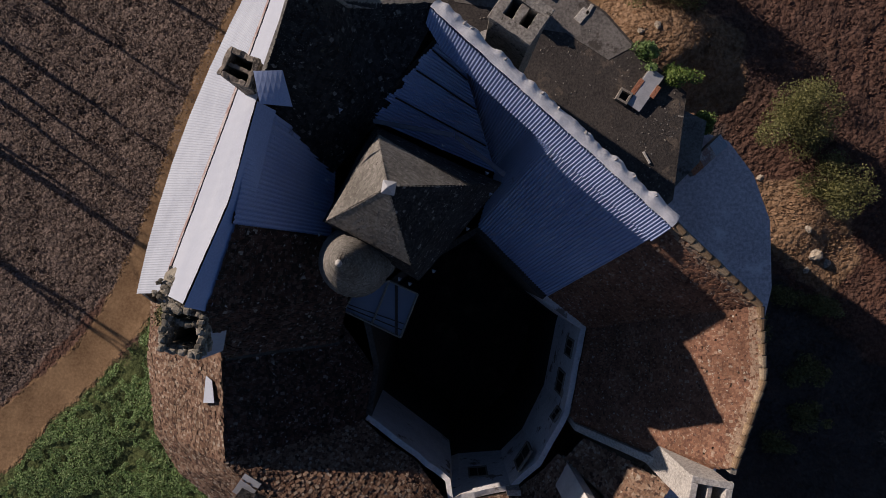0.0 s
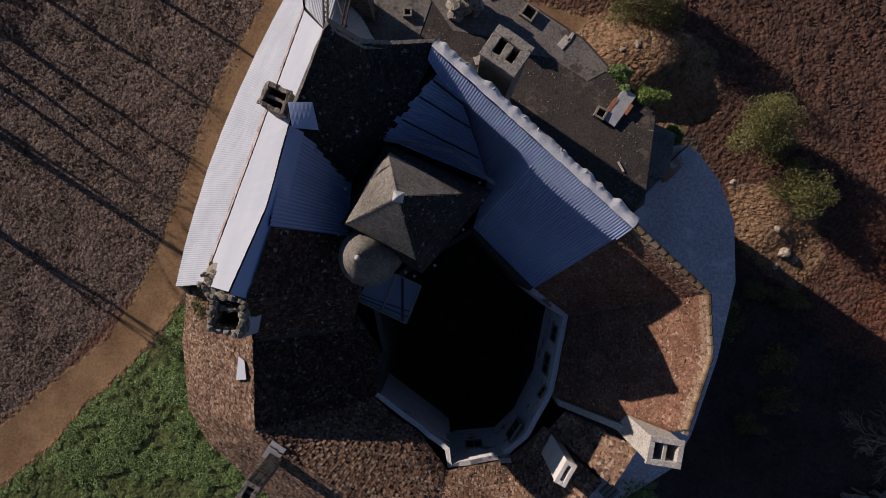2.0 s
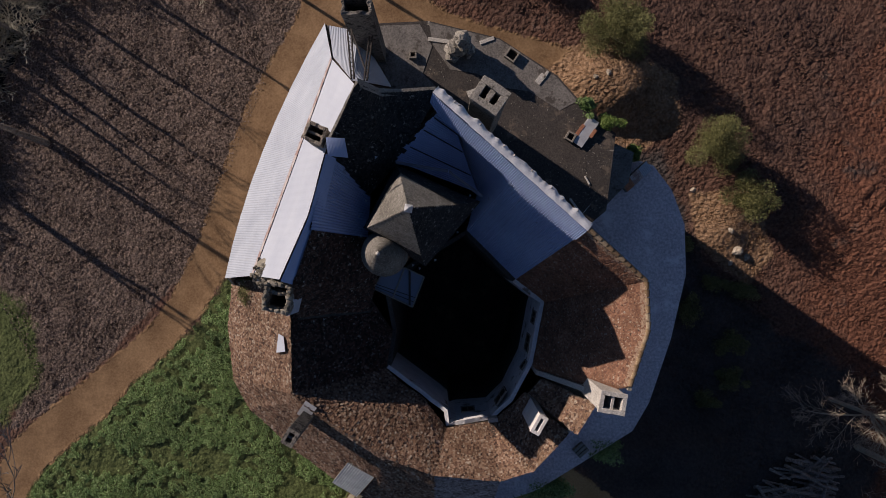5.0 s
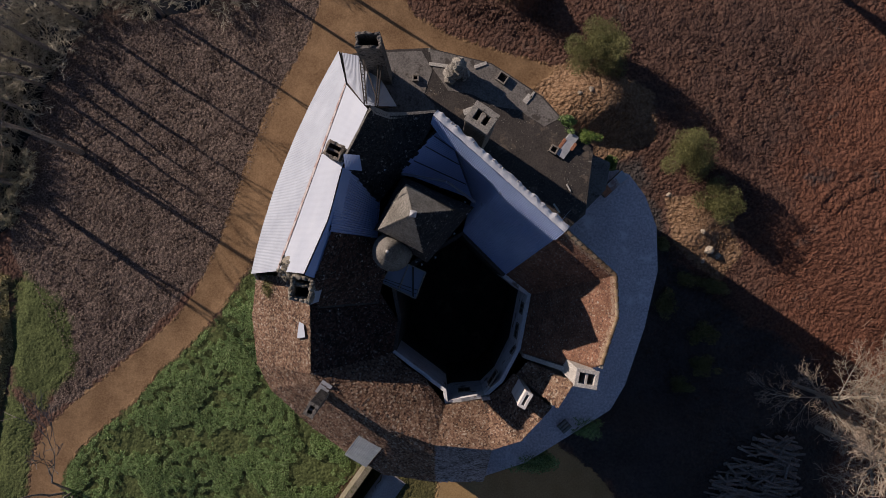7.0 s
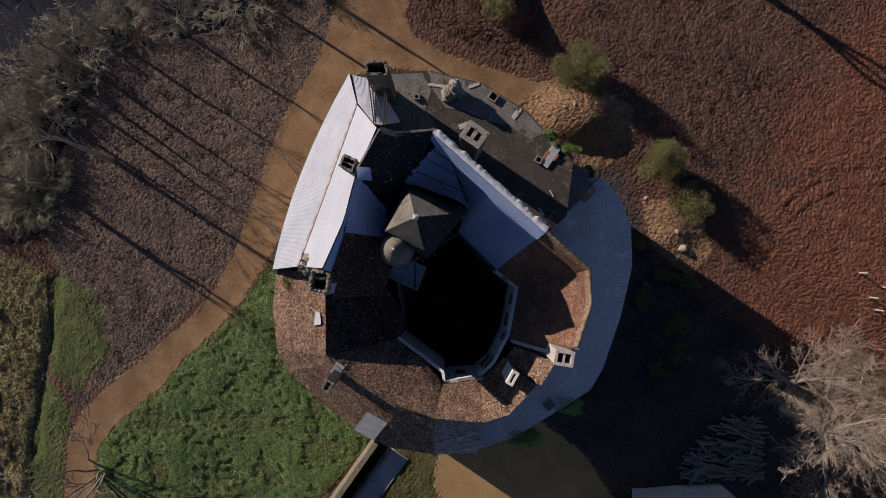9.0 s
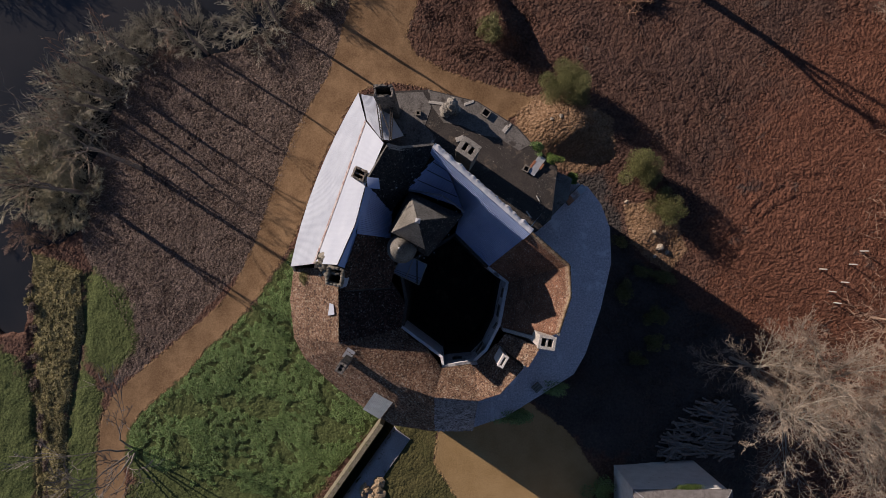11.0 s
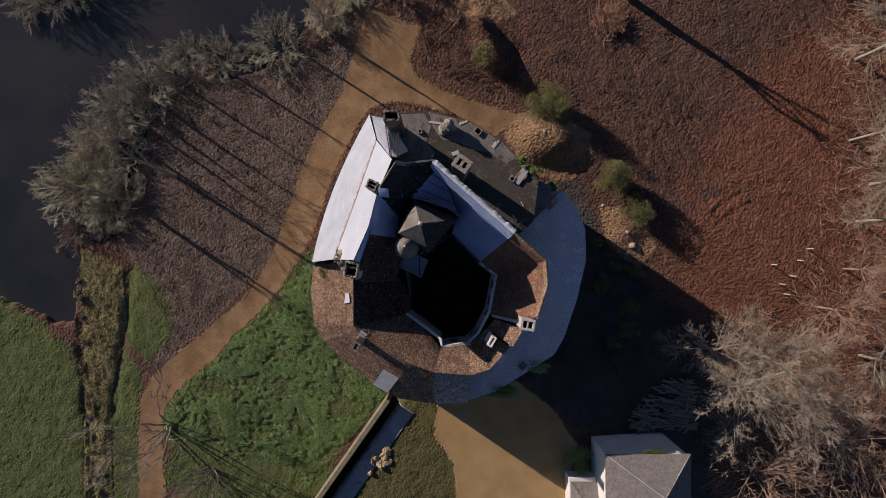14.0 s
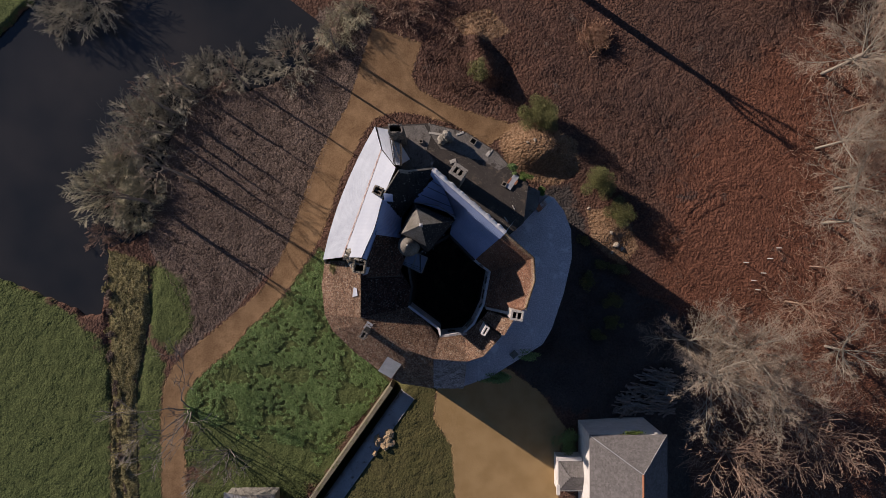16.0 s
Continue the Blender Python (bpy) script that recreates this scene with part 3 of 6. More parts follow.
PATH_RIGHT = [(-2.5, 32.2), (-4.3, 27.5), (-6.9, 21.9), (-10.4, 20.8), (-12.6, 17.9), (-14.4, 14.1), (-16.4, 10.2), (-17.8, 5.7), (-19.5, 1.2), (-22.1, -3.0), (-24.6, -6.8), (-27.9, -10.6), (-31.7, -13.9), (-34.4, -17.2), (-37.7, -19.9), (-40.4, -22.4), (-42.0, -24.5), (-42.6, -26.7), (-42.7, -30.0), (-42.3, -37.1), (-42.0, -50.0)]
PATH = PATH_LEFT + PATH_RIGHT[::-1]
YARD = [(-4.3, 27.5), (-3.0, 25.1), (0.5, 23.1), (4.9, 21.4), (9.3, 20.1), (12.3, 18.9), (8.4, 16.2), (6.4, 17.4), (2.4, 19.8), (-2.5, 21.3), (-6.9, 21.9), (-10.4, 20.8)]
GRAVEL = [(-0.1, -20.0), (-0.1, -23.5), (-0.7, -28.0), (2.2, -32.5), (2.7, -40.9), (3.0, -60.0), (19.5, -60.0), (18.9, -34.4), (20.3, -29.9), (16.7, -24.4), (9.5, -19.0)]
RIVER = [(-10.6, 41.6), (-14.4, 37.8), (-16.3, 36.0), (-18.2, 33.1), (-22.0, 30.4), (-27.6, 26.6), (-32.3, 25.5), (-37.0, 28.5), (-42.2, 22.4), (-44.6, 17.3), (-48.4, 7.9), (-47.5, 3.2), (-50.8, 0.8), (-55.1, -0.6), (-55.5, -4.3), (-56.5, -11.8), (-58.9, -11.8), (-62.6, -9.9), (-67.3, -8.0), (-73.0, -5.7),
         (-200, 10), (-200, 26), (-79, 30), (-68, 40.5), (-62, 60), (-62, 300), (-5, 300)]
THICKET = [(-24.4, -6.9), (-27.7, -10.8), (-31.5, -14.1), (-34.2, -17.4), (-37.5, -20.1), (-40.2, -22.6), (-41.8, -24.7), (-42.2, -28.0), (-33.4, -32.5), (-24.0, -33.5), (-20.0, -37.0), (-8.1, -23.2), (-12.7, -18.4), (-17.0, -11.4), (-17.4, -5.4), (-17.2, -1.6), (-20.0, -1.2), (-22.0, -3.4)]
GREEN_BANK = [(-46.6, -3.4), (-42.8, -5.3), (-40.5, -11.9), (-44.8, -17.6), (-48.1, -15.7), (-48.3, -6.2)]
MEADOW = [(-90.0, 0.0), (-73.0, -6.1), (-67.3, -8.0), (-62.6, -9.9), (-58.0, -12.3), (-54.7, -15.6), (-54.3, -70), (-90, -70)]
REEDS = [(-55.5, -0.6), (-48.5, -3.4), (-48.1, -11.9), (-50.5, -23.2), (-49.6, -70), (-54.3, -70), (-54.7, -15.6)]
LAWN = [(-6.9, -22.5), (-0.5, -22.0), (-1.0, -28.0), (2.2, -32.6), (2.7, -40.9), (2.7, -70), (-40.0, -70)]
LITTER = [(-40.8, 28.6), (-14.0, 40.0), (-10.0, 36.0), (-20.1, 11.5), (-25.9, -2.1), (-35.8, -12.0), (-43.4, -18.0), (-41.5, -12.5), (-47.5, -0.6), (-48.4, 7.9), (-44.6, 17.3)]
RED_FIELD = [(40.0, 16.0), (47.0, 26.0), (58.0, 34.0), (90.0, 40.0), (90.0, -50.0), (47.0, -50.0), (42.0, -20.0), (36.0, -8.0), (34.0, 0.0), (36.0, 8.0)]
ROUGH_GRASS = [(-41.5, -26.0), (-43.0, -34.0), (-42.8, -70.0), (-33.0, -70.0), (-21.0, -42.0), (-17.0, -36.0), (-26.0, -31.0)]
DITCH_GRASS = [(-48.4, -15.0), (-46.0, -20.0), (-46.8, -28.0), (-46.2, -34.0), (-46.6, -70.0), (-49.6, -70.0), (-50.3, -23.0)]
MUD = [(-62.5, -10.3), (-58.5, -11.6), (-54.8, -12.0), (-54.6, -19.5), (-58.5, -20.0), (-61.5, -14.0)]
MOUND = [(9.5, 18.6), (15.1, 20.0), (22.5, 16.4), (23.0, 11.5), (19.2, 9.4), (12.0, 11.0)]
PALE_SPOIL = [(2.2, 36.0), (8.5, 38.0), (12.0, 34.0), (8.0, 32.4), (4.5, 33.4)]
SPOIL = [(24.5, 5.5), (30.5, 5.5), (33.0, -1.0), (30.5, -4.0), (25.5, 0.0)]
# Ground in the castle's shadow, darkened in its colour as well.
CASTLE_SHADE = [(14, 8), (22, 10), (25, -1), (33, -8), (41, -12), (43, -20), (41, -44), (24, -46), (24, -27), (19, -27), (10, -19)]
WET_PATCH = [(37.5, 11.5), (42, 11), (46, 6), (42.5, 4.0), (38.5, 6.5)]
FAR_MEADOW = [(-90, 32), (-79, 30), (-68, 40.5), (-62, 60), (-90, 60)]


def signed(X, Y, poly):
    """Distance to a polygon's edge, positive inside."""
    best, inside = np.full(X.shape, 1e9), np.zeros(X.shape, bool)
    for (x0, y0), (x1, y1) in zip(poly, poly[1:] + poly[:1]):
        dx, dy = x1 - x0, y1 - y0
        f = np.clip(((X - x0) * dx + (Y - y0) * dy) / (dx * dx + dy * dy), 0, 1)
        best = np.minimum(best, np.hypot(X - x0 - f * dx, Y - y0 - f * dy))
        if dy:
            inside ^= ((y0 > Y) != (y1 > Y)) & (X < (Y - y0) / dy * dx + x0)
    return np.where(inside, best, -best)


def smooth(v):
    v = np.clip(v, 0, 1)
    return v * v * (3 - 2 * v)


def ground_height(X, Y):
    z = -0.8 + 0.8 * smooth((X + 30) / 25)
    z = z + 2.6 * smooth((0.55 * X + 0.83 * Y - 16) / 8)
    court = smooth((0.81 * X - 0.58 * Y - 8.0) / 1.2) * smooth((-16 - Y) / 4) * smooth((46 - X) / 12)
    z = z + 3.2 * court * (1 - 0.5 * smooth((X - 22) / 10))
    z = z + 2.4 * np.exp(-(((X - 16) / 4.4) ** 2 + ((Y - 15.2) / 3.0) ** 2) ** 1.5)
    z = z + 1.0 * np.exp(-(((X - 28) / 2.5) ** 2 + ((Y - 2) / 3.0) ** 2))
    along_bank = ((X - 4.6) * 0.42 + (Y - 35.0) * -0.907) / 10.5
    across_bank = (X - 4.6) * 0.907 + (Y - 35.0) * 0.42
    z = z + 2.6 * np.exp(-((across_bank - 0.3) / 1.3) ** 2) * smooth(along_bank * 3) * smooth((1.08 - along_bank) * 5)
    for ax, ay, bx, by, deep in ((-56.0, -1.0, -52.9, -42.0, 0.55), (-47.2, -4.0, -50.2, -26.0, 0.3)):
        f = np.clip(((X - ax) * (bx - ax) + (Y - ay) * (by - ay)) / ((bx - ax) ** 2 + (by - ay) ** 2), 0, 1)
        off = np.hypot(X - ax - f * (bx - ax), Y - ay - f * (by - ay)) + 0.3 * np.sin(Y * 0.9 + X)
        z = z - deep * np.exp(-(off / 0.7) ** 2)
    ragged = 0.22 * np.sin(X * 0.7 + Y * 0.4) * np.sin(X * 1.9 - Y) + 0.12 * np.sin(Y * 2.3 - X * 0.9) + 0.1 * np.sin(X * 4.1 + Y * 3.3)
    z = z - 2.6 * smooth((signed(X, Y, RIVER) + ragged + 0.4) / 1.2)
    return z


def paint_zones(ob, X, Y):
    """Keeps on each vertex how far it lies inside path, grass, litter, red earth, reeds and clay."""
    def mask(*polys, width=2.0):
        return np.clip(0.5 + np.maximum.reduce([signed(X, Y, p) for p in polys]) / width, 0, 1).ravel()
    ones = np.ones(X.size)
    for key, cols in (("zone_a", (mask(PATH, YARD), np.clip(mask(THICKET, GREEN_BANK, MEADOW, FAR_MEADOW, DITCH_GRASS, width=4.5) + 0.62 * mask(ROUGH_GRASS, width=6.0) - 0.45 * mask(MUD, width=5.0), 0, 1), mask(LITTER))),
                      ("zone_b", (mask(RED_FIELD, width=14.0), mask(REEDS, width=3.0), mask(MOUND, SPOIL, PALE_SPOIL))),
                      ("zone_c", (np.maximum(mask(CASTLE_SHADE, width=4.0), 0.42 * mask(WET_PATCH, width=7.0)), mask(GRAVEL), mask(LAWN, width=3.0)))):
        at = ob.data.color_attributes.new(key, "FLOAT_COLOR", "POINT")
        at.data.foreach_set("color", np.stack([*cols, ones], 1).ravel())


def build_ground():
    def axis(lo, hi, step, reach):
        mid = np.arange(lo, hi + step / 2, step)
        out = np.array([8, 25, 70, 200, 600, 1800.0])
        return np.r_[lo - out[::-1], mid, hi + out]
    xs, ys = axis(-82, 90, 0.36, 1800), axis(-52, 54, 0.36, 1800)
    X, Y = np.meshgrid(xs, ys, indexing="ij")
    Z = ground_height(X, Y)
    path = np.maximum.reduce([signed(X, Y, PATH), signed(X, Y, YARD), signed(X, Y, GRAVEL)])
    water = signed(X, Y, RIVER)
    rough = np.clip(-path / 1.5, 0, 1) * np.clip(-water / 2, 0, 1)
    rng = np.random.default_rng(5)
    lump = np.array([noise.fractal((x * 0.5, y * 0.5, 0), 1.0, 2.0, 5) for x, y in zip(X.ravel(), Y.ravel())]).reshape(X.shape)
    Z = Z + rough * (0.10 * lump + rng.normal(0, 0.05, X.shape)) - 0.04 * np.clip(path / 0.8, 0, 1)
    for cx, cy, r0 in ((37.5, 14.0, 4.3), (37.5, 14.0, 5.6)):
        d = np.hypot(X - cx, Y - cy)
        Z = Z - 0.11 * np.exp(-((d - r0) / 0.26) ** 2) * (X < cx + 1)
    # wheel ruts in the soft earth
    for ax, ay, bx, by, bend in ((24.5, 31.0, 29.0, 12.0, 1.2), (26.6, 31.4, 31.0, 12.6, 1.2), (33.0, 26.0, 40.0, 7.5, -1.5), (35.0, 26.6, 42.0, 8.3, -1.5), (46.0, 38.0, 57.0, 30.0, 1.0), (48.0, 40.5, 58.5, 32.5, 1.0),
                                 (50.0, 37.0, 53.0, 26.0, 0.5), (52.2, 37.5, 55.0, 27.0, 0.5), (38.0, 39.0, 52.0, 41.0, -1.0), (22.0, 20.0, 36.0, 16.0, 1.5), (22.6, 22.0, 36.6, 18.0, 1.5), (40.0, 4.0, 52.0, 9.0, 1.5), (40.6, 2.2, 52.6, 7.0, 1.5)):
        length = math.hypot(bx - ax, by - ay)
        ux, uy = (bx - ax) / length, (by - ay) / length
        f = ((X - ax) * ux + (Y - ay) * uy) / length
        off = -(X - ax) * uy + (Y - ay) * ux - bend * 4 * f * (1 - f)
        Z = Z + ((f > 0) & (f < 1)) * 0.17 * (np.exp(-((off - 0.3) / 0.22) ** 2) - np.exp(-(off / 0.24) ** 2)) * np.clip(0.8 + 0.4 * lump, 0, 1.2)
    verts = np.stack([X, Y, Z], -1).reshape(-1, 3)
    ny = len(ys)
    i, j = np.meshgrid(np.arange(len(xs) - 1), np.arange(ny - 1), indexing="ij")
    k = (i * ny + j).ravel()
    faces = np.stack([k, k + ny, k + ny + 1, k + 1], 1)
    ob = mesh_object("ground", verts.tolist(), faces.tolist(), M_GROUND, None, "bare brown and reddish earth with leaf litter and sandy paths", True)
    paint_zones(ob, X, Y)
    return tagged(ob, category="ground", kind="structure")


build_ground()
bm = bmesh.new()
bmesh.ops.create_grid(bm, x_segments=2, y_segments=2, size=1)
bmesh.ops.transform(bm, matrix=Matrix.Translation((-110, 120, -1.75)) @ Matrix.Diagonal((108, 190, 1, 1)), verts=bm.verts)
me = bpy.data.meshes.new("river")
bm.to_mesh(me)
bm.free()
me.materials.append(M_WATER)
tagged(new("river", me), "dark still river water below a wooded bank", "water", kind="structure")

# ---- the castle ----
castle = empty("castle", "round stone castle with patched roofs round a dark courtyard", "castle")

# rim and eave points: x, y, z
W_EAVE = [(-8.26, 15.81, 18.6), (-12.76, 6.67, 18.4), (-15.46, -2.3, 18.3)]
W_STRIP = [(-6.9, 11.81, 23.4), (-9.2, 5.4, 23.4), (-11.9, -1.9, 23.4)]
RIDGE = [(-4.75, 8.9, 28.3), (-6.37, 5.03, 28.7), (-7.29, 1.61, 28.7), (-8.88, -1.91, 28.6)]
NW_B, NW_A, NW_C = (-6.35, 5.3, 28.5), (-4.12, 7.95, 32.4), (-0.43, 8.68, 27.7)
E_A, E_B, E_C, E_D = (8.45, 0.89, 27.0), (11.99, -2.13, 26.2), (12.11, -4.94, 26.2), (11.0, -8.3, 26.2)
TIP, TIP2 = (5.3, -2.33, 18.4), (1.81, 1.18, 18.2)
COURT_E, COURT_E2, COURT_SE = (7.47, -4.02, 17.7), (6.61, -8.54, 17.7), (3.75, -12.82, 16.9)
COURT_S, COURT_SW, COURT_W, COURT_NW = (0.32, -13.1, 17.9), (-4.05, -8.91, 17.5), (-3.62, -6.13, 17.5), (-5.0, -3.7, 18.9)
RW2, RW3 = (-9.85, -3.2, 22.1), (-10.04, -9.91, 21.1)
RS1, RS2, RS3, RS4, RS5, RS6 = (-8.62, -11.15, 21.0), (-3.51, -14.3, 21.0), (-0.45, -15.39, 21.0), (3.91, -15.78, 21.0), (6.16, -15.03, 21.2), (8.41, -12.43, 21.5)
OW = [(-15.68, -3.1, 16.0), (-16.22, -6.05, 15.5), (-15.83, -9.94, 15.5), (-14.81, -12.52, 14.8), (-11.99, -15.39, 14.2), (-8.41, -18.12, 14.2), (-5.04, -20.18, 14.0), (-0.55, -20.83, 14.0), (3.73, -21.01, 13.4)]
TERRACE_OUT = [(15.3, 7.1), (17.0, 6.5), (18.5, 4.5), (19.5, 1.75), (19.6, -2.28), (18.4, -7.41), (16.65, -12.53), (15.31, -14.83), (11.21, -17.4), (7.63, -19.6), (3.7, -20.9)]
BLACK_OUT = [(-8.2, 15.9), (-4.25, 16.31), (-0.95, 16.45), (4.21, 15.18), (8.44, 12.45), (10.32, 10.33), (12.7, 8.2), (12.0, 2.6)]

# outer walls
ribbon("outer_wall", [(p[0], p[1], p[2] - 0.3) for p in W_EAVE] + [(*p[:2], p[2] - 0.3) for p in OW], castle, M_STONE, 0.25, -2.5, "pale limestone rubble wall", 1.0)
ribbon("outer_wall", [(*p, 12.5) for p in TERRACE_OUT[::-1]], castle, M_CONCRETE, 0.35, -2.5, "", 1.0)
ribbon("outer_wall", [(*p, 17.25) for p in BLACK_OUT[::-1]], castle, M_STONE, 0.3, -2.5, "", 1.0)
ribbon("high_wall", [(11.2, -8.6, 26.15), (12.3, -4.94, 26.15), (12.2, -2.0, 26.15), (8.6, 1.15, 26.95), (-0.25, 8.95, 27.6), (-2.2, 8.6, 28.2), (-3.25, 8.3, 29.2), (-4.1, 8.05, 32.1), (-6.35, 5.35, 28.3)], castle, M_CHIMNEY, 0.22, 8.0, "tall rubble wall round the roofs", 1.0, 0.05)
ribbon("high_wall", [(-9.95, -3.6, 21.95), (-10.1, -9.95, 21.0), (-8.62, -11.25, 20.85), (-3.5, -14.4, 20.85), (-0.45, -15.5, 20.85), (3.91, -15.9, 20.85), (6.25, -15.1, 21.05), (8.55, -12.4, 21.35), (10.0, -10.4, 21.4)], castle, M_STONE, 0.15, 6.0, "", 1.0, 0.02)
ribbon("parapet", [(-4.1, 8.05, 32.2), (-5.3, 6.65, 30.2), (-6.4, 5.35, 28.5)], castle, M_STONE, 0.14, 22.0, "ragged pale wall top", -1.0, 0.1)
ribbon("parapet", [(-0.3, 8.75, 27.6), (-2.2, 8.5, 28.2), (-3.25, 8.25, 29.2), (-4.1, 8.05, 32.1)], castle, M_CHIMNEY, 0.25, 20.0, "", -1.0, 0.12)
# courtyard
court_line = [TIP2, TIP, COURT_E, COURT_E2, (5.2, -11.4, 17.3), COURT_SE, COURT_S, (0.15, -12.05, 17.7), COURT_SW, COURT_W, (-4.0, -3.0, 19.5), (-2.2, -1.2, 20.0)]
ribbon("courtyard_wall", [(x, y, z - 0.3) for x, y, z in court_line[1:9]], castle, M_COURT, 0.3, 10.8, "grey rendered courtyard wall with stains", -1.0, 0.1)
# Lower and west walls are coloured dark to paint in the court's shade.
ribbon("courtyard_wall", [(x, y, 10.8) for x, y, z in court_line[1:9]], castle, M_SHADE_STONE, 0.3, -1.0, "lower courtyard wall coloured dark for deep shade", -1.0, 0.02)
ribbon("courtyard_wall", [(x, y, z - 0.3) for x, y, z in court_line[8:] + court_line[:2]], castle, M_SHADE_STONE, 0.3, -1.0, "courtyard wall coloured dark for the shade on it", -1.0, 0.02)
# Floor takes the dark roofing colour for the same deep shade.
slab("courtyard_floor", [(x, y) for x, y, _ in court_line], 0.3, 1.0, castle, M_TORCH, "paved courtyard floor coloured dark for deep shade")

# flat roofs
slab("flat_roof", [*BLACK_OUT, (9.6, 0.6), (8.7, 1.2), (-0.3, 9.0), (-4.6, 9.3), (-6.0, 11.0)], 17.3, 0.5, castle, M_TORCH, "dark bitumen flat roof scattered with rubble")
slab("terrace", [*TERRACE_OUT, (3.9, -16.0), (6.3, -15.2), (8.6, -12.5), (11.1, -8.6), (12.2, -5), (12.1, -2.1), (9.0, 1.0), (12.0, 2.5), (12.6, 8.1)], 12.6, 0.5, castle, M_CONCRETE, "weathered grey screed terrace", fall=lambda x, y: 0.0)

slab("screed_patch", [(-7.9, 15.6), (-4.3, 16.1), (-1.6, 16.2), (-0.7, 14.6), (-1.4, 12.6), (-0.2, 11.4), (-0.9, 9.4), (-4.4, 9.5), (-5.6, 11.2)], 17.33, 0.1, castle, M_SCREED, "pale grey screed patch on the flat roof")
slab("screed_patch", [(-0.65, 14.7), (-0.95, 16.35), (4.2, 15.08), (8.35, 12.35), (9.9, 10.6), (8.6, 9.9), (6.4, 11.3), (4.4, 11.6), (2.6, 12.6), (0.6, 12.9)], 17.325, 0.1, castle, M_SCREED)
slab("roof_step", [(12.68, 8.15), (14.7, 7.2), (14.3, 4.9), (11.98, 2.55)], 15.0, 2.6, castle, M_SCREED, "grey mortar step between flat roof and terrace")

# roofs
def bowed(points, count=9):
    """A smooth line through three points."""
    a, b, c = (np.array(p, float) for p in points)
    return [tuple(2 * (f - 0.5) * (f - 1) * a - 4 * f * (f - 1) * b + 2 * f * (f - 0.5) * c) for f in np.linspace(0, 1, count)]


west_low = Slope(list(zip(bowed(W_EAVE), bowed(W_STRIP))))
west_up = Slope([(W_STRIP[0], RIDGE[0]), (W_STRIP[1], RIDGE[1]), (lerp(W_STRIP[1], W_STRIP[2], 0.5), RIDGE[2]), (W_STRIP[2], RIDGE[3])])
roof = corrugated(west_low, castle, M_SHEET, "sheet_roof", "pale corrugated fibre-cement roof", 0.12, 0.02)
deck(west_low, roof, M_DECK)
roof = corrugated(west_up, castle, M_WHITE, "sheet_roof", "white sheet roof", 0.5, 0.01)
deck(west_up, roof, M_DECK)
strip = Slope([(lerp(a, e, 0.05), lerp(a, b, 0.02)) for a, b, e in zip(W_STRIP, (RIDGE[0], RIDGE[1], RIDGE[3]), W_EAVE)])
deck(strip, castle, M_CLAYSTRIP, 0.1, 0.1, 30, 1, "ridge_strip", "brick-red strip of clay tiles between the sheets")
west_in = Slope([((-4.3, 3.6, 25.0), (-6.37, 5.03, 28.7)), ((-4.5, 0.5, 25.0), (-7.2, 0.85, 28.7))])
roof = corrugated(west_in, castle, M_BLUE, "sheet_roof", "corrugated steel roof with sky-shade blue in its colour", 0.15, 0.075)
deck(west_in, roof, M_DECK)
west_cap = Slope([((-5.95, 4.85, 28.15), (-6.4, 5.03, 28.8)), ((-6.75, 1.4, 28.1), (-7.32, 1.61, 28.8)), ((-8.3, -2.2, 28.0), (-8.9, -1.95, 28.7))])
deck(west_cap, castle, M_BLUE, 0.04, 0.12, 20, 2, "ridge_cap", "ridge capping sheet with sky-shade blue in its colour")
north_roof = Slope([((-4.5, 2.9, 25.2), NW_B), ((-2.8, 4.9, 25.0), NW_A), ((-2.35, 5.5, 25.3), (-3.25, 8.2, 29.3)), ((-1.5, 6.7, 26.1), (-2.2, 8.45, 28.3)), ((-0.5, 8.15, 27.2), NW_C)])
roof = deck(north_roof, castle, M_DECK, name="slate_roof", label="dark slate roof streaked with lichen")
pieces(north_roof, roof, M_SLATE, M_SLATE_ONE, "slate", 0.15, 0.13, 0.014, 0.006, 0.012, 0.015, 11, 250)
ne_roof = Slope([(TIP, E_A), (TIP2, (4.55, 4.31, 27.3)), ((2.5, 3.7, 20.0), (3.7, 5.05, 27.4)), ((0.86, 7.4, 24.6), (0.93, 7.49, 27.6)), ((-0.3, 8.5, 27.2), NW_C)])
roof = corrugated(ne_roof, castle, M_BLUE, "sheet_roof", "corrugated steel roof with sky-shade blue in its colour", 0.15, 0.075, 12)
deck(ne_roof, roof, M_DECK)
valley = Slope([((-2.95, 5.2, 25.4), (2.45, 3.65, 20.5)), ((-0.1, 7.95, 27.0), (0.6, 7.55, 26.1))])
roof = corrugated(valley, castle, M_BLUE, "sheet_roof", "ragged-edged corrugated sheets with sky-shade blue in their colour", 0.15, 0.075, 6, 0.1)
for f in (0.3, 0.62, 0.85):
    bm = bmesh.new()
    bar(bm, tuple(valley.at(f, 0.05, 0.13)), tuple(valley.at(f - 0.04, 0.97, 0.13)), 0.035)
    part("sheet_seam", bm, M_IRON, roof, "dark lap between roof sheets")
deck(valley, roof, M_DECK, lift=-0.1)
west_tile = Slope([((-4.4, 0.4, 24.8), (-7.1, 0.8, 28.5)), ((-4.2, -2.2, 22.4), (-8.3, -2.2, 28.2)), ((-5.0, -4.4, 20.2), (-8.75, -4.35, 25.0))])
east_tile = Slope([(TIP, E_A), (COURT_E, E_B), (lerp(COURT_E, COURT_E2, 0.5), E_C), (COURT_E2, E_D), ((7.1, -9.3, 18.0), (9.9, -9.6, 22.5))])
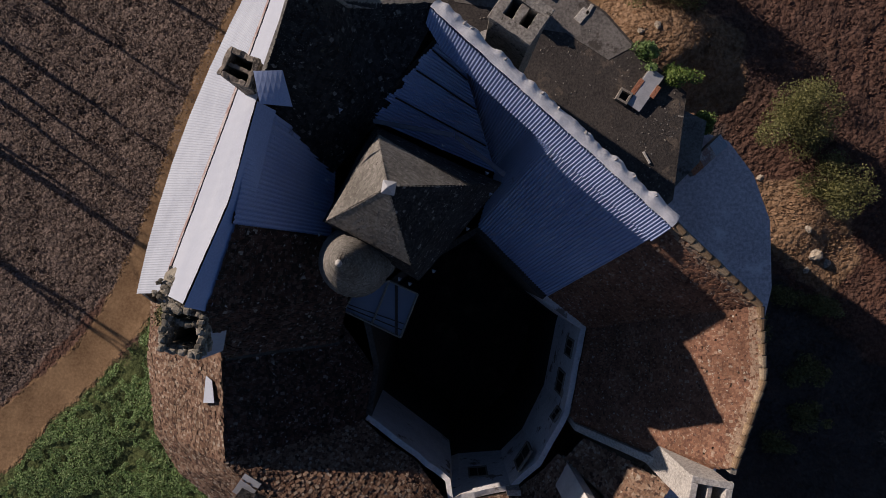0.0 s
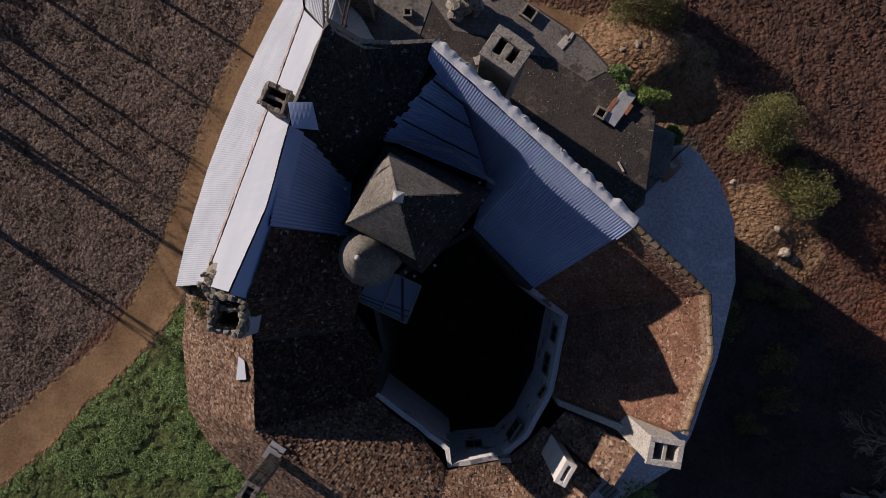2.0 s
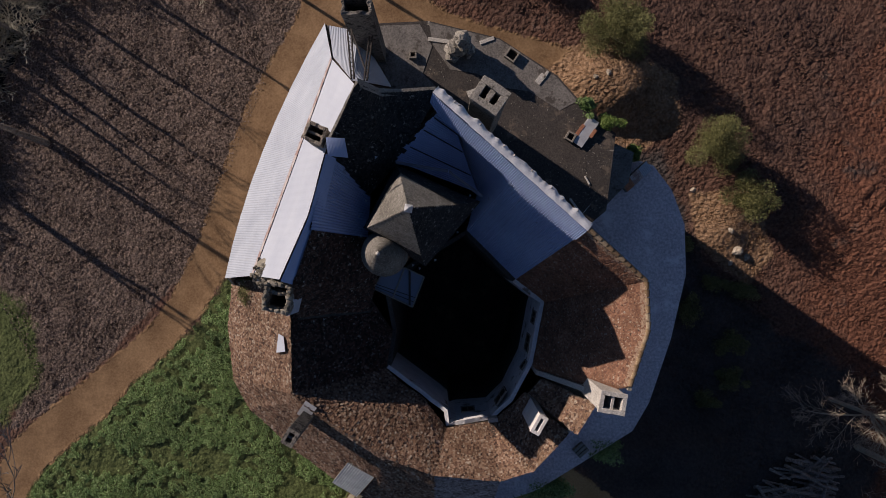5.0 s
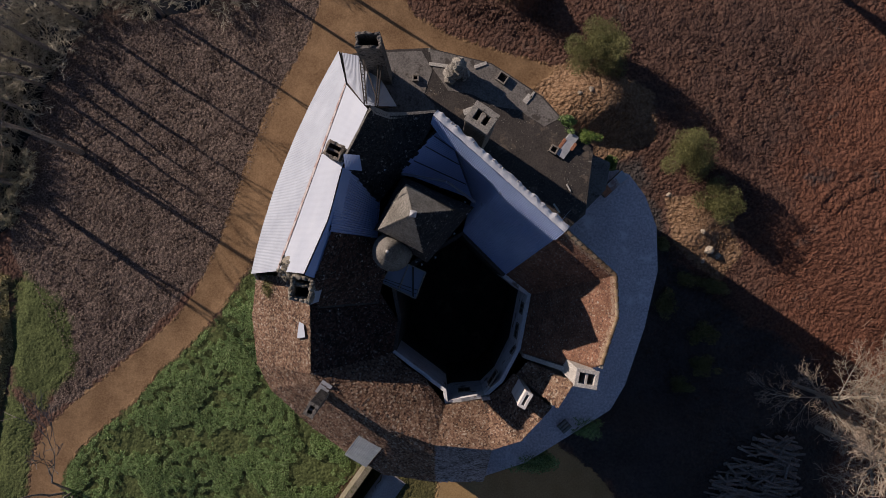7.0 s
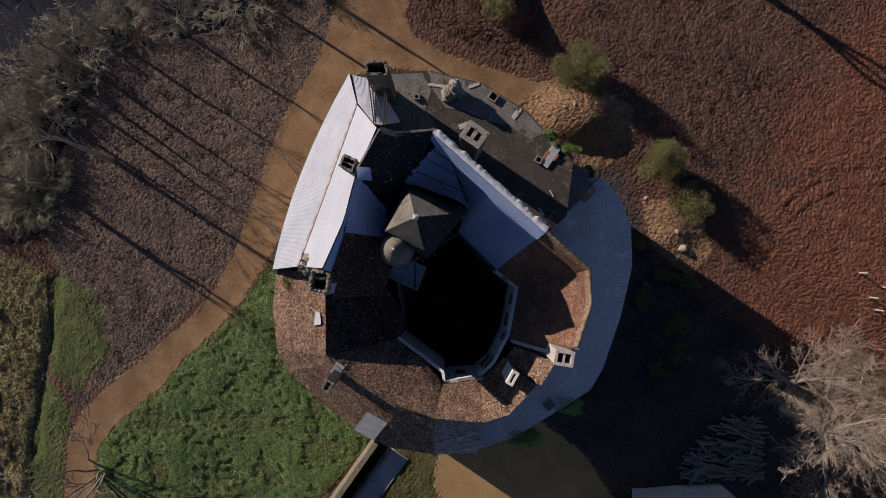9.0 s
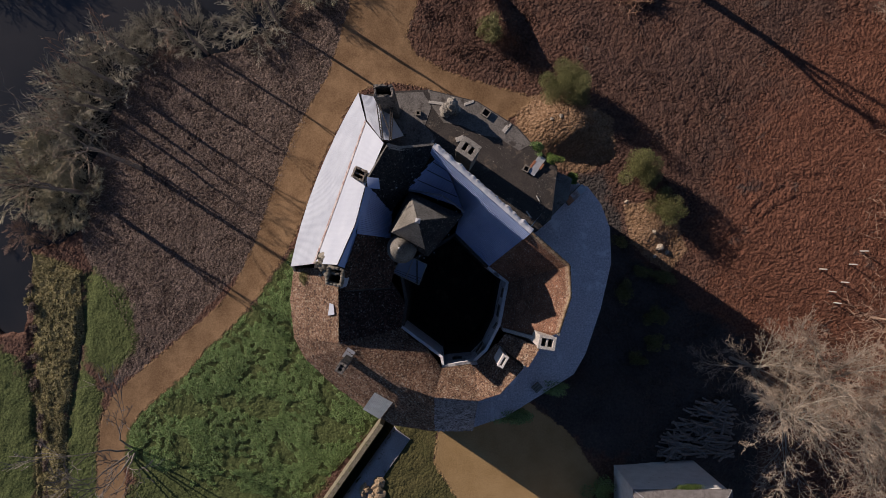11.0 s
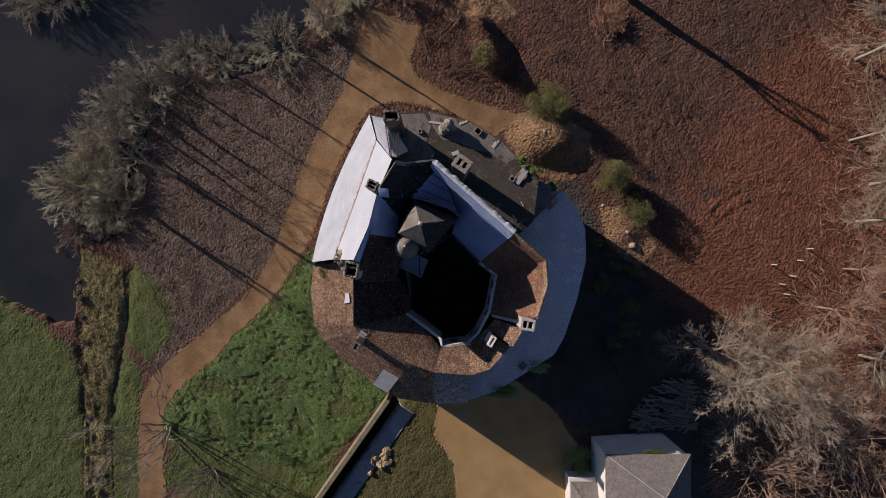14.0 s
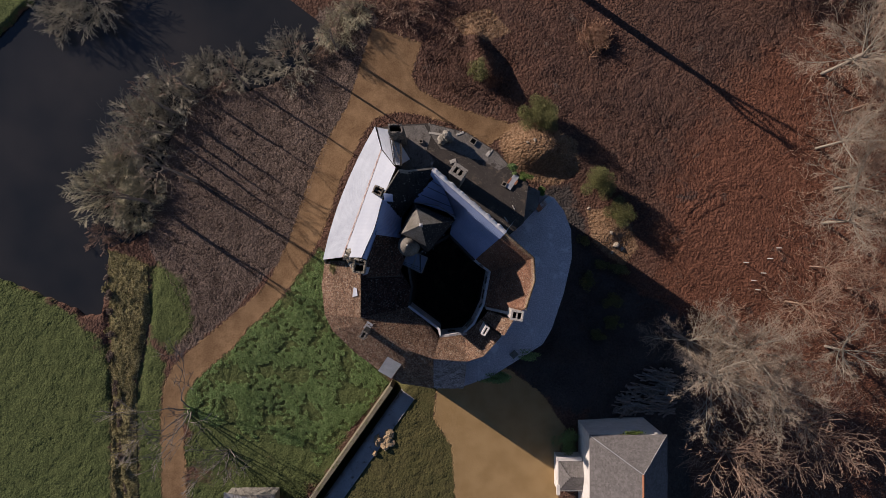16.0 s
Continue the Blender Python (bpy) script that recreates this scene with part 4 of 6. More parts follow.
sw_tile = Slope([(COURT_NW, RW2), (COURT_W, (-9.95, -6.4, 21.7)), (COURT_SW, RW3)])
south_tile = Slope([(COURT_SW, RW3), ((-3.0, -9.9, 17.6), RS1), ((-1.3, -11.0, 17.6), RS2), (COURT_S, RS3), (COURT_SE, RS4), ((5.2, -11.6, 17.3), RS5), ((6.0, -10.6, 17.5), RS6)])
patch_tile = Slope([((6.1, -10.4, 18.8), (8.7, -12.15, 22.8)), ((7.0, -9.3, 19.1), (9.9, -10.15, 23.0))])
w_out_tile = Slope([((-15.6, -2.45, 16.3), (-9.9, -2.5, 22.3)), (OW[1], (-9.95, -6.0, 21.9)), (OW[2], RW3)])
s_out_tile = Slope([(OW[2], RW3), (OW[3], lerp(RW3, RS1, 0.4)), (OW[4], RS1), (OW[5], lerp(RS1, RS2, 0.45)), (OW[6], lerp(RS1, RS2, 0.9)), (OW[7], (-0.45, -15.5, 20.8))])
s_slate = Slope([(OW[7], (-0.45, -15.5, 20.8)), (OW[8], (3.9, -15.9, 20.8))])
for slope, mats, label, nm, seed, sz in (
        (west_tile, (M_TILE_SHADE, M_TILE_SHADE_ONE), "weathered clay-tile roof coloured dark for its unlit slope", "tile", 21, 0.16),
        (east_tile, (M_TILE, M_TILE_ONE), "reddish-brown clay-tile roof sloping into the courtyard", "tile", 22, 0.115),
        (sw_tile, (M_TILE_SHADE, M_TILE_SHADE_ONE), "weathered clay-tile roof coloured dark for its unlit slope", "tile", 23, 0.16),
        (south_tile, (M_TILE_OLD, M_TILE_OLD_ONE), "rusty-brown clay-tile roof sloping into the courtyard", "tile", 24, 0.14),
        (patch_tile, (M_TILE_OLD, M_TILE_OLD_ONE), "brown clay-tile roof beside the pale chimney", "tile", 28, 0.16),
        (w_out_tile, (M_TILE_OLD, M_TILE_OLD_ONE), "sunlit orange-brown clay-tile roof", "tile", 25, 0.14),
        (s_out_tile, (M_TILE_OLD, M_TILE_OLD_ONE), "brown clay-tile lean-to roof", "tile", 26, 0.16),
        (s_slate, (M_PALE, M_PALE_ONE), "bluish slate roof patch", "slate", 27, 0.2)):
    roof = deck(slope, castle, M_DECK, name="tile_roof" if nm == "tile" else "slate_roof", label=label)
    worn = mats[0] in (M_TILE_OLD, M_PALE)
    pieces(slope, roof, mats[0], mats[1], nm, sz, sz * 0.85, 0.035, 0.024 if worn else 0.014, 0.035 if worn else 0.012, 0.2 if worn else 0.05, seed, 260)

# square tower with its pyramid roof
LW, LN, LE, LS, APEX = (-4.14, 0.98, 27.9), (-2.32, 4.06, 27.9), (0.83, 2.27, 27.9), (-1.12, -0.6, 27.9), (-1.66, 1.87, 31.3)
KW, KN, KE, KS = (-4.6, 1.05, 26.2), (-2.72, 4.85, 25.2), (2.39, 2.69, 24.5), (-0.95, -1.25, 25.0)
ribbon("tower_wall", [lerp(p, (-1.5, 1.9, p[2]), 0.1)[:2] + (24.4,) for p in (KW, KS, KE, KN)], castle, M_STONE, 0.4, 8.0, "stone wall of the square tower", 1.0, 0.0, True)
for n, (a, b, c, d) in enumerate(((LW, LS, KW, KS), (LS, LE, KS, KE), (LE, LN, KE, KN), (LN, LW, KN, KW))):
    face = Slope([(a, lerp(a, APEX, 0.985)), (b, lerp(b, APEX, 0.985))])
    roof = deck(face, castle, M_DECK, 0.1, -0.04, 8, 4, "pyramid_roof", "pyramid roof of lichened slate")
    # South-east face gets the dark slate to paint in its own shadow.
    pieces(face, roof, *((M_SLATE, M_SLATE_ONE) if n == 1 else (M_LANTERN, M_LANTERN_ONE)), "slate", 0.11, 0.095, 0.01, 0.003, 0.006, 0.008, 31 + n, 75, 0.0)
    skirt = Slope([(c, a), (d, b)])
    roof = deck(skirt, castle, M_DECK, 0.1, -0.06, 8, 4, "skirt_roof", "dark slate skirt under the pyramid roof")
    pieces(skirt, roof, M_SLATE, M_SLATE_ONE, "slate", 0.13, 0.11, 0.012, 0.005, 0.01, 0.02, 35 + n, 40, 0.0)
bm = bmesh.new()
bmesh.ops.create_cone(bm, cap_ends=True, segments=4, radius1=0.3, radius2=0.03, depth=0.32, matrix=Matrix.Translation((APEX[0], APEX[1], 31.2)) @ Matrix.Rotation(0.6, 4, "Z"))
part("roof_peak", bm, M_LEAD, castle, "lead cap on the pyramid roof")

# stair turret
turret = empty("stair_turret", "", "")
turret.parent = castle
bm = bmesh.new()
bmesh.ops.create_cone(bm, cap_ends=True, segments=40, radius1=1.12, radius2=1.12, depth=18, matrix=Matrix.Translation((-3.33, -0.45, 17.4)))
part("turret_wall", bm, M_STONE, turret, "round stone stair turret")
bm = bmesh.new()
bmesh.ops.create_cone(bm, cap_ends=True, segments=48, radius1=1.3, radius2=0.05, depth=3.6, matrix=Matrix.Translation((-3.33, -0.45, 28.2)))
cone = part("cone_roof", bm, M_DECK, turret, "conical roof of small lichened slates")
ring = Slope([((-3.33 + 1.34 * math.cos(t), -0.45 + 1.34 * math.sin(t), 26.4), (-3.33 + 0.07 * math.cos(t), -0.45 + 0.07 * math.sin(t), 30.05)) for t in np.linspace(0, 2 * math.pi, 25)])
pieces(ring, cone, M_LANTERN, M_LANTERN_ONE, "slate", 0.085, 0.08, 0.012, 0.004, 0.01, 0.012, 41, 250, 0.0, 0.0)
bm = bmesh.new()
bmesh.ops.create_uvsphere(bm, u_segments=16, v_segments=10, radius=0.12, matrix=Matrix.Translation((-3.33, -0.45, 30.15)))
part("finial", bm, M_RENDER, turret, "pale round finial")


# chimneys
def chimney(centre, top, foot, length, width, angle, flues=2, material=None, label="", cap=0.07, ruin=0.0, wall=0.2):
    """A stone stack with open flues: four sides, a divider between flues, a projecting cap course."""
    material = material or M_CHIMNEY
    holder = empty("chimney", label, "")
    holder.parent = castle
    m = pose(centre[0], centre[1], 0, 0, 0, angle)
    l, w = length / 2, width / 2

    def piece(name, lo, hi, mat=None):
        bm = bmesh.new()
        box_bm(bm, lo, hi, None, 0.02)
        bmesh.ops.subdivide_edges(bm, edges=[e for e in bm.edges if e.calc_length() > 0.5], cuts=6, use_grid_fill=True)
        for v in bm.verts:
            k = 0.02 + ruin * max(0, (v.co.z - (top - 0.8)) / 0.8)
            v.co += noise.noise_vector(v.co * 2.3 + Vector(centre + (0,))) * k * 0.6 + noise.noise_vector(v.co * 7.0) * k * 0.5
        bmesh.ops.transform(bm, matrix=m, verts=bm.verts)
        part(name, bm, mat or material, holder)
    for s in (-1, 1):
        piece("side", (-l, s * (w - wall / 2) - wall / 2, foot), (l, s * (w - wall / 2) + wall / 2, top))
        piece("end", (s * (l - wall / 2) - wall / 2, -w + wall, foot), (s * (l - wall / 2) + wall / 2, w - wall, top))
        if cap:
            piece("cap", (-l - cap, s * (w - wall / 2 + cap / 2) - wall / 2 - cap / 2, top - 0.02), (l + cap, s * (w - wall / 2 + cap / 2) + wall / 2 + cap / 2, top + 0.14))
            piece("cap", (s * (l - wall / 2 + cap / 2) - wall / 2 - cap / 2, -w + wall, top - 0.02), (s * (l - wall / 2 + cap / 2) + wall / 2 + cap / 2, w - wall, top + 0.14))
    for k in range(1, flues):
        x = -l + wall + (length - 2 * wall) * k / flues
        piece("divider", (x - wall * 0.45, -w + wall, foot), (x + wall * 0.45, w - wall, top + 0.02))
    piece("flue_floor", (-l + wall, -w + wall, top - 2.2), (l - wall, w - wall, top - 2.0), M_SOOT_SHADE)
    return holder


chimney((2.79, 8.53), 27.4, 16.8, 1.75, 1.45, -34, 2, None, "squat stone chimney with two slot flues", 0.06, 0.02, 0.36)
chimney((-6.88, 6.1), 28.95, 23.0, 0.98, 1.12, 64, 2, M_BROWNCHIM, "broken-edged stone chimney", 0.03, 0.07, 0.15)
ruin = chimney((-9.3, -2.95), 26.7, 20.0, 1.5, 1.6, -12, 1, M_RUIN, "ruined chimney of rough stones", 0.0, 0.06, 0.2)
ROUGH_STONES = []
rng = np.random.default_rng(61)
for k in range(5):
    bm = bmesh.new()
    bmesh.ops.create_cube(bm, size=1.0)
    bmesh.ops.bevel(bm, geom=bm.edges[:], offset=0.2, segments=1, affect="EDGES")
    for v in bm.verts:
        v.co += Vector(rng.normal(0, 0.07, 3))
    me = bpy.data.meshes.new("stone")
    bm.to_mesh(me)
    bm.free()
    me.materials.append(M_RUIN)
    ROUGH_STONES.append(me)


def rough_stone(parent, x, y, z, l, w, h, turn, name="stone"):
    ob = new(name, ROUGH_STONES[int(rng.integers(5))])
    ob.parent = parent
    ob.matrix_basis = pose(x, y, z, rng.normal(0, 9), rng.normal(0, 9), turn + rng.normal(0, 10)) @ Matrix.Diagonal((l, w, h, 1))


frame_m = pose(-9.3, -2.95, 0, 0, 0, -12)
for course in range(9):
    z = 26.75 + course * 0.15
    for side, (ax, ay, bx, by) in enumerate(((-0.66, -0.74, 0.66, -0.74), (0.66, -0.74, 0.66, 0.74), (0.66, 0.74, -0.66, 0.74), (-0.66, 0.74, -0.66, -0.74), (-0.6, 0.26, 0.6, 0.26))):
        d = math.hypot(bx - ax, by - ay)
        if side == 4 and course > 5:
            continue
        p = rng.uniform(0, 0.15)
        while p < d:
            l = rng.uniform(0.14, 0.28)
            if course < 7 or rng.random() < (0.75 if course == 7 else 0.35):
                q = frame_m @ Vector((ax + (bx - ax) * p / d + rng.normal(0, 0.035), ay + (by - ay) * p / d + rng.normal(0, 0.035), z + rng.normal(0, 0.03)))
                rough_stone(ruin, q.x, q.y, q.z, l, rng.uniform(0.16, 0.24), rng.uniform(0.13, 0.2), -12 + (90 if side in (1, 3) else 0))
            p += l * 0.92
chimney((9.95, -9.15), 26.7, 18.0, 1.45, 1.15, -10, 2, M_RENDER, "pale rendered chimney with two flues")
chimney((-9.2, -11.7), 24.9, 18.5, 1.0, 0.75, 60, 2, M_DARKCHIM, "low stone chimney", 0.03)
chimney((6.3, -11.55), 22.6, 16.8, 1.25, 0.6, 60, 1, M_WHITEWASH, "white rendered chimney", 0.03)
chimney((-4.95, 13.95), 26.9, 16.8, 1.75, 1.1, 0, 1, M_DARKCHIM, "tall ruined chimney propped with poles", 0.0, 0.16)


# ---- trees ----
def bare_tree_meshes(seed, height=15.0, stems=3, spread=0.5, twigs=4, first=2, wander=0.06):
    """Meshes of a leafless tree at the origin: trunk and limbs, and the twigs of its crown."""
    rng = np.random.default_rng(seed)
    limbs, fine = [], []

    def grow(p, d, length, r, level):
        n = (6, 5, 4, 3, 2)[level]
        pts = [p]
        for k in range(n):
            d = d + rng.normal(0, (wander, 0.12, 0.17, 0.22, 0.25)[level], 3) + np.array([0, 0, 0.05 if level < 4 else 0.02])
            d = d / np.linalg.norm(d)
            q = p + d * length / n
            r0, r1 = r * (1 - 0.6 * k / n), r * (1 - 0.6 * (k + 1) / n)
            if level < 4 or rng.random() < 0.6:
                (limbs if level < 2 else fine).append((p, q, r0, r1))
            if level < 4 and k >= (first if level == 0 else 1) or (level in (1, 2, 3) and k == 0 and rng.random() < 0.4):
                for _ in range((2, 1 if rng.random() < 0.6 else 2, 1, twigs)[level]):
                    side = rng.normal(size=3)
                    side -= d * (side @ d)
                    side /= np.linalg.norm(side)
                    nd = d * rng.uniform(0.45, 0.9) + side * rng.uniform(0.5, 1.0)
                    nd /= np.linalg.norm(nd)
                    shrink = rng.uniform(0.75, 1.15)
                    grow(q, nd, (height * 0.36, height * 0.21, height * 0.13, height * 0.075)[level] * shrink, max((r1 + r0) / 2 * 0.55, (0.055, 0.034, 0.022, 0.014)[level]), level + 1)
            p = q
    for s in range(stems):
        t = 2 * math.pi * (s + rng.random() * 0.5) / stems
        lean = spread * rng.uniform(0.4, 1.0) if stems > 1 else 0.06
        d = np.array([math.cos(t) * lean, math.sin(t) * lean, 1.0])
        grow(np.array([math.cos(t) * 0.15, math.sin(t) * 0.15, -0.4]), d / np.linalg.norm(d), height * rng.uniform(0.6, 0.75), 0.017 * height / math.sqrt(stems) + 0.05, 0)
    return tubes(limbs, 6), tubes(fine, 3)


def bare_tree(seed, label, bark=None, twig=None, **kw):
    limbs, fine = bare_tree_meshes(seed, **kw)
    tree = empty("tree", label, "tree")
    mesh_object("trunk", *limbs, bark or M_BARK, tree, "", True)
    mesh_object("crown", *fine, twig or M_TWIG, tree)
    return tree


def place_trees(source, spots, group):
    for n, (x, y, s, turn) in enumerate(spots):
        z = max(float(ground_height(np.array([x]), np.array([y]))[0]), -1.9)
        m = pose(x, y, z, 0, 0, turn) @ Matrix.Scale(s, 4)
        if n == 0:
            tagged(source, group=group)
            source.matrix_basis = m
        else:
            copy_thing(source, m @ Matrix.Scale(1 / source.scale[0], 4))


def plume_meshes(seed, height=14.0, limbs=9, reach=0.55, clear=0.2, rise=(0.25, 1.2), tip=0.014, girth=0.2, depth=4, curl=0.1, steps=(9, 6, 4, 2), share=(0.5, 0.5, 0.55)):
    """Meshes of a leafless tree whose long limbs bear feathered side branches and fine twigs."""
    rng = np.random.default_rng(seed)
    wood, fine = [], []

    def grow(p, d, length, r, level):
        n = steps[level]
        flip = 1 if rng.random() < 0.5 else -1
        ref = rng.normal(size=3)
        for k in range(n):
            d = d + rng.normal(0, (0.05, 0.08, 0.11, 0.14)[level], 3) + np.array([0, 0, curl * (0.5 if level else 1.0)])
            d = d / np.linalg.norm(d)
            q = p + d * length / n
            r0, r1 = max(r * (1 - 0.8 * k / n), tip), max(r * (1 - 0.8 * (k + 1) / n), tip)
            (wood if level < 2 else fine).append((p, q, r0, r1))
            if level + 1 < depth and (k > 0 or level > 0):
                for _ in range(2 if rng.random() < 0.2 else 1):
                    side = np.cross(d, ref + rng.normal(0, 0.5, 3))
                    side /= np.linalg.norm(side) + 1e-9
                    flip = -flip
                    a = rng.uniform(0.45, 0.95)
                    grow(q, d * math.cos(a) + side * flip * math.sin(a), length * share[level] * (1.1 - 0.6 * k / n) * rng.uniform(0.7, 1.2), r1 * 0.55, level + 1)
            p = q

    top = height * clear
    if clear > 0.05:
        wood.append((np.array([0, 0, -0.5]), np.array([0.0, 0, top]), girth * 1.15, girth * 0.9))
    for k in range(limbs):
        t = 2 * math.pi * (k + rng.random() * 0.8) / limbs
        e = rise[0] + (rise[1] - rise[0]) * rng.random()
        d = np.array([math.cos(t) * math.cos(e), math.sin(t) * math.cos(e), math.sin(e)])
        p = np.array([0, 0, top * rng.uniform(0.75, 1.0)]) if clear > 0.05 else np.array([math.cos(t) * 0.3, math.sin(t) * 0.3, -0.3])
        grow(p, d, height * reach * rng.uniform(0.75, 1.15), girth * rng.uniform(0.4, 0.7), 0)
    return tubes(wood, 5), tubes(fine, 3)


def plume_tree(seed, label, bark=None, twig=None, **kw):
    wood, fine = plume_meshes(seed, **kw)
    tree = empty("tree", label, "tree")
    mesh_object("trunk", *wood, bark or M_BARK, tree, "", True)
    mesh_object("crown", *fine, twig or M_TWIG, tree)
    return tree


def fan_meshes(seed, height=10.0, stems=6, lean=0.7, levels=7, fork=26.0, clear=0.15, tip=0.028, girth=0.02, bias=0.05, ratio=0.8):
    """Meshes of a leafless tree whose limbs fork again and again into a spreading crown."""
    rng = np.random.default_rng(seed)
    limbs, fine = [], []
    first = height * (1 - clear) / sum(ratio ** k for k in range(levels)) * 1.08

    def grow(p, d, length, r, level):
        n = 3 if level == 0 else 2
        for k in range(n):
            d = d + rng.normal(0, 0.12, 3) + np.array([0, 0, bias if level < 4 else bias * 0.3])
            d = d / np.linalg.norm(d)
            q = p + d * length / n
            r1 = max(r * 0.88, tip * 0.7)
            (limbs if level < 3 else fine).append((p, q, r, r1))
            p, r = q, r1
        if level + 1 >= levels:
            return
        for k in range(3 if level < 4 and rng.random() < 0.3 else 2):
            side = rng.normal(size=3)
            side -= d * (side @ d)
            side /= np.linalg.norm(side)
            a = radians(fork * rng.uniform(0.5, 1.35))
            nd = d * math.cos(a) + side * math.sin(a)
            grow(p, nd, length * ratio * rng.uniform(0.75, 1.2), max(r * rng.uniform(0.62, 0.8), tip), level + 1)
    for s in range(stems):
        t = 2 * math.pi * (s + rng.random() * 0.7) / stems
        out = lean * math.sqrt(rng.uniform(0.05, 1.0)) if stems > 1 else 0.05
        d = np.array([math.cos(t) * out, math.sin(t) * out, 1.0])
        d /= np.linalg.norm(d)
        r = girth * height / math.sqrt(stems) + 0.04
        p = np.array([math.cos(t) * 0.2, math.sin(t) * 0.2, -0.5])
        if clear > 0:
            q = p + d * (height * clear + 0.5)
            limbs.append((p, q, r * 1.2, r))
            p = q
        grow(p, d, first * rng.uniform(0.85, 1.1), r, 0)
    return tubes(limbs, 6), tubes(fine, 3)


def fan_tree(seed, label, bark=None, twig=None, **kw):
    limbs, fine = fan_meshes(seed, **kw)
    tree = empty("tree", label, "tree")
    mesh_object("trunk", *limbs, bark or M_BARK, tree, "", True)
    mesh_object("crown", *fine, twig or M_TWIG, tree)
    return tree


willow = plume_tree(101, "leafless grey willow shrub at the water's edge", M_TWIG_GREY, M_TWIG_GREY, height=5.6, limbs=20, reach=0.85, clear=0.0, rise=(0.0, 1.0), tip=0.027, girth=0.09, depth=3, curl=0.03, steps=(8, 6, 4), share=(0.5, 0.6))
place_trees(willow, [(-24.5, 30.5, 1.0, 10), (-33.0, 28.7, 0.8, 70), (-38.8, 29.5, 0.65, 130), (-44.6, 24.6, 1.05, 200), (-48.7, 19.8, 1.15, 300), (-51.9, 14.4, 1.05, 20), (-48.5, 16.0, 0.85, 15), (-57.4, 41.0, 1.2, 0), (-62.2, 38.5, 0.9, 60), (-41.0, 26.5, 0.7, 250), (-47.5, 22.5, 0.8, 140)], "willow shrubs")
osier = plume_tree(111, "dense leafless greenish willow shrub at the water's edge", M_TWIG_OLIVE, M_TWIG_OLIVE, height=5.4, limbs=22, reach=0.85, clear=0.0, rise=(0.0, 1.0), tip=0.027, girth=0.08, depth=3, curl=0.03, steps=(9, 6, 4), share=(0.5, 0.6))
place_trees(osier, [(-54.7, 9.1, 1.3, 75), (-50.9, 6.6, 0.95, 140), (-52.3, 11.8, 1.0, 200), (-16.5, 34.5, 0.72, 100), (-13.0, 37.1, 0.62, 160), (-47.3, 8.5, 0.55, 40), (-50.1, 4.5, 0.7, 20)], "willow shrubs")
low_scrub = plume_tree(112, "low brown leafless scrub on the bank", M_TWIG_BROWN, M_TWIG_BROWN, height=3.4, limbs=11, reach=0.75, clear=0.0, rise=(0.1, 1.2), tip=0.018, girth=0.06, depth=3, curl=0.04)
place_trees(low_scrub, [(-56.4, 1.6, 1.0, 40), (-53.6, 0.8, 0.8, 100), (-51.2, 2.6, 0.7, 200), (-7.6, 37.6, 0.9, 10), (-4.6, 36.0, 0.8, 60), (-2.0, 39.4, 1.0, 120), (2.6, 33.6, 0.6, 200), (-19.2, 31.6, 0.6, 10), (-36.6, 25.4, 0.45, 80)], "scrub")
bank_b = fan_tree(102, "tall slender leafless tree on the riverbank", M_LOG, M_TWIG_BROWN, height=15, stems=1, levels=6, fork=20, clear=0.45, tip=0.035, girth=0.011)
place_trees(bank_b, [(-21.5, 29.6, 0.85, 0), (-31.5, 26.0, 0.9, 50), (-39.9, 25.2, 0.9, 100), (-42.6, 21.8, 1.0, 150), (-44.0, 19.9, 0.85, 220), (-44.8, 18.3, 0.9, 260), (-46.4, 15.0, 0.85, 10), (-47.5, 6.8, 1.0, 80), (-47.9, 7.6, 0.95, 190), (-16.6, 31.8, 0.85, 30)], "riverbank trees")
wood_a = plume_tree(103, "tall leafless tree with many spreading pale limbs", height=22, limbs=11, reach=0.42, clear=0.48, rise=(0.0, 1.2), tip=0.017, girth=0.26, curl=0.03)
place_trees(wood_a, [(38.8, -15.2, 0.75, 0), (41.0, -19.8, 1.05, 90), (46.6, -16.4, 1.0, 200), (50.4, -22.6, 0.95, 150), (62.0, 27.0, 0.95, 10), (61.0, 15.0, 0.8, 120), (62.0, 3.0, 0.75, 170)], "woodland trees")
wood_c = plume_tree(108, "leafless brownish woodland tree with thin twigs", M_TWIG_BROWN, M_TWIG_BROWN, height=17, limbs=11, reach=0.46, clear=0.38, rise=(0.1, 1.2), tip=0.024, girth=0.18, depth=3, curl=0.04, steps=(8, 6, 4), share=(0.52, 0.6))
place_trees(wood_c, [(56.0, -9.6, 0.8, 0), (66.0, 11.6, 0.9, 80), (60.0, -4.0, 0.7, 120), (66.0, -7.5, 0.8, 160), (57.0, -28.6, 1.2, 240), (44.6, -32.4, 1.15, 20), (66.0, 21.0, 0.9, 60), (67.0, 35.0, 0.9, 100), (68.0, 3.0, 0.8, 140)], "woodland trees")
wood_b = plume_tree(104, "leafless woodland tree leaning on pale limbs", height=19, limbs=8, reach=0.5, clear=0.35, rise=(0.0, 0.9), tip=0.026, girth=0.28, depth=3, curl=0.02, steps=(9, 7, 4), share=(0.5, 0.55))
place_trees(wood_b, [(64.0, 8.5, 0.85, 0), (63.0, -17.0, 0.75, 140), (66.0, 29.0, 0.9, 300), (68.0, 40.0, 0.95, 50), (54.0, 49.5, 1.0, 200), (47.0, 52.5, 1.0, 100), (60.0, 47.0, 1.0, 20)], "woodland trees")
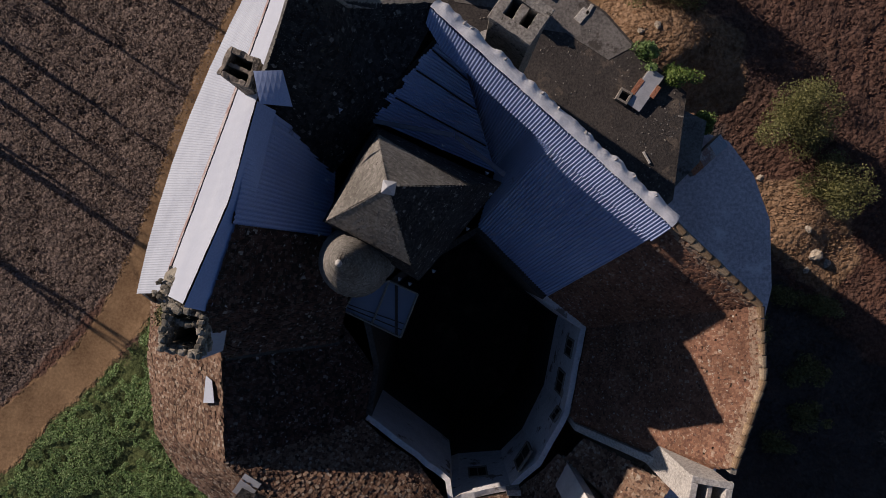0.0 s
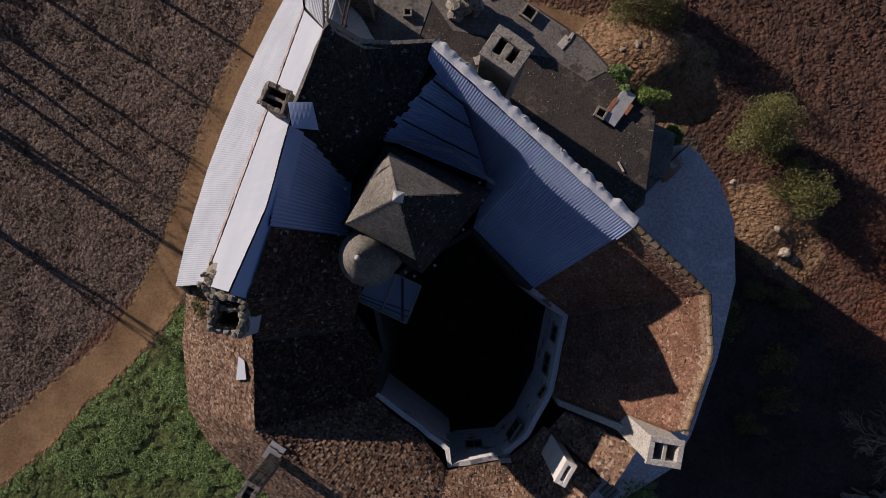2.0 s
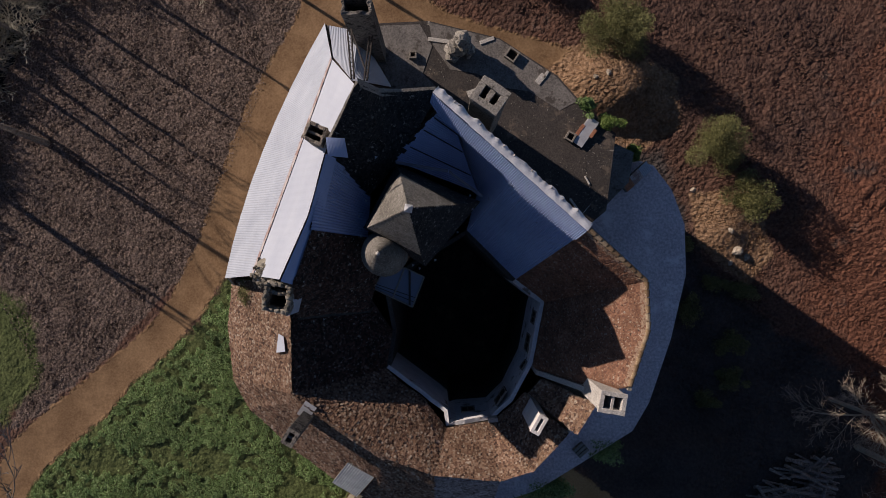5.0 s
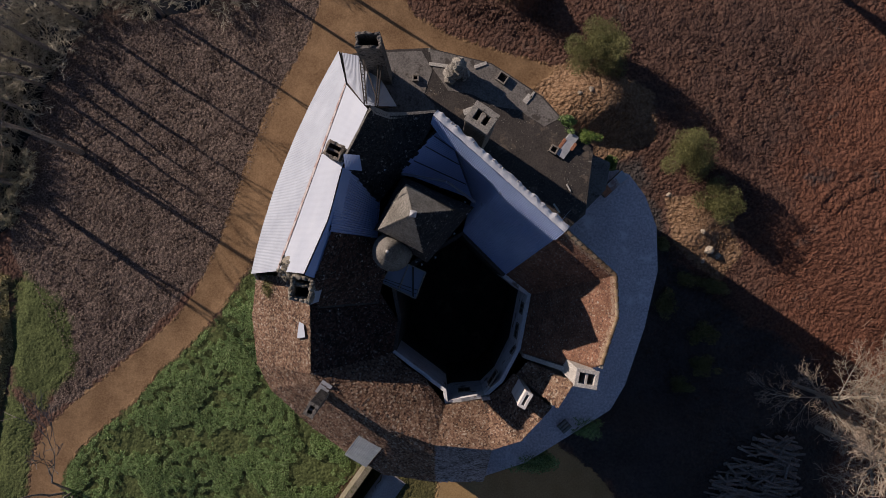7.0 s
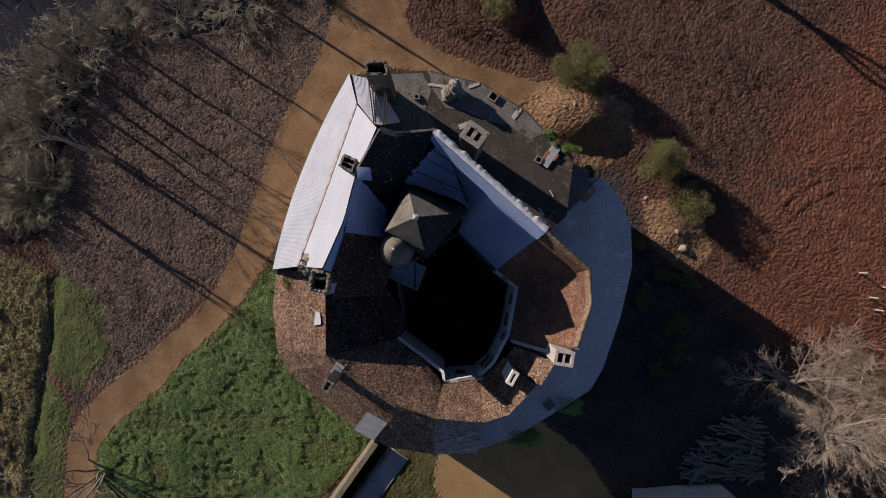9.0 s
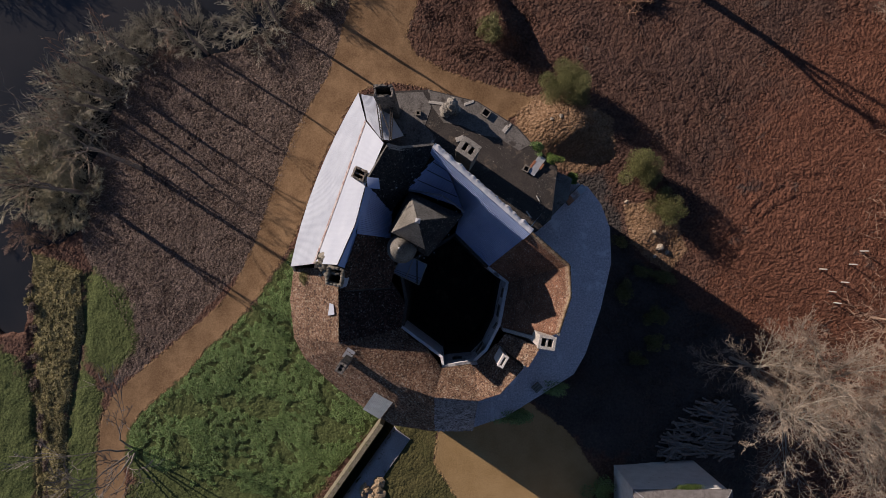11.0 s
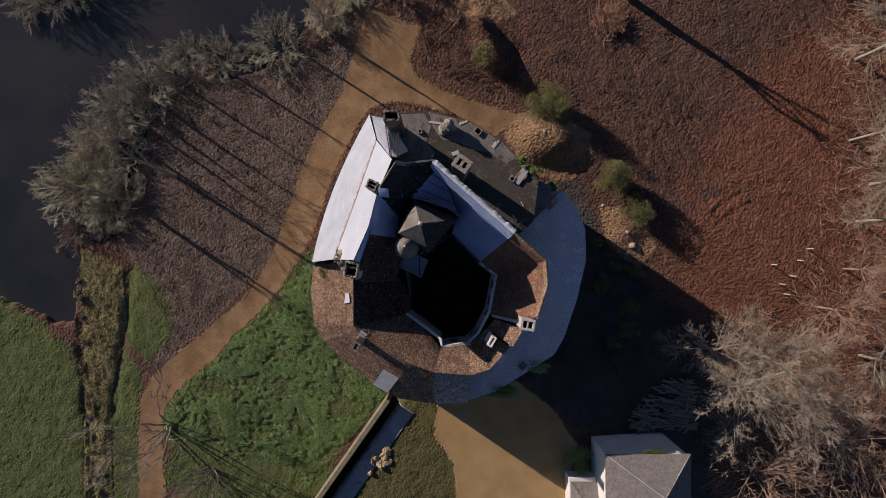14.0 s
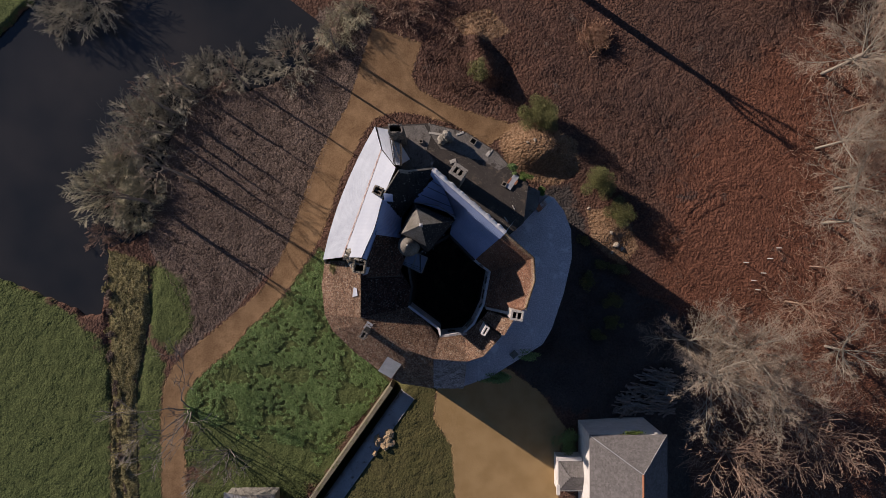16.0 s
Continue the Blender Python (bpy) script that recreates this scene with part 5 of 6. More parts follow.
tall_tree = fan_tree(107, "tall leafless tree with lopped forked limbs", M_LOG, M_LOG, height=19.5, stems=1, levels=4, fork=24, clear=0.38, tip=0.1, girth=0.027, bias=0.02)
place_trees(tall_tree, [(19.8, 42.6, 1.0, 40)], "")
snag = bare_tree(105, "tall bare trunk standing in leaf litter", height=15, stems=1, spread=0.0, twigs=1, first=5, wander=0.02, bark=M_LOG)
place_trees(snag, [(-40.2, 10.4, 1.2, 0)], "")
sw_tree = fan_tree(106, "dark leafless tree leaning over the path", M_LOG, M_LOG, height=11, stems=6, lean=0.62, levels=6, fork=24, clear=0.15, tip=0.03, girth=0.014)
place_trees(sw_tree, [(-41.6, -27.7, 1.2, 0), (-35.0, -34.5, 0.85, 140)], "trees by the path")


def thin_growth(name, poly, count, material, label, seed):
    """Thin upright saplings and dead stems among the trees, past counting."""
    rng = np.random.default_rng(seed)
    P = np.array(poly)
    X, Y = rng.uniform(P[:, 0].min(), P[:, 0].max(), count), rng.uniform(P[:, 1].min(), P[:, 1].max(), count)
    keep = signed(X, Y, poly) + rng.normal(0, 1.5, count) > 1
    X, Y = X[keep], Y[keep]
    Z = ground_height(X, Y)
    rows = []
    for x, y, z in zip(X, Y, Z):
        a, t, l = rng.uniform(0, 6.28), rng.uniform(0.3, 1.3), rng.uniform(0.6, 2.2)
        p = np.array([x, y, z])
        for k in range(2):
            d = np.array([math.cos(a) * math.sin(t), math.sin(a) * math.sin(t), math.cos(t)])
            rows.append((p, p + d * l, 0.03, 0.018))
            p, a, l = p + d * l * rng.uniform(0.4, 0.9), a + rng.normal(0, 0.7), l * 0.7
    return tagged(mesh_object(name, *tubes(rows, 3), material), label, "undergrowth", kind="stuff")


WOODS = [(57, 48), (58, 26), (55, 8), (54, -2), (46, -9), (41, -16), (42, -30), (44, -50), (84, -50), (84, 48)]
thin_growth("undergrowth", WOODS, 4000, M_TWIG_BROWN, "thin brown saplings and dead stems under the trees", 351)


def bush(label, centre, size, count, material, seed, leaf=0.16, name="bush"):
    """Leaves gathered in uneven lumps round a few stems."""
    rng = np.random.default_rng(seed)
    thing = empty(name, label, "bush")
    z = float(ground_height(np.array([centre[0]]), np.array([centre[1]]))[0]) if len(centre) == 2 else centre[2]
    thing.matrix_basis = pose(centre[0], centre[1], z)
    lumps = [(rng.normal(0, 0.36, 3) * np.array([1, 1, 0.6]) + np.array([0, 0, 0.6]), rng.uniform(0.3, 0.55)) for _ in range(16)]
    pts = []
    for c, r in lumps:
        d = rng.normal(size=(count // 16, 3))
        d /= np.linalg.norm(d, axis=1, keepdims=True)
        pts.append(c + d * r * rng.uniform(0.5, 1.05, (len(d), 1)))
    pts = np.concatenate(pts) * np.array(size)
    pts = pts[pts[:, 2] > 0.02]
    v, f = leaf_quads(pts, leaf, rng, 0.2)
    mesh_object("foliage", v, f, material, thing)
    stems = [(np.array([0, 0, -0.3]), c * np.array(size) * 0.9, 0.07, 0.02) for c, _ in lumps]
    mesh_object("stem", *tubes(stems, 4), M_BARK, thing)
    return thing


bush("round olive-green evergreen bush on bare earth", (15.9, 20.4), (3.0, 2.9, 5.0), 24000, M_BUSH, 201, 0.13)
bush("round olive-green evergreen bush on bare earth", (25.8, 9.4), (2.5, 2.5, 4.4), 20000, M_BUSH, 202, 0.13)
bush("low olive-green bush beside pale rocks", (29.2, 4.5), (2.0, 1.9, 2.8), 14000, M_BUSH, 203, 0.13)
bush("scrubby dark bush by the yard", (6.3, 27.0), (1.5, 1.8, 4.0), 4000, M_BUSH, 204)
rng = np.random.default_rng(221)
for k in range(20):
    y = -1.5 - k * 2.0 + rng.normal(0, 0.8)
    bush("brown dry shrub along the ditch", (-56.0 - (y + 1.0) * 0.0756 + rng.normal(0.4, 0.5), y), (rng.uniform(0.4, 1.0), rng.uniform(0.5, 1.5), rng.uniform(0.4, 1.0)), 800, M_DRY if k % 3 else M_REED, 222 + k, 0.17)
bush("green ivy on the flat roof's edge", (10.7, 10.1, 16.9), (0.85, 0.6, 0.9), 3000, M_NETTLE, 205, 0.12)
bush("bright green shrub on the flat roof's edge", (12.15, 9.0, 16.8), (0.8, 0.7, 1.2), 3000, M_FRESH, 212, 0.12)
bush("yellow-green shrub growing on the terrace corner", (15.0, 7.35, 12.9), (0.75, 0.75, 1.4), 3500, M_FRESH, 206, 0.14)
bush("olive weeds over the ruined wall", (-14.1, -3.4, 15.6), (0.8, 1.2, 2.2), 4500, M_BUSH, 213, 0.12)


def scatter(name, poly, count, size, material, label, category, height, seed, flat=0.4, keep=None):
    """Uncountable small leaves over a stretch of ground."""
    rng = np.random.default_rng(seed)
    P = np.array(poly)
    lo, hi = np.maximum(P.min(0), (-80, -50)), np.minimum(P.max(0), (90, 52))
    X, Y = rng.uniform(lo[0], hi[0], count * 3), rng.uniform(lo[1], hi[1], count * 3)
    d = signed(X, Y, poly)
    ok = d > 0
    X, Y, d = X[ok][:count], Y[ok][:count], d[ok][:count]
    lump = np.array([0.9 * noise.noise((x * 0.3, y * 0.3, seed)) + 0.6 * noise.noise((x * 1.3, y * 1.3, seed)) for x, y in zip(X, Y)])
    if keep is not None:
        sel = lump > keep
        X, Y, d, lump = X[sel], Y[sel], d[sel], lump[sel]
    z = ground_height(X, Y) + np.clip(d, 0.1, 1) * height * np.clip(0.55 + lump * 0.9, 0.02, 1.3) * rng.uniform(0.55, 1.0, len(X)) + 0.05
    v, f = leaf_quads(np.stack([X, Y, z], 1), size, rng, flat)
    return tagged(mesh_object(name, v, f, material), label, category, kind="stuff")


scatter("nettles", THICKET, 120000, 0.14, M_NETTLE, "thick green nettles and brambles beside the path", "plants", 0.45, 301, 0.6, -0.12)
scatter("leaf_litter", LITTER, 34000, 0.13, M_DRY, "dry brown fallen leaves covering the bank", "leaves", 0.05, 302, 0.75)
scatter("reeds", REEDS, 30000, 0.26, M_REED, "dry straw-coloured reeds along the ditch", "plants", 0.45, 303, 0.55, -0.7)


def clods(name, poly, count, size, material, label, seed, keep_out):
    """Small uneven lumps of earth with four sides each, too many to count."""
    rng = np.random.default_rng(seed)
    P = np.array(poly)
    lo, hi = P.min(0), P.max(0)
    X, Y = rng.uniform(lo[0], hi[0], count * 2), rng.uniform(lo[1], hi[1], count * 2)
    ok = signed(X, Y, poly) > 0
    for q in keep_out:
        ok &= signed(X, Y, q) < -0.15
    X, Y = X[ok][:count], Y[ok][:count]
    n = len(X)
    s = size * rng.lognormal(0, 0.3, (n, 1))
    Z = ground_height(X, Y)
    C = np.stack([X, Y, Z], 1)
    t = rng.uniform(0, 6.28, (n, 1)) + np.array([[0, 1.6, 3.1, 4.7]]) + rng.normal(0, 0.3, (n, 4))
    r = s * rng.uniform(0.6, 1.2, (n, 4))
    ring = np.stack([C[:, None, 0] + r * np.cos(t), C[:, None, 1] + r * np.sin(t), np.repeat(C[:, 2:3] - 0.12, 4, 1)], 2)
    top = np.stack([C[:, 0], C[:, 1], C[:, 2] + 0.04 + s[:, 0] * rng.uniform(0.2, 0.55, n)], 1)[:, None]
    verts = np.concatenate([ring, top], 1).reshape(-1, 3)
    faces = (np.arange(n)[:, None, None] * 5 + np.array([[0, 1, 4], [1, 2, 4], [2, 3, 4], [3, 0, 4]])).reshape(-1, 3)
    ob = mesh_object(name, verts.tolist(), faces.tolist(), material)
    paint_zones(ob, verts[:, 0], verts[:, 1])
    return tagged(ob, label, "earth", kind="stuff")


FIELD = [(-9, 44), (-1, 30), (13, 20), (22, 8), (26, -6), (40, -14), (80, -45), (88, -45), (88, 50), (-9, 50)]
clods("soil_clods", FIELD, 60000, 0.12, M_GROUND, "rough clods of reddish-brown earth", 311, (PATH, YARD, RIVER))
clods("litter_tufts", LITTER, 34000, 0.11, M_GROUND, "tufts of dry leaves and earth", 312, (PATH, RIVER))


clods("spoil_rubble", SPOIL, 1400, 0.09, M_GROUND, "broken pale clods and stones", 316, (YARD,))
clods("mound_rubble", MOUND, 1800, 0.09, M_GROUND, "broken stones and clods on the earth mound", 315, (YARD,))
RUBBLE = [(-3.0, 33.5), (2, 40), (9, 38), (13, 29), (11.5, 22.2), (6.0, 22.6), (-1.0, 26.5)]
clods("rubble_bank", RUBBLE, 4200, 0.17, M_GROUND, "bank of rubble, roots and clods", 313, (PATH, YARD))
clods("yard_edge_rubble", [(-13, 18), (-8.5, 22), (1, 20.6), (6.4, 18.1), (10.5, 16.4), (14.5, 11), (17, 9), (9, 12.5), (4.3, 15.6), (-8.3, 16.4)], 1500, 0.16, M_GROUND, "loose stones along the castle wall", 314, (PATH, YARD))


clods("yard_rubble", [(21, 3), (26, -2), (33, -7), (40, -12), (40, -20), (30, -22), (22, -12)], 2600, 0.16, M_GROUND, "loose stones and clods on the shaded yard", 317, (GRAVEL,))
for k, (x, y, a, b) in enumerate(((30.0, -4.2, 2.2, 1.2), (27.0, -3.6, 1.4, 1.0), (28.4, -9.6, 1.8, 1.3), (28.6, -13.0, 1.6, 1.2), (24.4, -6.6, 1.4, 1.6), (26.2, -15.2, 1.3, 1.0), (24.2, 0.6, 1.2, 1.5))):
    bush("low tangled bramble scrub in the shaded yard", (x, y), (a, b, 0.9), 2600, M_BUSH, 240 + k, 0.16, "bramble")


# ---- the house and yard ----
def house():
    h = empty("house", "stone house with a hipped grey slate roof", "house")
    ridge_z, eave = 15.3, 12.2
    x0, x1, y1, y0 = 22.15, 33.4, -28.2, -58.0
    bm = bmesh.new()
    box_bm(bm, (x0 + 0.2, y0, 0), (x1 - 0.2, y1 - 0.2, eave - 0.1))
    part("wall", bm, M_WHITEWASH, h, "whitewashed wall")
    r, e = (29.0, -32.9, ridge_z), (29.0, y0, ridge_z)
    for low, high in ((((x0, y0, eave), (x0, y1, eave)), (e, r)), (((x0, y1, eave), (x1, y1, eave)), (r, r)), (((x1, y1, eave), (x1, y0, eave)), (r, e))):
        s = Slope([(low[0], high[0]), (low[1], lerp(high[1], low[1], 0.002))])
        roof = deck(s, h, M_DECK, 0.2, -0.05, 8, 4, "roof", "grey slate roof slope")
        pieces(s, roof, M_HOUSE, M_HOUSE_ONE, "slate", 0.3, 0.22, 0.014, 0.003, 0.0, 0.003, 51, 60, 0.8, 0.05)
    for corner in ((x0, y1, eave), (x1, y1, eave)):
        bm = bmesh.new()
        bar(bm, (corner[0], corner[1], corner[2] + 0.08), (r[0], r[1], r[2] + 0.08), 0.06)
        part("hip_roll", bm, M_LEAD, h, "grey lead hip roll")
    tile = bpy.data.meshes.new("ridge_tile")
    bm = bmesh.new()
    bmesh.ops.create_cone(bm, cap_ends=True, segments=8, radius1=0.18, radius2=0.15, depth=0.46, matrix=Matrix.Rotation(math.pi / 2, 4, "X"))
    bm.to_mesh(tile)
    bm.free()
    tile.materials.append(M_RIDGE_ORANGE)
    for k in range(40):
        ob = new("ridge_tile", tile)
        ob.parent = h
        ob.matrix_basis = pose(29.0, -33.1 - k * 0.44, ridge_z + 0.06)
    return h


house()


def annex():
    a = empty("outbuilding", "low outbuilding with a slate roof and white wall caps", "outbuilding")
    bm = bmesh.new()
    box_bm(bm, (18.5, -38.6, 0), (22.4, -33.5, 6.4))
    part("wall", bm, M_WHITEWASH, a)
    ridge = ((20.2, -36.0, 7.5), (22.4, -36.0, 7.5))
    for low, high in ((((18.7, -33.8, 6.5), (22.4, -33.8, 6.5)), ridge), (((18.7, -38.3, 6.5), (18.7, -33.8, 6.5)), (ridge[0], lerp(ridge[0], (18.7, -33.8, 6.5), 0.002))), (((22.4, -38.3, 6.5), (18.7, -38.3, 6.5)), ridge[::-1])):
        s = Slope([(low[0], high[0]), (low[1], high[1])])
        roof = deck(s, a, M_DECK, 0.15, 0.05, 6, 3, "roof", "grey slate hipped roof")
        pieces(s, roof, M_HOUSE, M_HOUSE_ONE, "slate", 0.3, 0.22, 0.014, 0.003, 0.004, 0.003, 52, 30, 0.8, 0.12)
    for lo, hi in (((18.3, -33.8, 6.4), (22.2, -33.2, 6.75)), ((18.3, -39.1, 6.2), (18.8, -37.5, 6.75))):
        bm = bmesh.new()
        box_bm(bm, lo, hi, None, 0.03)
        part("wall_cap", bm, M_WHITEWASH, a, "whitewashed wall cap")


annex()

# boundary wall
garden_wall = empty("garden_wall", "long low stone garden wall with mossy coping", "wall")
ribbon("wall_body", [(-7.6, -22.4, 4.9), (-21.4, -41.8, 4.6), (-36.0, -62.0, 4.5)], garden_wall, M_MOSSY, 0.6, -1.5, "", 1.0, 0.1)

# wet concrete lane along the wall's foot
us, vs = np.linspace(0, 1, 50), np.linspace(0, 1, 8)
U, V = np.meshgrid(us, vs, indexing="ij")
LX, LY = -5.9 - 28.4 * U + V * 2.1, -23.4 - 39.6 * U - V * 1.5
LZ = ground_height(LX, LY) + 0.14
k = (np.arange(49)[:, None] * 8 + np.arange(7)[None]).ravel()
tagged(mesh_object("pavement", np.stack([LX, LY, LZ], -1).reshape(-1, 3).tolist(), np.stack([k, k + 8, k + 9, k + 1], 1).tolist(), M_LANE, None, "wet grey concrete lane below the garden wall", True), category="pavement", kind="structure")

# log pile
rng = np.random.default_rng(401)
logs = empty("log_pile", "heap of cut grey logs on dark ground", "log pile")
for k in range(280):
    x, y = rng.uniform(29.0, 37.6), rng.uniform(-28.0, -20.5)
    if (x - 29.0) / 8.6 + (-20.5 - y) / 7.5 < rng.uniform(0.5, 0.85):
        continue
    a = radians(-12 + rng.normal(0, 14) + (60 if rng.random() < 0.2 else 0))
    l, r = rng.uniform(0.6, 1.5), rng.uniform(0.09, 0.19)
    z = float(ground_height(np.array([x]), np.array([y]))[0]) + r + rng.uniform(0, 0.7)
    bm = bmesh.new()
    bmesh.ops.create_cone(bm, cap_ends=True, segments=9, radius1=r, radius2=r * rng.uniform(0.7, 1), depth=l * 2, matrix=pose(x, y, z, 0, 90 + rng.normal(0, 5), math.degrees(a)))
    part("log", bm, M_LOG, logs)


# ---- roof details ----
def sheet(name, low, high, material, label, parent=None, thick=0.05):
    """A loose sheet or flashing lying on a roof: low and high are its two long edges."""
    return deck(Slope([(low[0], high[0]), (low[1], high[1])]), castle if parent is None else parent, material, thick, 0.09, 6, 3, name, label)


# glazed canopy over the courtyard stair
canopy = empty("glazed_canopy", "", "")
canopy.parent = castle
tagged(canopy, "glazed steel canopy beside the stair turret")
CN, CR, CL, CB = (-3.98, -1.86, 21.3), (-1.15, -2.06, 21.3), (-4.6, -2.86, 20.9), (-1.96, -4.11, 20.9)
CM1, CM2 = (-3.27, -3.43, 20.9), (-2.46, -1.45, 21.35)
for a, b, c, d in ((CL, CM1, CM2, CN), (CM1, CB, CR, CM2)):
    bm = bmesh.new()
    vs = [bm.verts.new(p) for p in (a, b, c, d)]
    ws = [bm.verts.new((p[0], p[1], p[2] - 0.012)) for p in (a, b, c, d)]
    bm.faces.new(vs)
    bm.faces.new(ws[::-1])
    for k in range(4):
        bm.faces.new((vs[k], ws[k], ws[(k + 1) % 4], vs[(k + 1) % 4]))
    part("pane", bm, M_GLASS, canopy, "bluish glass pane with reflection painted in its colour")
for p, q in ((CL, CB), (CB, CR), (CL, CN), (CM1, CM2), (CN, CM2), (CM2, CR)):
    bm = bmesh.new()
    bar(bm, (p[0], p[1], p[2] + 0.04), (q[0], q[1], q[2] + 0.04), 0.05)
    part("frame_bar", bm, M_TIMBER, canopy)
for k in (0.16, 0.3):
    bm = bmesh.new()
    bar(bm, lerp(CL, CN, k), lerp(CB, CR, k), 0.025)
    part("frame_bar", bm, M_IRON, canopy)
# Dark bar added where a shadow crosses the right pane.
bm = bmesh.new()
bar(bm, lerp(CM1, CB, 0.85), lerp(CM2, CR, 0.25), 0.07)
part("brace", bm, M_IRON, canopy, "dark bar standing for a shadow across the glass")
for p in (CL, CB, CM1):
    bm = bmesh.new()
    bar(bm, p, (p[0], p[1], 8.0), 0.06)
    part("post", bm, M_IRON, canopy)

# roof hooks
for x, y, z in ((-3.7, 5.0, 27.4), (-5.0, 5.6, 27.6), (-4.4, 2.6, 26.2), (-4.85, 1.7, 26.1), (-4.75, 0.55, 25.8), (0.0, 4.0, 25.6), (1.75, 3.0, 25.1), (1.9, 2.2, 24.9), (1.0, 0.8, 24.9), (-0.35, -0.9, 24.95), (-1.3, -1.4, 25.0), (-1.7, -1.2, 25.2)):
    bm = bmesh.new()
    bmesh.ops.create_cone(bm, cap_ends=True, segments=3, radius1=0.11, radius2=0.02, depth=0.12, matrix=pose(x, y, z + 0.12, 30, 0, 40))
    part("roof_hook", bm, M_WHITE, castle)

# flashings and loose sheets
sheet("flashing", ((-2.75, 5.0, 25.8), (0.4, 4.5, 25.6)), ((-2.7, 4.8, 25.9), (0.4, 4.3, 25.7)), M_DULL, "dull lead flashing")
sheet("flashing", ((0.4, 4.5, 25.5), (2.5, 3.1, 24.6)), ((0.4, 4.3, 25.6), (2.4, 2.9, 24.7)), M_DULL, "dull lead flashing")
sheet("loose_sheet", ((-6.1, 4.9, 29.2), (-5.0, 4.8, 29.3)), ((-6.05, 5.75, 30.0), (-4.95, 5.6, 30.7)), M_BLUE, "bluish sheet patch beside the chimney")
sheet("loose_sheet", ((-8.55, -3.9, 25.9), (-7.9, -2.2, 26.9)), ((-9.1, -4.1, 26.6), (-8.75, -2.2, 27.7)), M_SHEET, "pale flashing beside the ruined chimney")
sheet("loose_sheet", ((-11.1, -7.2, 20.75), (-10.9, -5.9, 20.95)), ((-10.3, -7.0, 21.55), (-10.4, -6.0, 21.55)), M_WHITE, "white sheet patch on the tiles")
sheet("loose_sheet", ((-9.75, -11.25, 20.9), (-9.05, -11.75, 20.7)), ((-9.1, -10.35, 21.05), (-8.35, -10.85, 21.0)), M_LEAD, "pale sheet beside the low chimney")
annex_roof = Slope([((-8.34, -18.0, 14.75), (-6.73, -15.51, 17.6)), ((-6.47, -19.08, 14.75), (-4.82, -16.56, 17.6))])
corrugated(annex_roof, castle, M_LEAD, "annex_sheet", "pale corrugated sheet over a roof opening", 0.18, 0.04, 4, 0, (0.0, 1.0), 0.25)
deck(annex_roof, castle, M_TIMBER, 0.5, 0.18, 6, 3, "annex_box", "timber box under the sheet")

# ridge tiles along the east rim
RIM = [E_A, lerp(E_A, E_B, 0.5), E_B, E_C, E_D]
rim_len = [math.dist(a, b) for a, b in zip(RIM, RIM[1:])]
rim = empty("ridge_row", "", "")
rim.parent = castle
tagged(rim, "row of clay ridge tiles bedded in pale mortar")
tile_bm = bmesh.new()
bmesh.ops.create_cone(tile_bm, cap_ends=True, segments=10, radius1=0.165, radius2=0.125, depth=0.42, matrix=Matrix.Rotation(math.pi / 2, 4, "Y"))
ridge_tile = bpy.data.meshes.new("ridge_tile")
tile_bm.to_mesh(ridge_tile)
tile_bm.free()
ridge_tile.materials.append(M_RIDGE)
rng = np.random.default_rng(71)
for (a, b), n in zip(zip(RIM, RIM[1:]), rim_len):
    count = int(n / 0.42)
    for k in range(count):
        p = lerp(a, b, (k + 0.5) / count)
        ob = new("ridge_tile", ridge_tile)
        ob.parent = rim
        ob.matrix_basis = pose(p[0] + 0.1, p[1], p[2] + 0.03, 0, 0, math.degrees(math.atan2(b[1] - a[1], b[0] - a[0])) + rng.normal(0, 4))
mortar = Slope([(lerp(a, c, 0.035), lerp(a, c, -0.01)) for a, c in zip(RIM, (TIP, lerp(TIP, COURT_E, 0.5), COURT_E, lerp(COURT_E, COURT_E2, 0.5), COURT_E2))])
pieces(mortar, rim, M_MORTAR, M_MORTAR, "bedding_stone", 0.11, 0.085, 0.04, 0.015, 0.2, 0.5, 72, 150, 0.0, -0.01)
# mortared ridge along the north-east sheets
ne_cap = Slope([((8.0, 0.42, 26.15), E_A), ((5.98, 2.24, 26.35), (6.43, 2.66, 27.15)), ((3.55, 4.38, 26.5), (4.0, 4.8, 27.35)), ((0.1, 7.4, 26.75), (0.5, 7.85, 27.6)), ((-0.6, 8.25, 27.3), NW_C)])
corrugated(ne_cap, castle, M_BLUE, "ridge_sheet", "corrugated sheets along the ridge", 0.13, 0.05, 2, 0, (0.0, 1.0), 0.16)
ne_edge = Slope([(E_A, (8.72, 1.17, 26.85)), ((4.0, 4.8, 27.35), (4.28, 5.08, 27.15)), (NW_C, (-0.2, 9.0, 27.5))])
verts, faces, count = [], [], 130
for k in range(count + 1):
    lo, hi = ne_edge.ends(k / count)
    wide = 1.0 + 0.4 * noise.noise((k * 0.13, 2.0, 0)) + 0.2 * noise.noise((k * 0.33, 7.0, 0))
    out, rise = hi - lo, 0.12 + 0.06 * noise.noise((k * 0.15, 5.0, 0))
    verts += [lo - out * 0.25 * wide + (0, 0, 0.16), lo + out * 0.4 + (0, 0, 0.1 + rise), lo + out * 1.3 * wide + (0, 0, rise - 0.1), lo + out * 1.35 * wide - (0, 0, 0.5)]
    if k:
        faces += [(k * 4 - 4 + c, k * 4 + c, k * 4 + c + 1, k * 4 - 3 + c) for c in range(3)]
mesh_object("ridge_mortar", verts, faces, M_LIME, castle, "uneven white lime-mortar capping along the sheets", True)
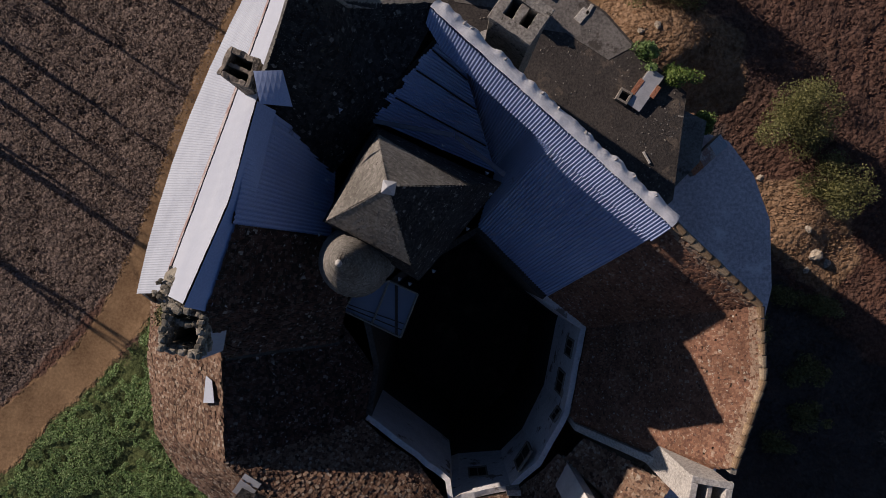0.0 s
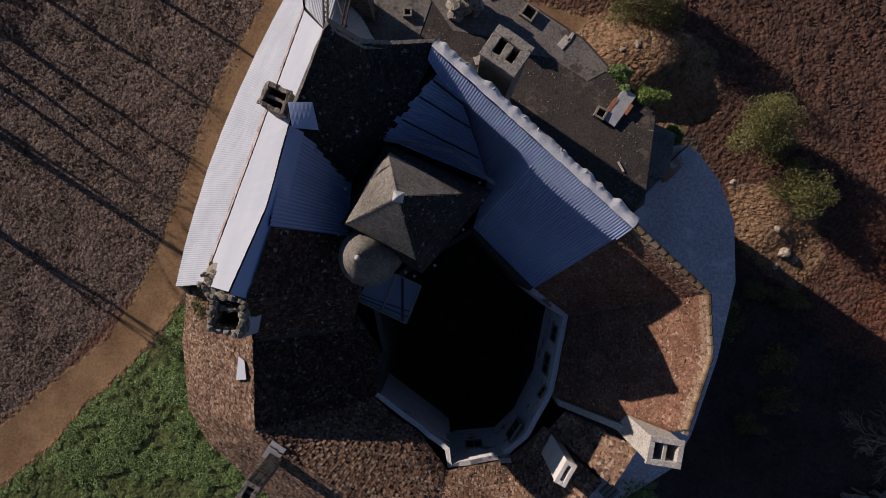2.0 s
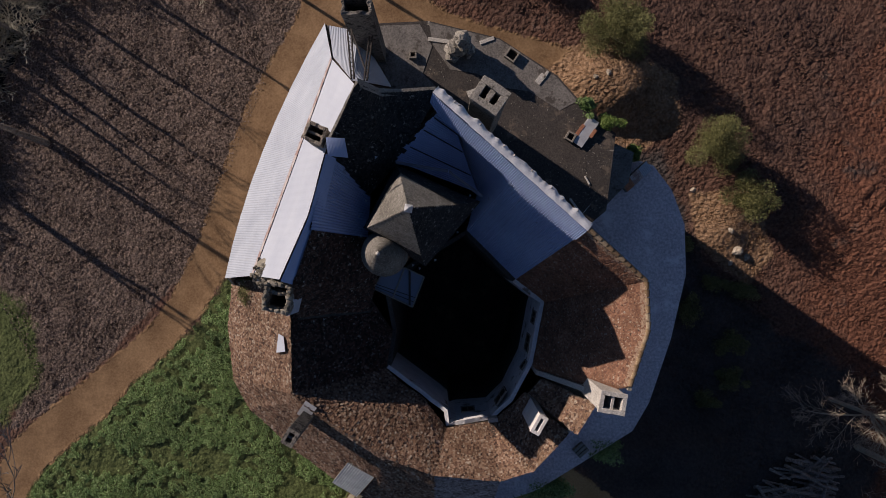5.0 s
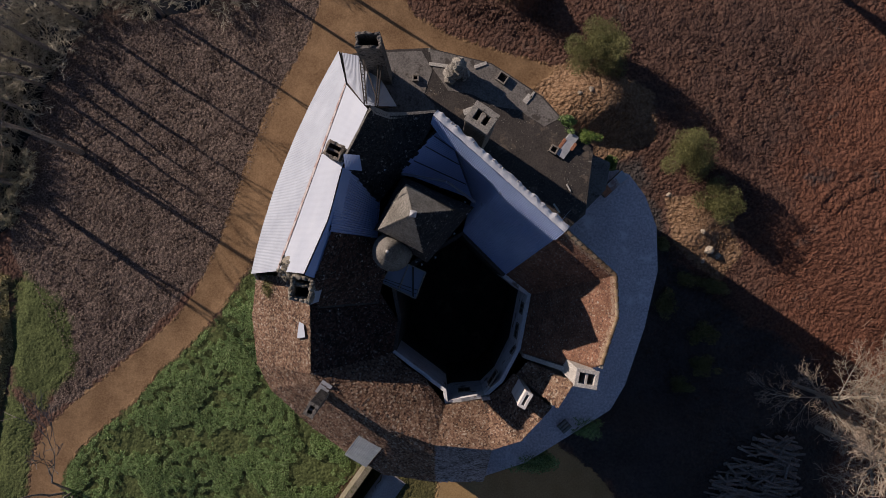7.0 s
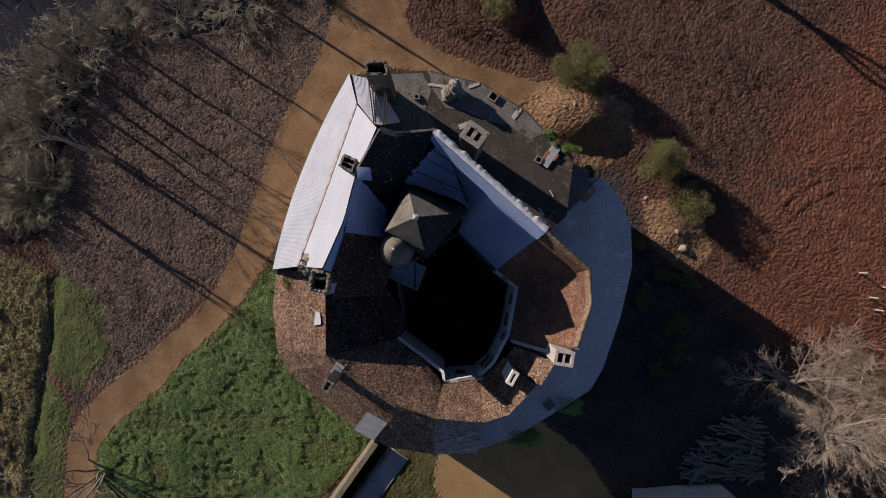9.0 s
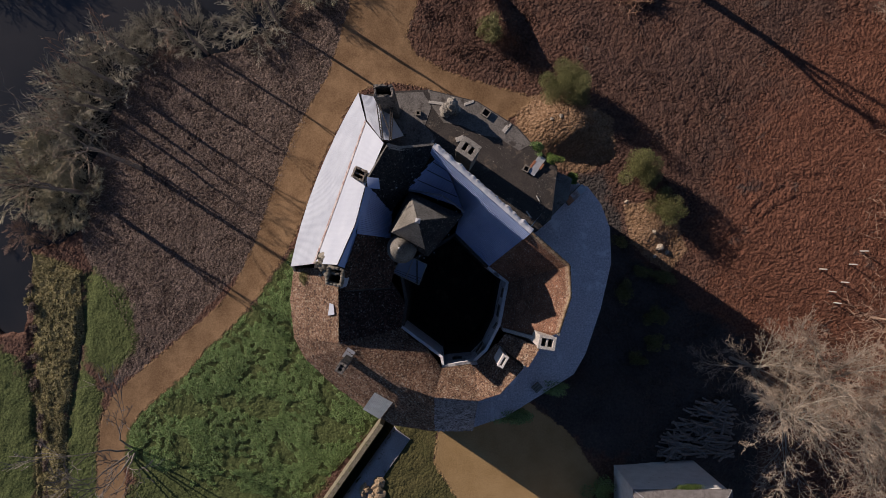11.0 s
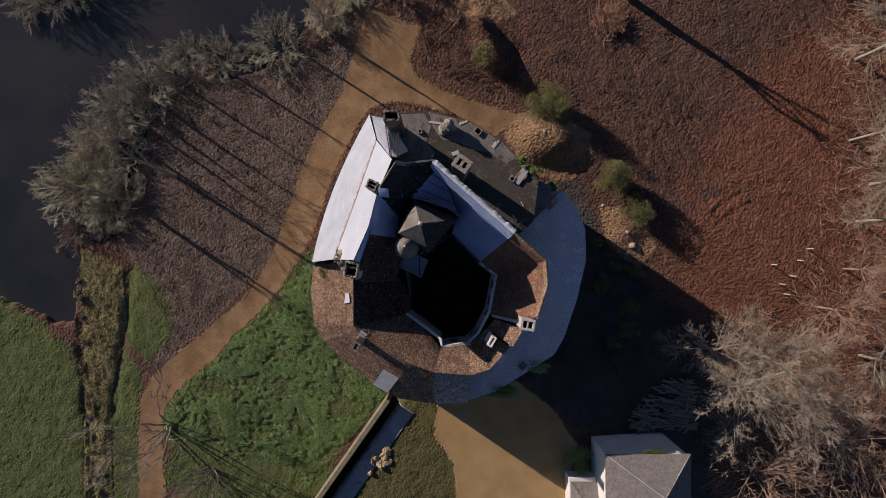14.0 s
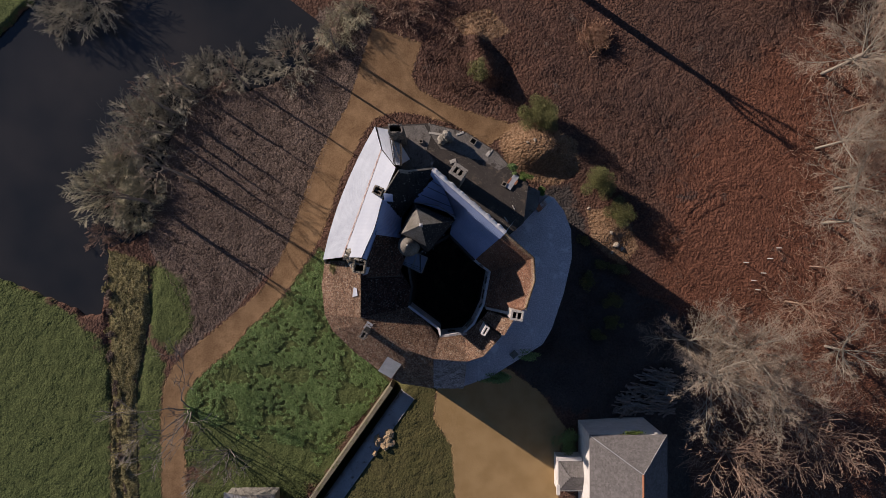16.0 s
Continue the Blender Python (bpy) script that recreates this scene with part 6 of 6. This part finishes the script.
for k in range(9):
    p = lerp(E_A, NW_C, (k + rng.random() * 0.9) / 9)
    bm = bmesh.new()
    bmesh.ops.create_icosphere(bm, subdivisions=1, radius=0.09, matrix=pose(p[0] + 0.25, p[1] + 0.3, p[2] - 0.1, rng.random() * 90, 0, rng.random() * 90) @ Matrix.Diagonal((1.5, 1, 0.5, 1)))
    part("mortar_lump", bm, M_RENDER, castle)
# gable wall between the tile roofs, leading to the pale chimney
ribbon("gable_wall", [(6.75, -8.85, 18.2), (9.5, -9.1, 23.2), (9.9, -9.2, 24.6)], castle, M_RENDER, 0.35, 14.0, "pale rendered gable wall", -1.0, 0.03)
ribbon("step_wall", [(-4.95, -4.38, 20.0), (-8.75, -4.33, 24.8)], castle, M_SHADE_STONE, 0.2, 17.0, "dark stepped gable wall", 1.0, 0.05)
ribbon("step_wall", [(3.4, -12.9, 17.25), (4.1, -12.8, 17.45)], castle, M_RENDER, 0.3, 15.5, "pale parapet end")

# courtyard windows
def window(p, q, f, z, w, h):
    """A framed window on the courtyard wall that runs from p to q."""
    x, y, _ = lerp(p, q, f)
    side = Vector((q[1] - p[1], p[0] - q[0])).normalized()
    side *= 0.31 if side.dot(Vector((2.0 - x, -5.0 - y))) > 0 else -0.31
    x, y = x + side.x, y + side.y
    m = pose(x, y, z, 0, 0, math.degrees(math.atan2(q[1] - p[1], q[0] - p[0])))
    holder = empty("window", "", "")
    holder.parent = castle
    # Flush black pane stands in for the shade of a recess.
    bm = bmesh.new()
    box_bm(bm, (-w / 2, -0.03, -h / 2), (w / 2, 0.03, h / 2), m)
    part("pane", bm, M_SOOT_SHADE, holder, "window pane coloured black for its shaded recess")
    for lo, hi in (((-w / 2 - 0.1, -0.07, h / 2), (w / 2 + 0.1, 0.07, h / 2 + 0.12)), ((-w / 2 - 0.1, -0.09, -h / 2 - 0.12), (w / 2 + 0.1, 0.09, -h / 2)), ((-w / 2 - 0.1, -0.07, -h / 2), (-w / 2, 0.07, h / 2)), ((w / 2, -0.07, -h / 2), (w / 2 + 0.1, 0.07, h / 2)), ((-0.03, -0.05, -h / 2), (0.03, 0.05, h / 2))):
        bm = bmesh.new()
        box_bm(bm, lo, hi, m)
        part("window_frame", bm, M_TIMBER, holder)


window(COURT_E, COURT_E2, 0.3, 15.9, 0.8, 1.4)
window(COURT_E, COURT_E2, 0.74, 15.3, 1.1, 1.5)
window(COURT_E2, COURT_SE, 0.1, 16.5, 0.55, 0.8)
window(COURT_E2, COURT_SE, 0.68, 15.8, 1.15, 1.4)
window(COURT_S, COURT_SE, 0.5, 14.4, 0.9, 1.3)

# props between the tall chimney and the wall
props = empty("prop_ladder", "", "")
props.parent = castle
tagged(props, "thin dark lattice poles propping the tall chimney")
for a, b in (((-5.8, 13.3, 24.5), (-4.95, 9.2, 28.6)), ((-5.55, 13.3, 24.5), (-4.8, 9.2, 28.6)), ((-4.45, 12.9, 24.5), (-4.2, 9.0, 28.9)), ((-4.25, 12.9, 24.5), (-4.05, 9.0, 28.9)), ((-5.5, 13.2, 25.0), (-4.1, 9.4, 28.0))):
    bm = bmesh.new()
    bar(bm, a, b, 0.05)
    part("pole", bm, M_IRON, props)
for k in range(12):
    for a, b, c, d in (((-5.8, 13.3, 24.5), (-4.95, 9.2, 28.6), (-5.55, 13.3, 24.5), (-4.8, 9.2, 28.6)), ((-4.45, 12.9, 24.5), (-4.2, 9.0, 28.9), (-4.25, 12.9, 24.5), (-4.05, 9.0, 28.9))):
        bm = bmesh.new()
        bar(bm, lerp(a, b, k / 12), lerp(c, d, (k + 0.5) / 12), 0.025, 4)
        part("rung", bm, M_IRON, props)
# white sheet hip round the tall chimney
hip = Slope([((-8.0, 15.6, 18.7), (-6.85, 11.9, 23.5)), ((-5.9, 15.2, 18.6), (-5.1, 9.4, 27.3)), ((-3.6, 11.3, 18.4), (-4.4, 9.3, 27.3))])
roof = corrugated(hip, castle, M_WHITE, "sheet_roof", "pale corrugated hip end", 0.18, 0.02, 6)
deck(hip, roof, M_DECK, 0.2)


# ---- things on the flat roof ----
def stone(name, label, centre, size, seed, material, parent=None, category="stone"):
    bm = bmesh.new()
    bmesh.ops.create_icosphere(bm, subdivisions=3, radius=1.0)
    for v in bm.verts:
        n = noise.noise_vector(v.co * 1.3 + Vector((seed, 0, 0))) * 0.45 + noise.noise_vector(v.co * 4.0 + Vector((0, seed, 0))) * 0.12
        v.co += n
    bmesh.ops.transform(bm, matrix=pose(*centre, 0, 0, seed * 37 % 180) @ Matrix.Diagonal((*size, 1)), verts=bm.verts)
    me = bpy.data.meshes.new(name)
    bm.to_mesh(me)
    bm.free()
    me.materials.append(material)
    ob = new(name, me)
    if parent is not None:
        ob.parent = parent
        return ob
    return tagged(ob, label, category)


stub = empty("ruined_turret", "", "")
stub.parent = castle
tagged(stub, "ruined stone turret stump with a pale sunlit face")
for k, (dx, dy, dz, s) in enumerate(((0, 0, 0.8, 1.0), (0.35, 0.25, 1.5, 0.75), (0.15, 0.1, 2.2, 0.5), (0.8, -0.1, 0.5, 0.6), (-0.4, -0.5, 0.4, 0.55))):
    stone("stone_block", "", (1.15 + dx, 14.3 + dy, 17.2 + dz), (0.75 * s, 0.95 * s, 0.9 * s), 3 + k * 2.3, M_CHIMNEY, stub)
for x, y, l, w, a in ((-0.2, 15.0, 1.6, 0.3, -8), (3.3, 15.0, 1.1, 0.28, 20), (7.2, 12.2, 0.8, 0.45, 50), (7.6, 12.5, 0.6, 0.2, 60), (2.3, 11.2, 0.9, 0.5, 20), (-0.6, 10.9, 0.35, 0.25, 45), (-0.8, 10.2, 0.7, 0.25, 10), (9.6, 3.1, 0.9, 0.16, -55), (10.6, 4.8, 0.7, 0.12, -60)):
    bm = bmesh.new()
    box_bm(bm, (-l / 2, -w / 2, 0), (l / 2, w / 2, 0.1), pose(x, y, 17.3, 0, 0, a), 0.02)
    ob = part("loose_board", bm, M_RENDER, None)
    tagged(ob, "pale weathered board lying on the flat roof", "board", "boards on the flat roof")


def hatch(x, y, w, a):
    h = empty("roof_hatch", "small open timber roof hatch with a dark inside", "hatch", "hatches on the flat roof")
    m = pose(x, y, 17.3, 0, 0, a)
    for sx, sy, lx, ly in ((0, w / 2, w + 0.12, 0.12), (0, -w / 2, w + 0.12, 0.12), (w / 2, 0, 0.12, w - 0.12), (-w / 2, 0, 0.12, w - 0.12)):
        bm = bmesh.new()
        box_bm(bm, (sx - lx / 2, sy - ly / 2, 0), (sx + lx / 2, sy + ly / 2, 0.35), m, 0.01)
        part("frame_board", bm, M_TIMBER, h)
    # Black plate in the frame stands in for the dark inside.
    bm = bmesh.new()
    box_bm(bm, (-w / 2 + 0.06, -w / 2 + 0.06, 0.0), (w / 2 - 0.06, w / 2 - 0.06, 0.03), m)
    part("opening", bm, M_SOOT_SHADE, h)


hatch(-2.1, 13.9, 0.42, 0)
hatch(5.1, 13.9, 0.75, -35)
hatch(9.35, 7.95, 0.55, -30)
cover = empty("skylight_cover", "grey sheet skylight cover with rusty panels", "roof cover")
for n, (dx, dy, l, w, mt) in enumerate(((0, 0.55, 1.1, 0.85, M_LEAD), (0.05, -0.55, 1.1, 0.75, M_LEAD), (-0.42, -0.1, 0.9, 0.26, M_RUST), (0.5, 0.2, 0.7, 0.25, M_RUST))):
    bm = bmesh.new()
    box_bm(bm, (dx - w / 2, dy - l / 2, 0.2 + n * 0.015), (dx + w / 2, dy + l / 2, 0.26 + n * 0.015), pose(10.45, 8.3, 17.3, 3, 0, -35), 0.01)
    part("cover_sheet", bm, mt, cover)
bm = bmesh.new()
box_bm(bm, (-0.45, -1.0, 0), (0.45, 1.0, 0.2), pose(10.45, 8.3, 17.3, 0, 0, -35))
part("upstand", bm, M_TIMBER, cover)
rng = np.random.default_rng(81)
debris = []
for _ in range(3500):
    x, y = rng.uniform(-5, 14), rng.uniform(1, 16.4)
    if signed(np.array([x]), np.array([y]), [*BLACK_OUT, (8.7, 1.2), (-0.3, 9.0), (-4.6, 9.3)])[0] > 0.2:
        clump = noise.noise((x * 0.5, y * 0.5, 4.0))
        if rng.random() < 0.45 + clump * 1.2:
            debris.append((x, y, 17.31 + rng.uniform(0, 0.03)))
v, f = leaf_quads(debris, 0.09, rng, 0.7)
tagged(mesh_object("roof_rubble", v, f, M_CHIMNEY), "scattered stone chips and dead leaves on bitumen", "rubble", kind="stuff")
# rusty sheets at the step to the terrace
STEP_LOW, STEP_HIGH = ((14.75, 4.35, 13.0), (16.75, 6.15, 13.0)), ((14.2, 4.95, 13.5), (16.1, 6.75, 13.5))
for f, g, mt, lb in ((0.0, 0.3, M_RUST, "rusty corrugated sheet"), (0.3, 0.66, M_CLAYSTRIP, "pale rusty corrugated sheet"), (0.66, 1.0, M_SHEET, "pale corrugated sheet")):
    corrugated(Slope([(lerp(*STEP_LOW, f), lerp(*STEP_HIGH, f)), (lerp(*STEP_LOW, g), lerp(*STEP_HIGH, g))]), castle, mt, "step_sheet", lb, 0.13, 0.05, 3)
deck(Slope([(STEP_LOW[0], STEP_HIGH[0]), (STEP_LOW[1], STEP_HIGH[1])]), castle, M_TIMBER, 0.6, -0.02, 4, 2, "step_box", "timber box under the rusty sheets")
sheet("step_flashing", ((12.2, 4.0, 16.6), (9.6, 0.6, 17.0)), ((11.8, 4.3, 17.2), (9.2, 1.2, 17.3)), M_LEAD, "bluish flashing at the step")
for k in range(3):
    bm = bmesh.new()
    box_bm(bm, (-0.5, -0.12 + k * 0.3, 0), (0.5, 0.12 + k * 0.3, 0.5), pose(11.3, -16.5, 12.5, 0, 0, 42), 0.02)
    tagged(part("timber_vent", bm, M_TIMBER, None), "grey timber vent box on the terrace", "vent", "vents on the terrace")

# torn corner by the ruined chimney
for k, (x, y, z, a, b) in enumerate(((-11.0, -2.0, 24.6, 40, -30),)):
    sheet("torn_sheet", ((x - 0.3, y - 0.12, z), (x + 0.25, y - 0.25, z + 0.2)), ((x - 0.2, y + 0.15, z + 0.3), (x + 0.25, y + 0.1, z + 0.45)), M_SHEET, "torn pale sheet", None, 0.02)
# Black sheet laid on the roof to show the torn gap's darkness.
sheet("torn_opening", ((-11.95, -2.3, 23.35), (-11.5, -0.75, 23.5)), ((-11.45, -2.3, 24.1), (-11.3, -0.75, 23.75)), M_SOOT_SHADE, "black sheet painting the shade in the torn roof gap", None, 0.02)
for k in range(34):
    a, b = rng.random(), rng.random()
    p = lerp(lerp((-11.45, -2.35, 24.2), (-11.2, -1.0, 24.0), a), lerp((-10.9, -2.4, 25.1), (-10.95, -1.1, 24.5), a), b)
    rough_stone(castle, p[0], p[1], p[2] + 0.08, rng.uniform(0.12, 0.26), rng.uniform(0.1, 0.2), 0.14, rng.uniform(0, 180), "rubble_stone")
stone("rubble_core", "", (-10.75, -1.75, 24.4), (0.75, 0.85, 0.75), 4.2, M_RUIN, castle)
for k in range(70):
    rough_stone(castle, -10.7 + rng.normal(0, 0.32), -1.75 + rng.normal(0, 0.4), 25.05 + rng.normal(0, 0.1), rng.uniform(0.12, 0.3), rng.uniform(0.1, 0.22), 0.16, rng.uniform(0, 180), "rubble_stone")
for k in range(14):
    t = rng.random()
    stone("wall_stone", "", (-11.9 + t * 1.9 + rng.normal(0, 0.1), -2.6 + rng.normal(0, 0.25), 19.0 + t * 4.5), (0.5, 0.42, 0.45), 5 + k * 1.7, M_STONE, castle)


# ---- loose things on the ground ----
def ground_z(x, y):
    return float(ground_height(np.array([x]), np.array([y]))[0])


for k, (x, y, r) in enumerate(((29.3, -0.4, 0.55), (30.4, -1.0, 0.35), (28.4, 1.6, 0.3), (24.9, 5.7, 0.3), (15.5, 16.3, 0.3), (14.4, 16.0, 0.25), (28.7, -1.6, 0.3))):
    stone("rock", "pale limestone rock lying on bare earth", (x, y, ground_z(x, y) + r * 0.2), (r, r * 0.75, r * 0.55), k * 1.9, M_ROCK, None, "rock")["group"] = "rocks on the ground"

brush = empty("brush_pile", "heap of cut branches on bare earth", "brush pile")
rng = np.random.default_rng(91)
sticks = []
for _ in range(520):
    a, e, l = rng.uniform(0, 6.28), rng.uniform(0.1, 0.9), rng.uniform(0.8, 2.2)
    c = np.array([25.3, 33.0, ground_z(25.3, 33.0)]) + rng.normal(0, 1.0, 3) * np.array([1, 1, 0]) + np.array([0, 0, rng.uniform(0, 0.8)])
    d = np.array([math.cos(a) * math.cos(e), math.sin(a) * math.cos(e), math.sin(e)])
    sticks.append((c, c + d * l, 0.05, 0.02))
tagged(mesh_object("brushwood", *tubes(sticks, 4), M_BRUSH, brush), kind="stuff")
for k in range(3):
    stone("earth_clod", "", (25.3 + rng.normal(0, 0.7), 33 + rng.normal(0, 0.7), ground_z(25.3, 33) + 0.2), (0.6, 0.55, 0.5), k * 2.1, M_STRAW, brush)

heap = empty("clay_heap", "heap of pale clay and straw lumps on grass", "heap")
for k in range(16):
    t = k / 16
    x, y = -9.4 + 1.6 * t + rng.normal(0, 0.5), -33.0 + 2.6 * t + rng.normal(0, 0.5)
    stone("clay_lump", "", (x, y, ground_z(x, y) + 0.15), (rng.uniform(0.3, 0.8), rng.uniform(0.3, 0.7), rng.uniform(0.25, 0.5)), k * 1.3, M_STRAW, heap)

for x, y in ((49.3, -3.3), (51.4, -7.7), (53.2, -2.7), (52.1, -5.0), (50.6, -6.2), (54.6, -1.0)):
    bm = bmesh.new()
    bmesh.ops.create_cone(bm, cap_ends=True, segments=7, radius1=0.09, radius2=0.08, depth=1.8, matrix=pose(x, y, ground_z(x, y) + 0.7))
    tagged(part("fence_post", bm, M_RENDER, None), "short pale fence post in red earth", "post", "fence posts")

hut = empty("shed", "small shed with a pale stone-slab roof", "shed")
bm = bmesh.new()
box_bm(bm, (-34.5, -46.0, -1), (-26.5, -40.5, 2.4))
part("wall", bm, M_STONE, hut)
sheet("roof", ((-34.9, -46.0, 2.6), (-26.0, -47.5, 2.6)), ((-34.5, -39.8, 3.0), (-26.3, -41.5, 3.0)), M_RENDER, "pale slab roof", hut)

bush("dark ivy climbing the terrace wall", (8.6, -19.8, 8.2), (2.8, 0.7, 4.4), 7000, M_NETTLE, 207, 0.16, "ivy")
bush("dark ivy climbing the terrace wall", (13.2, -16.5, 7.8), (2.0, 0.8, 4.6), 5000, M_NETTLE, 208, 0.16, "ivy")
bush("dark shrub beside the house", (20.6, -31.0), (1.8, 2.0, 2.6), 4000, M_NETTLE, 209, 0.16)
bush("green plant on the house roof's edge", (29.0, -28.2, 11.4), (2.2, 0.45, 0.8), 2500, M_FRESH, 210, 0.12)
bush("yellow-green weeds at the wall's foot", (-17.2, -4.6, -0.4), (1.6, 2.2, 1.5), 4000, M_FRESH, 211, 0.14)

# pieces of the roofs
lay_single_pieces()
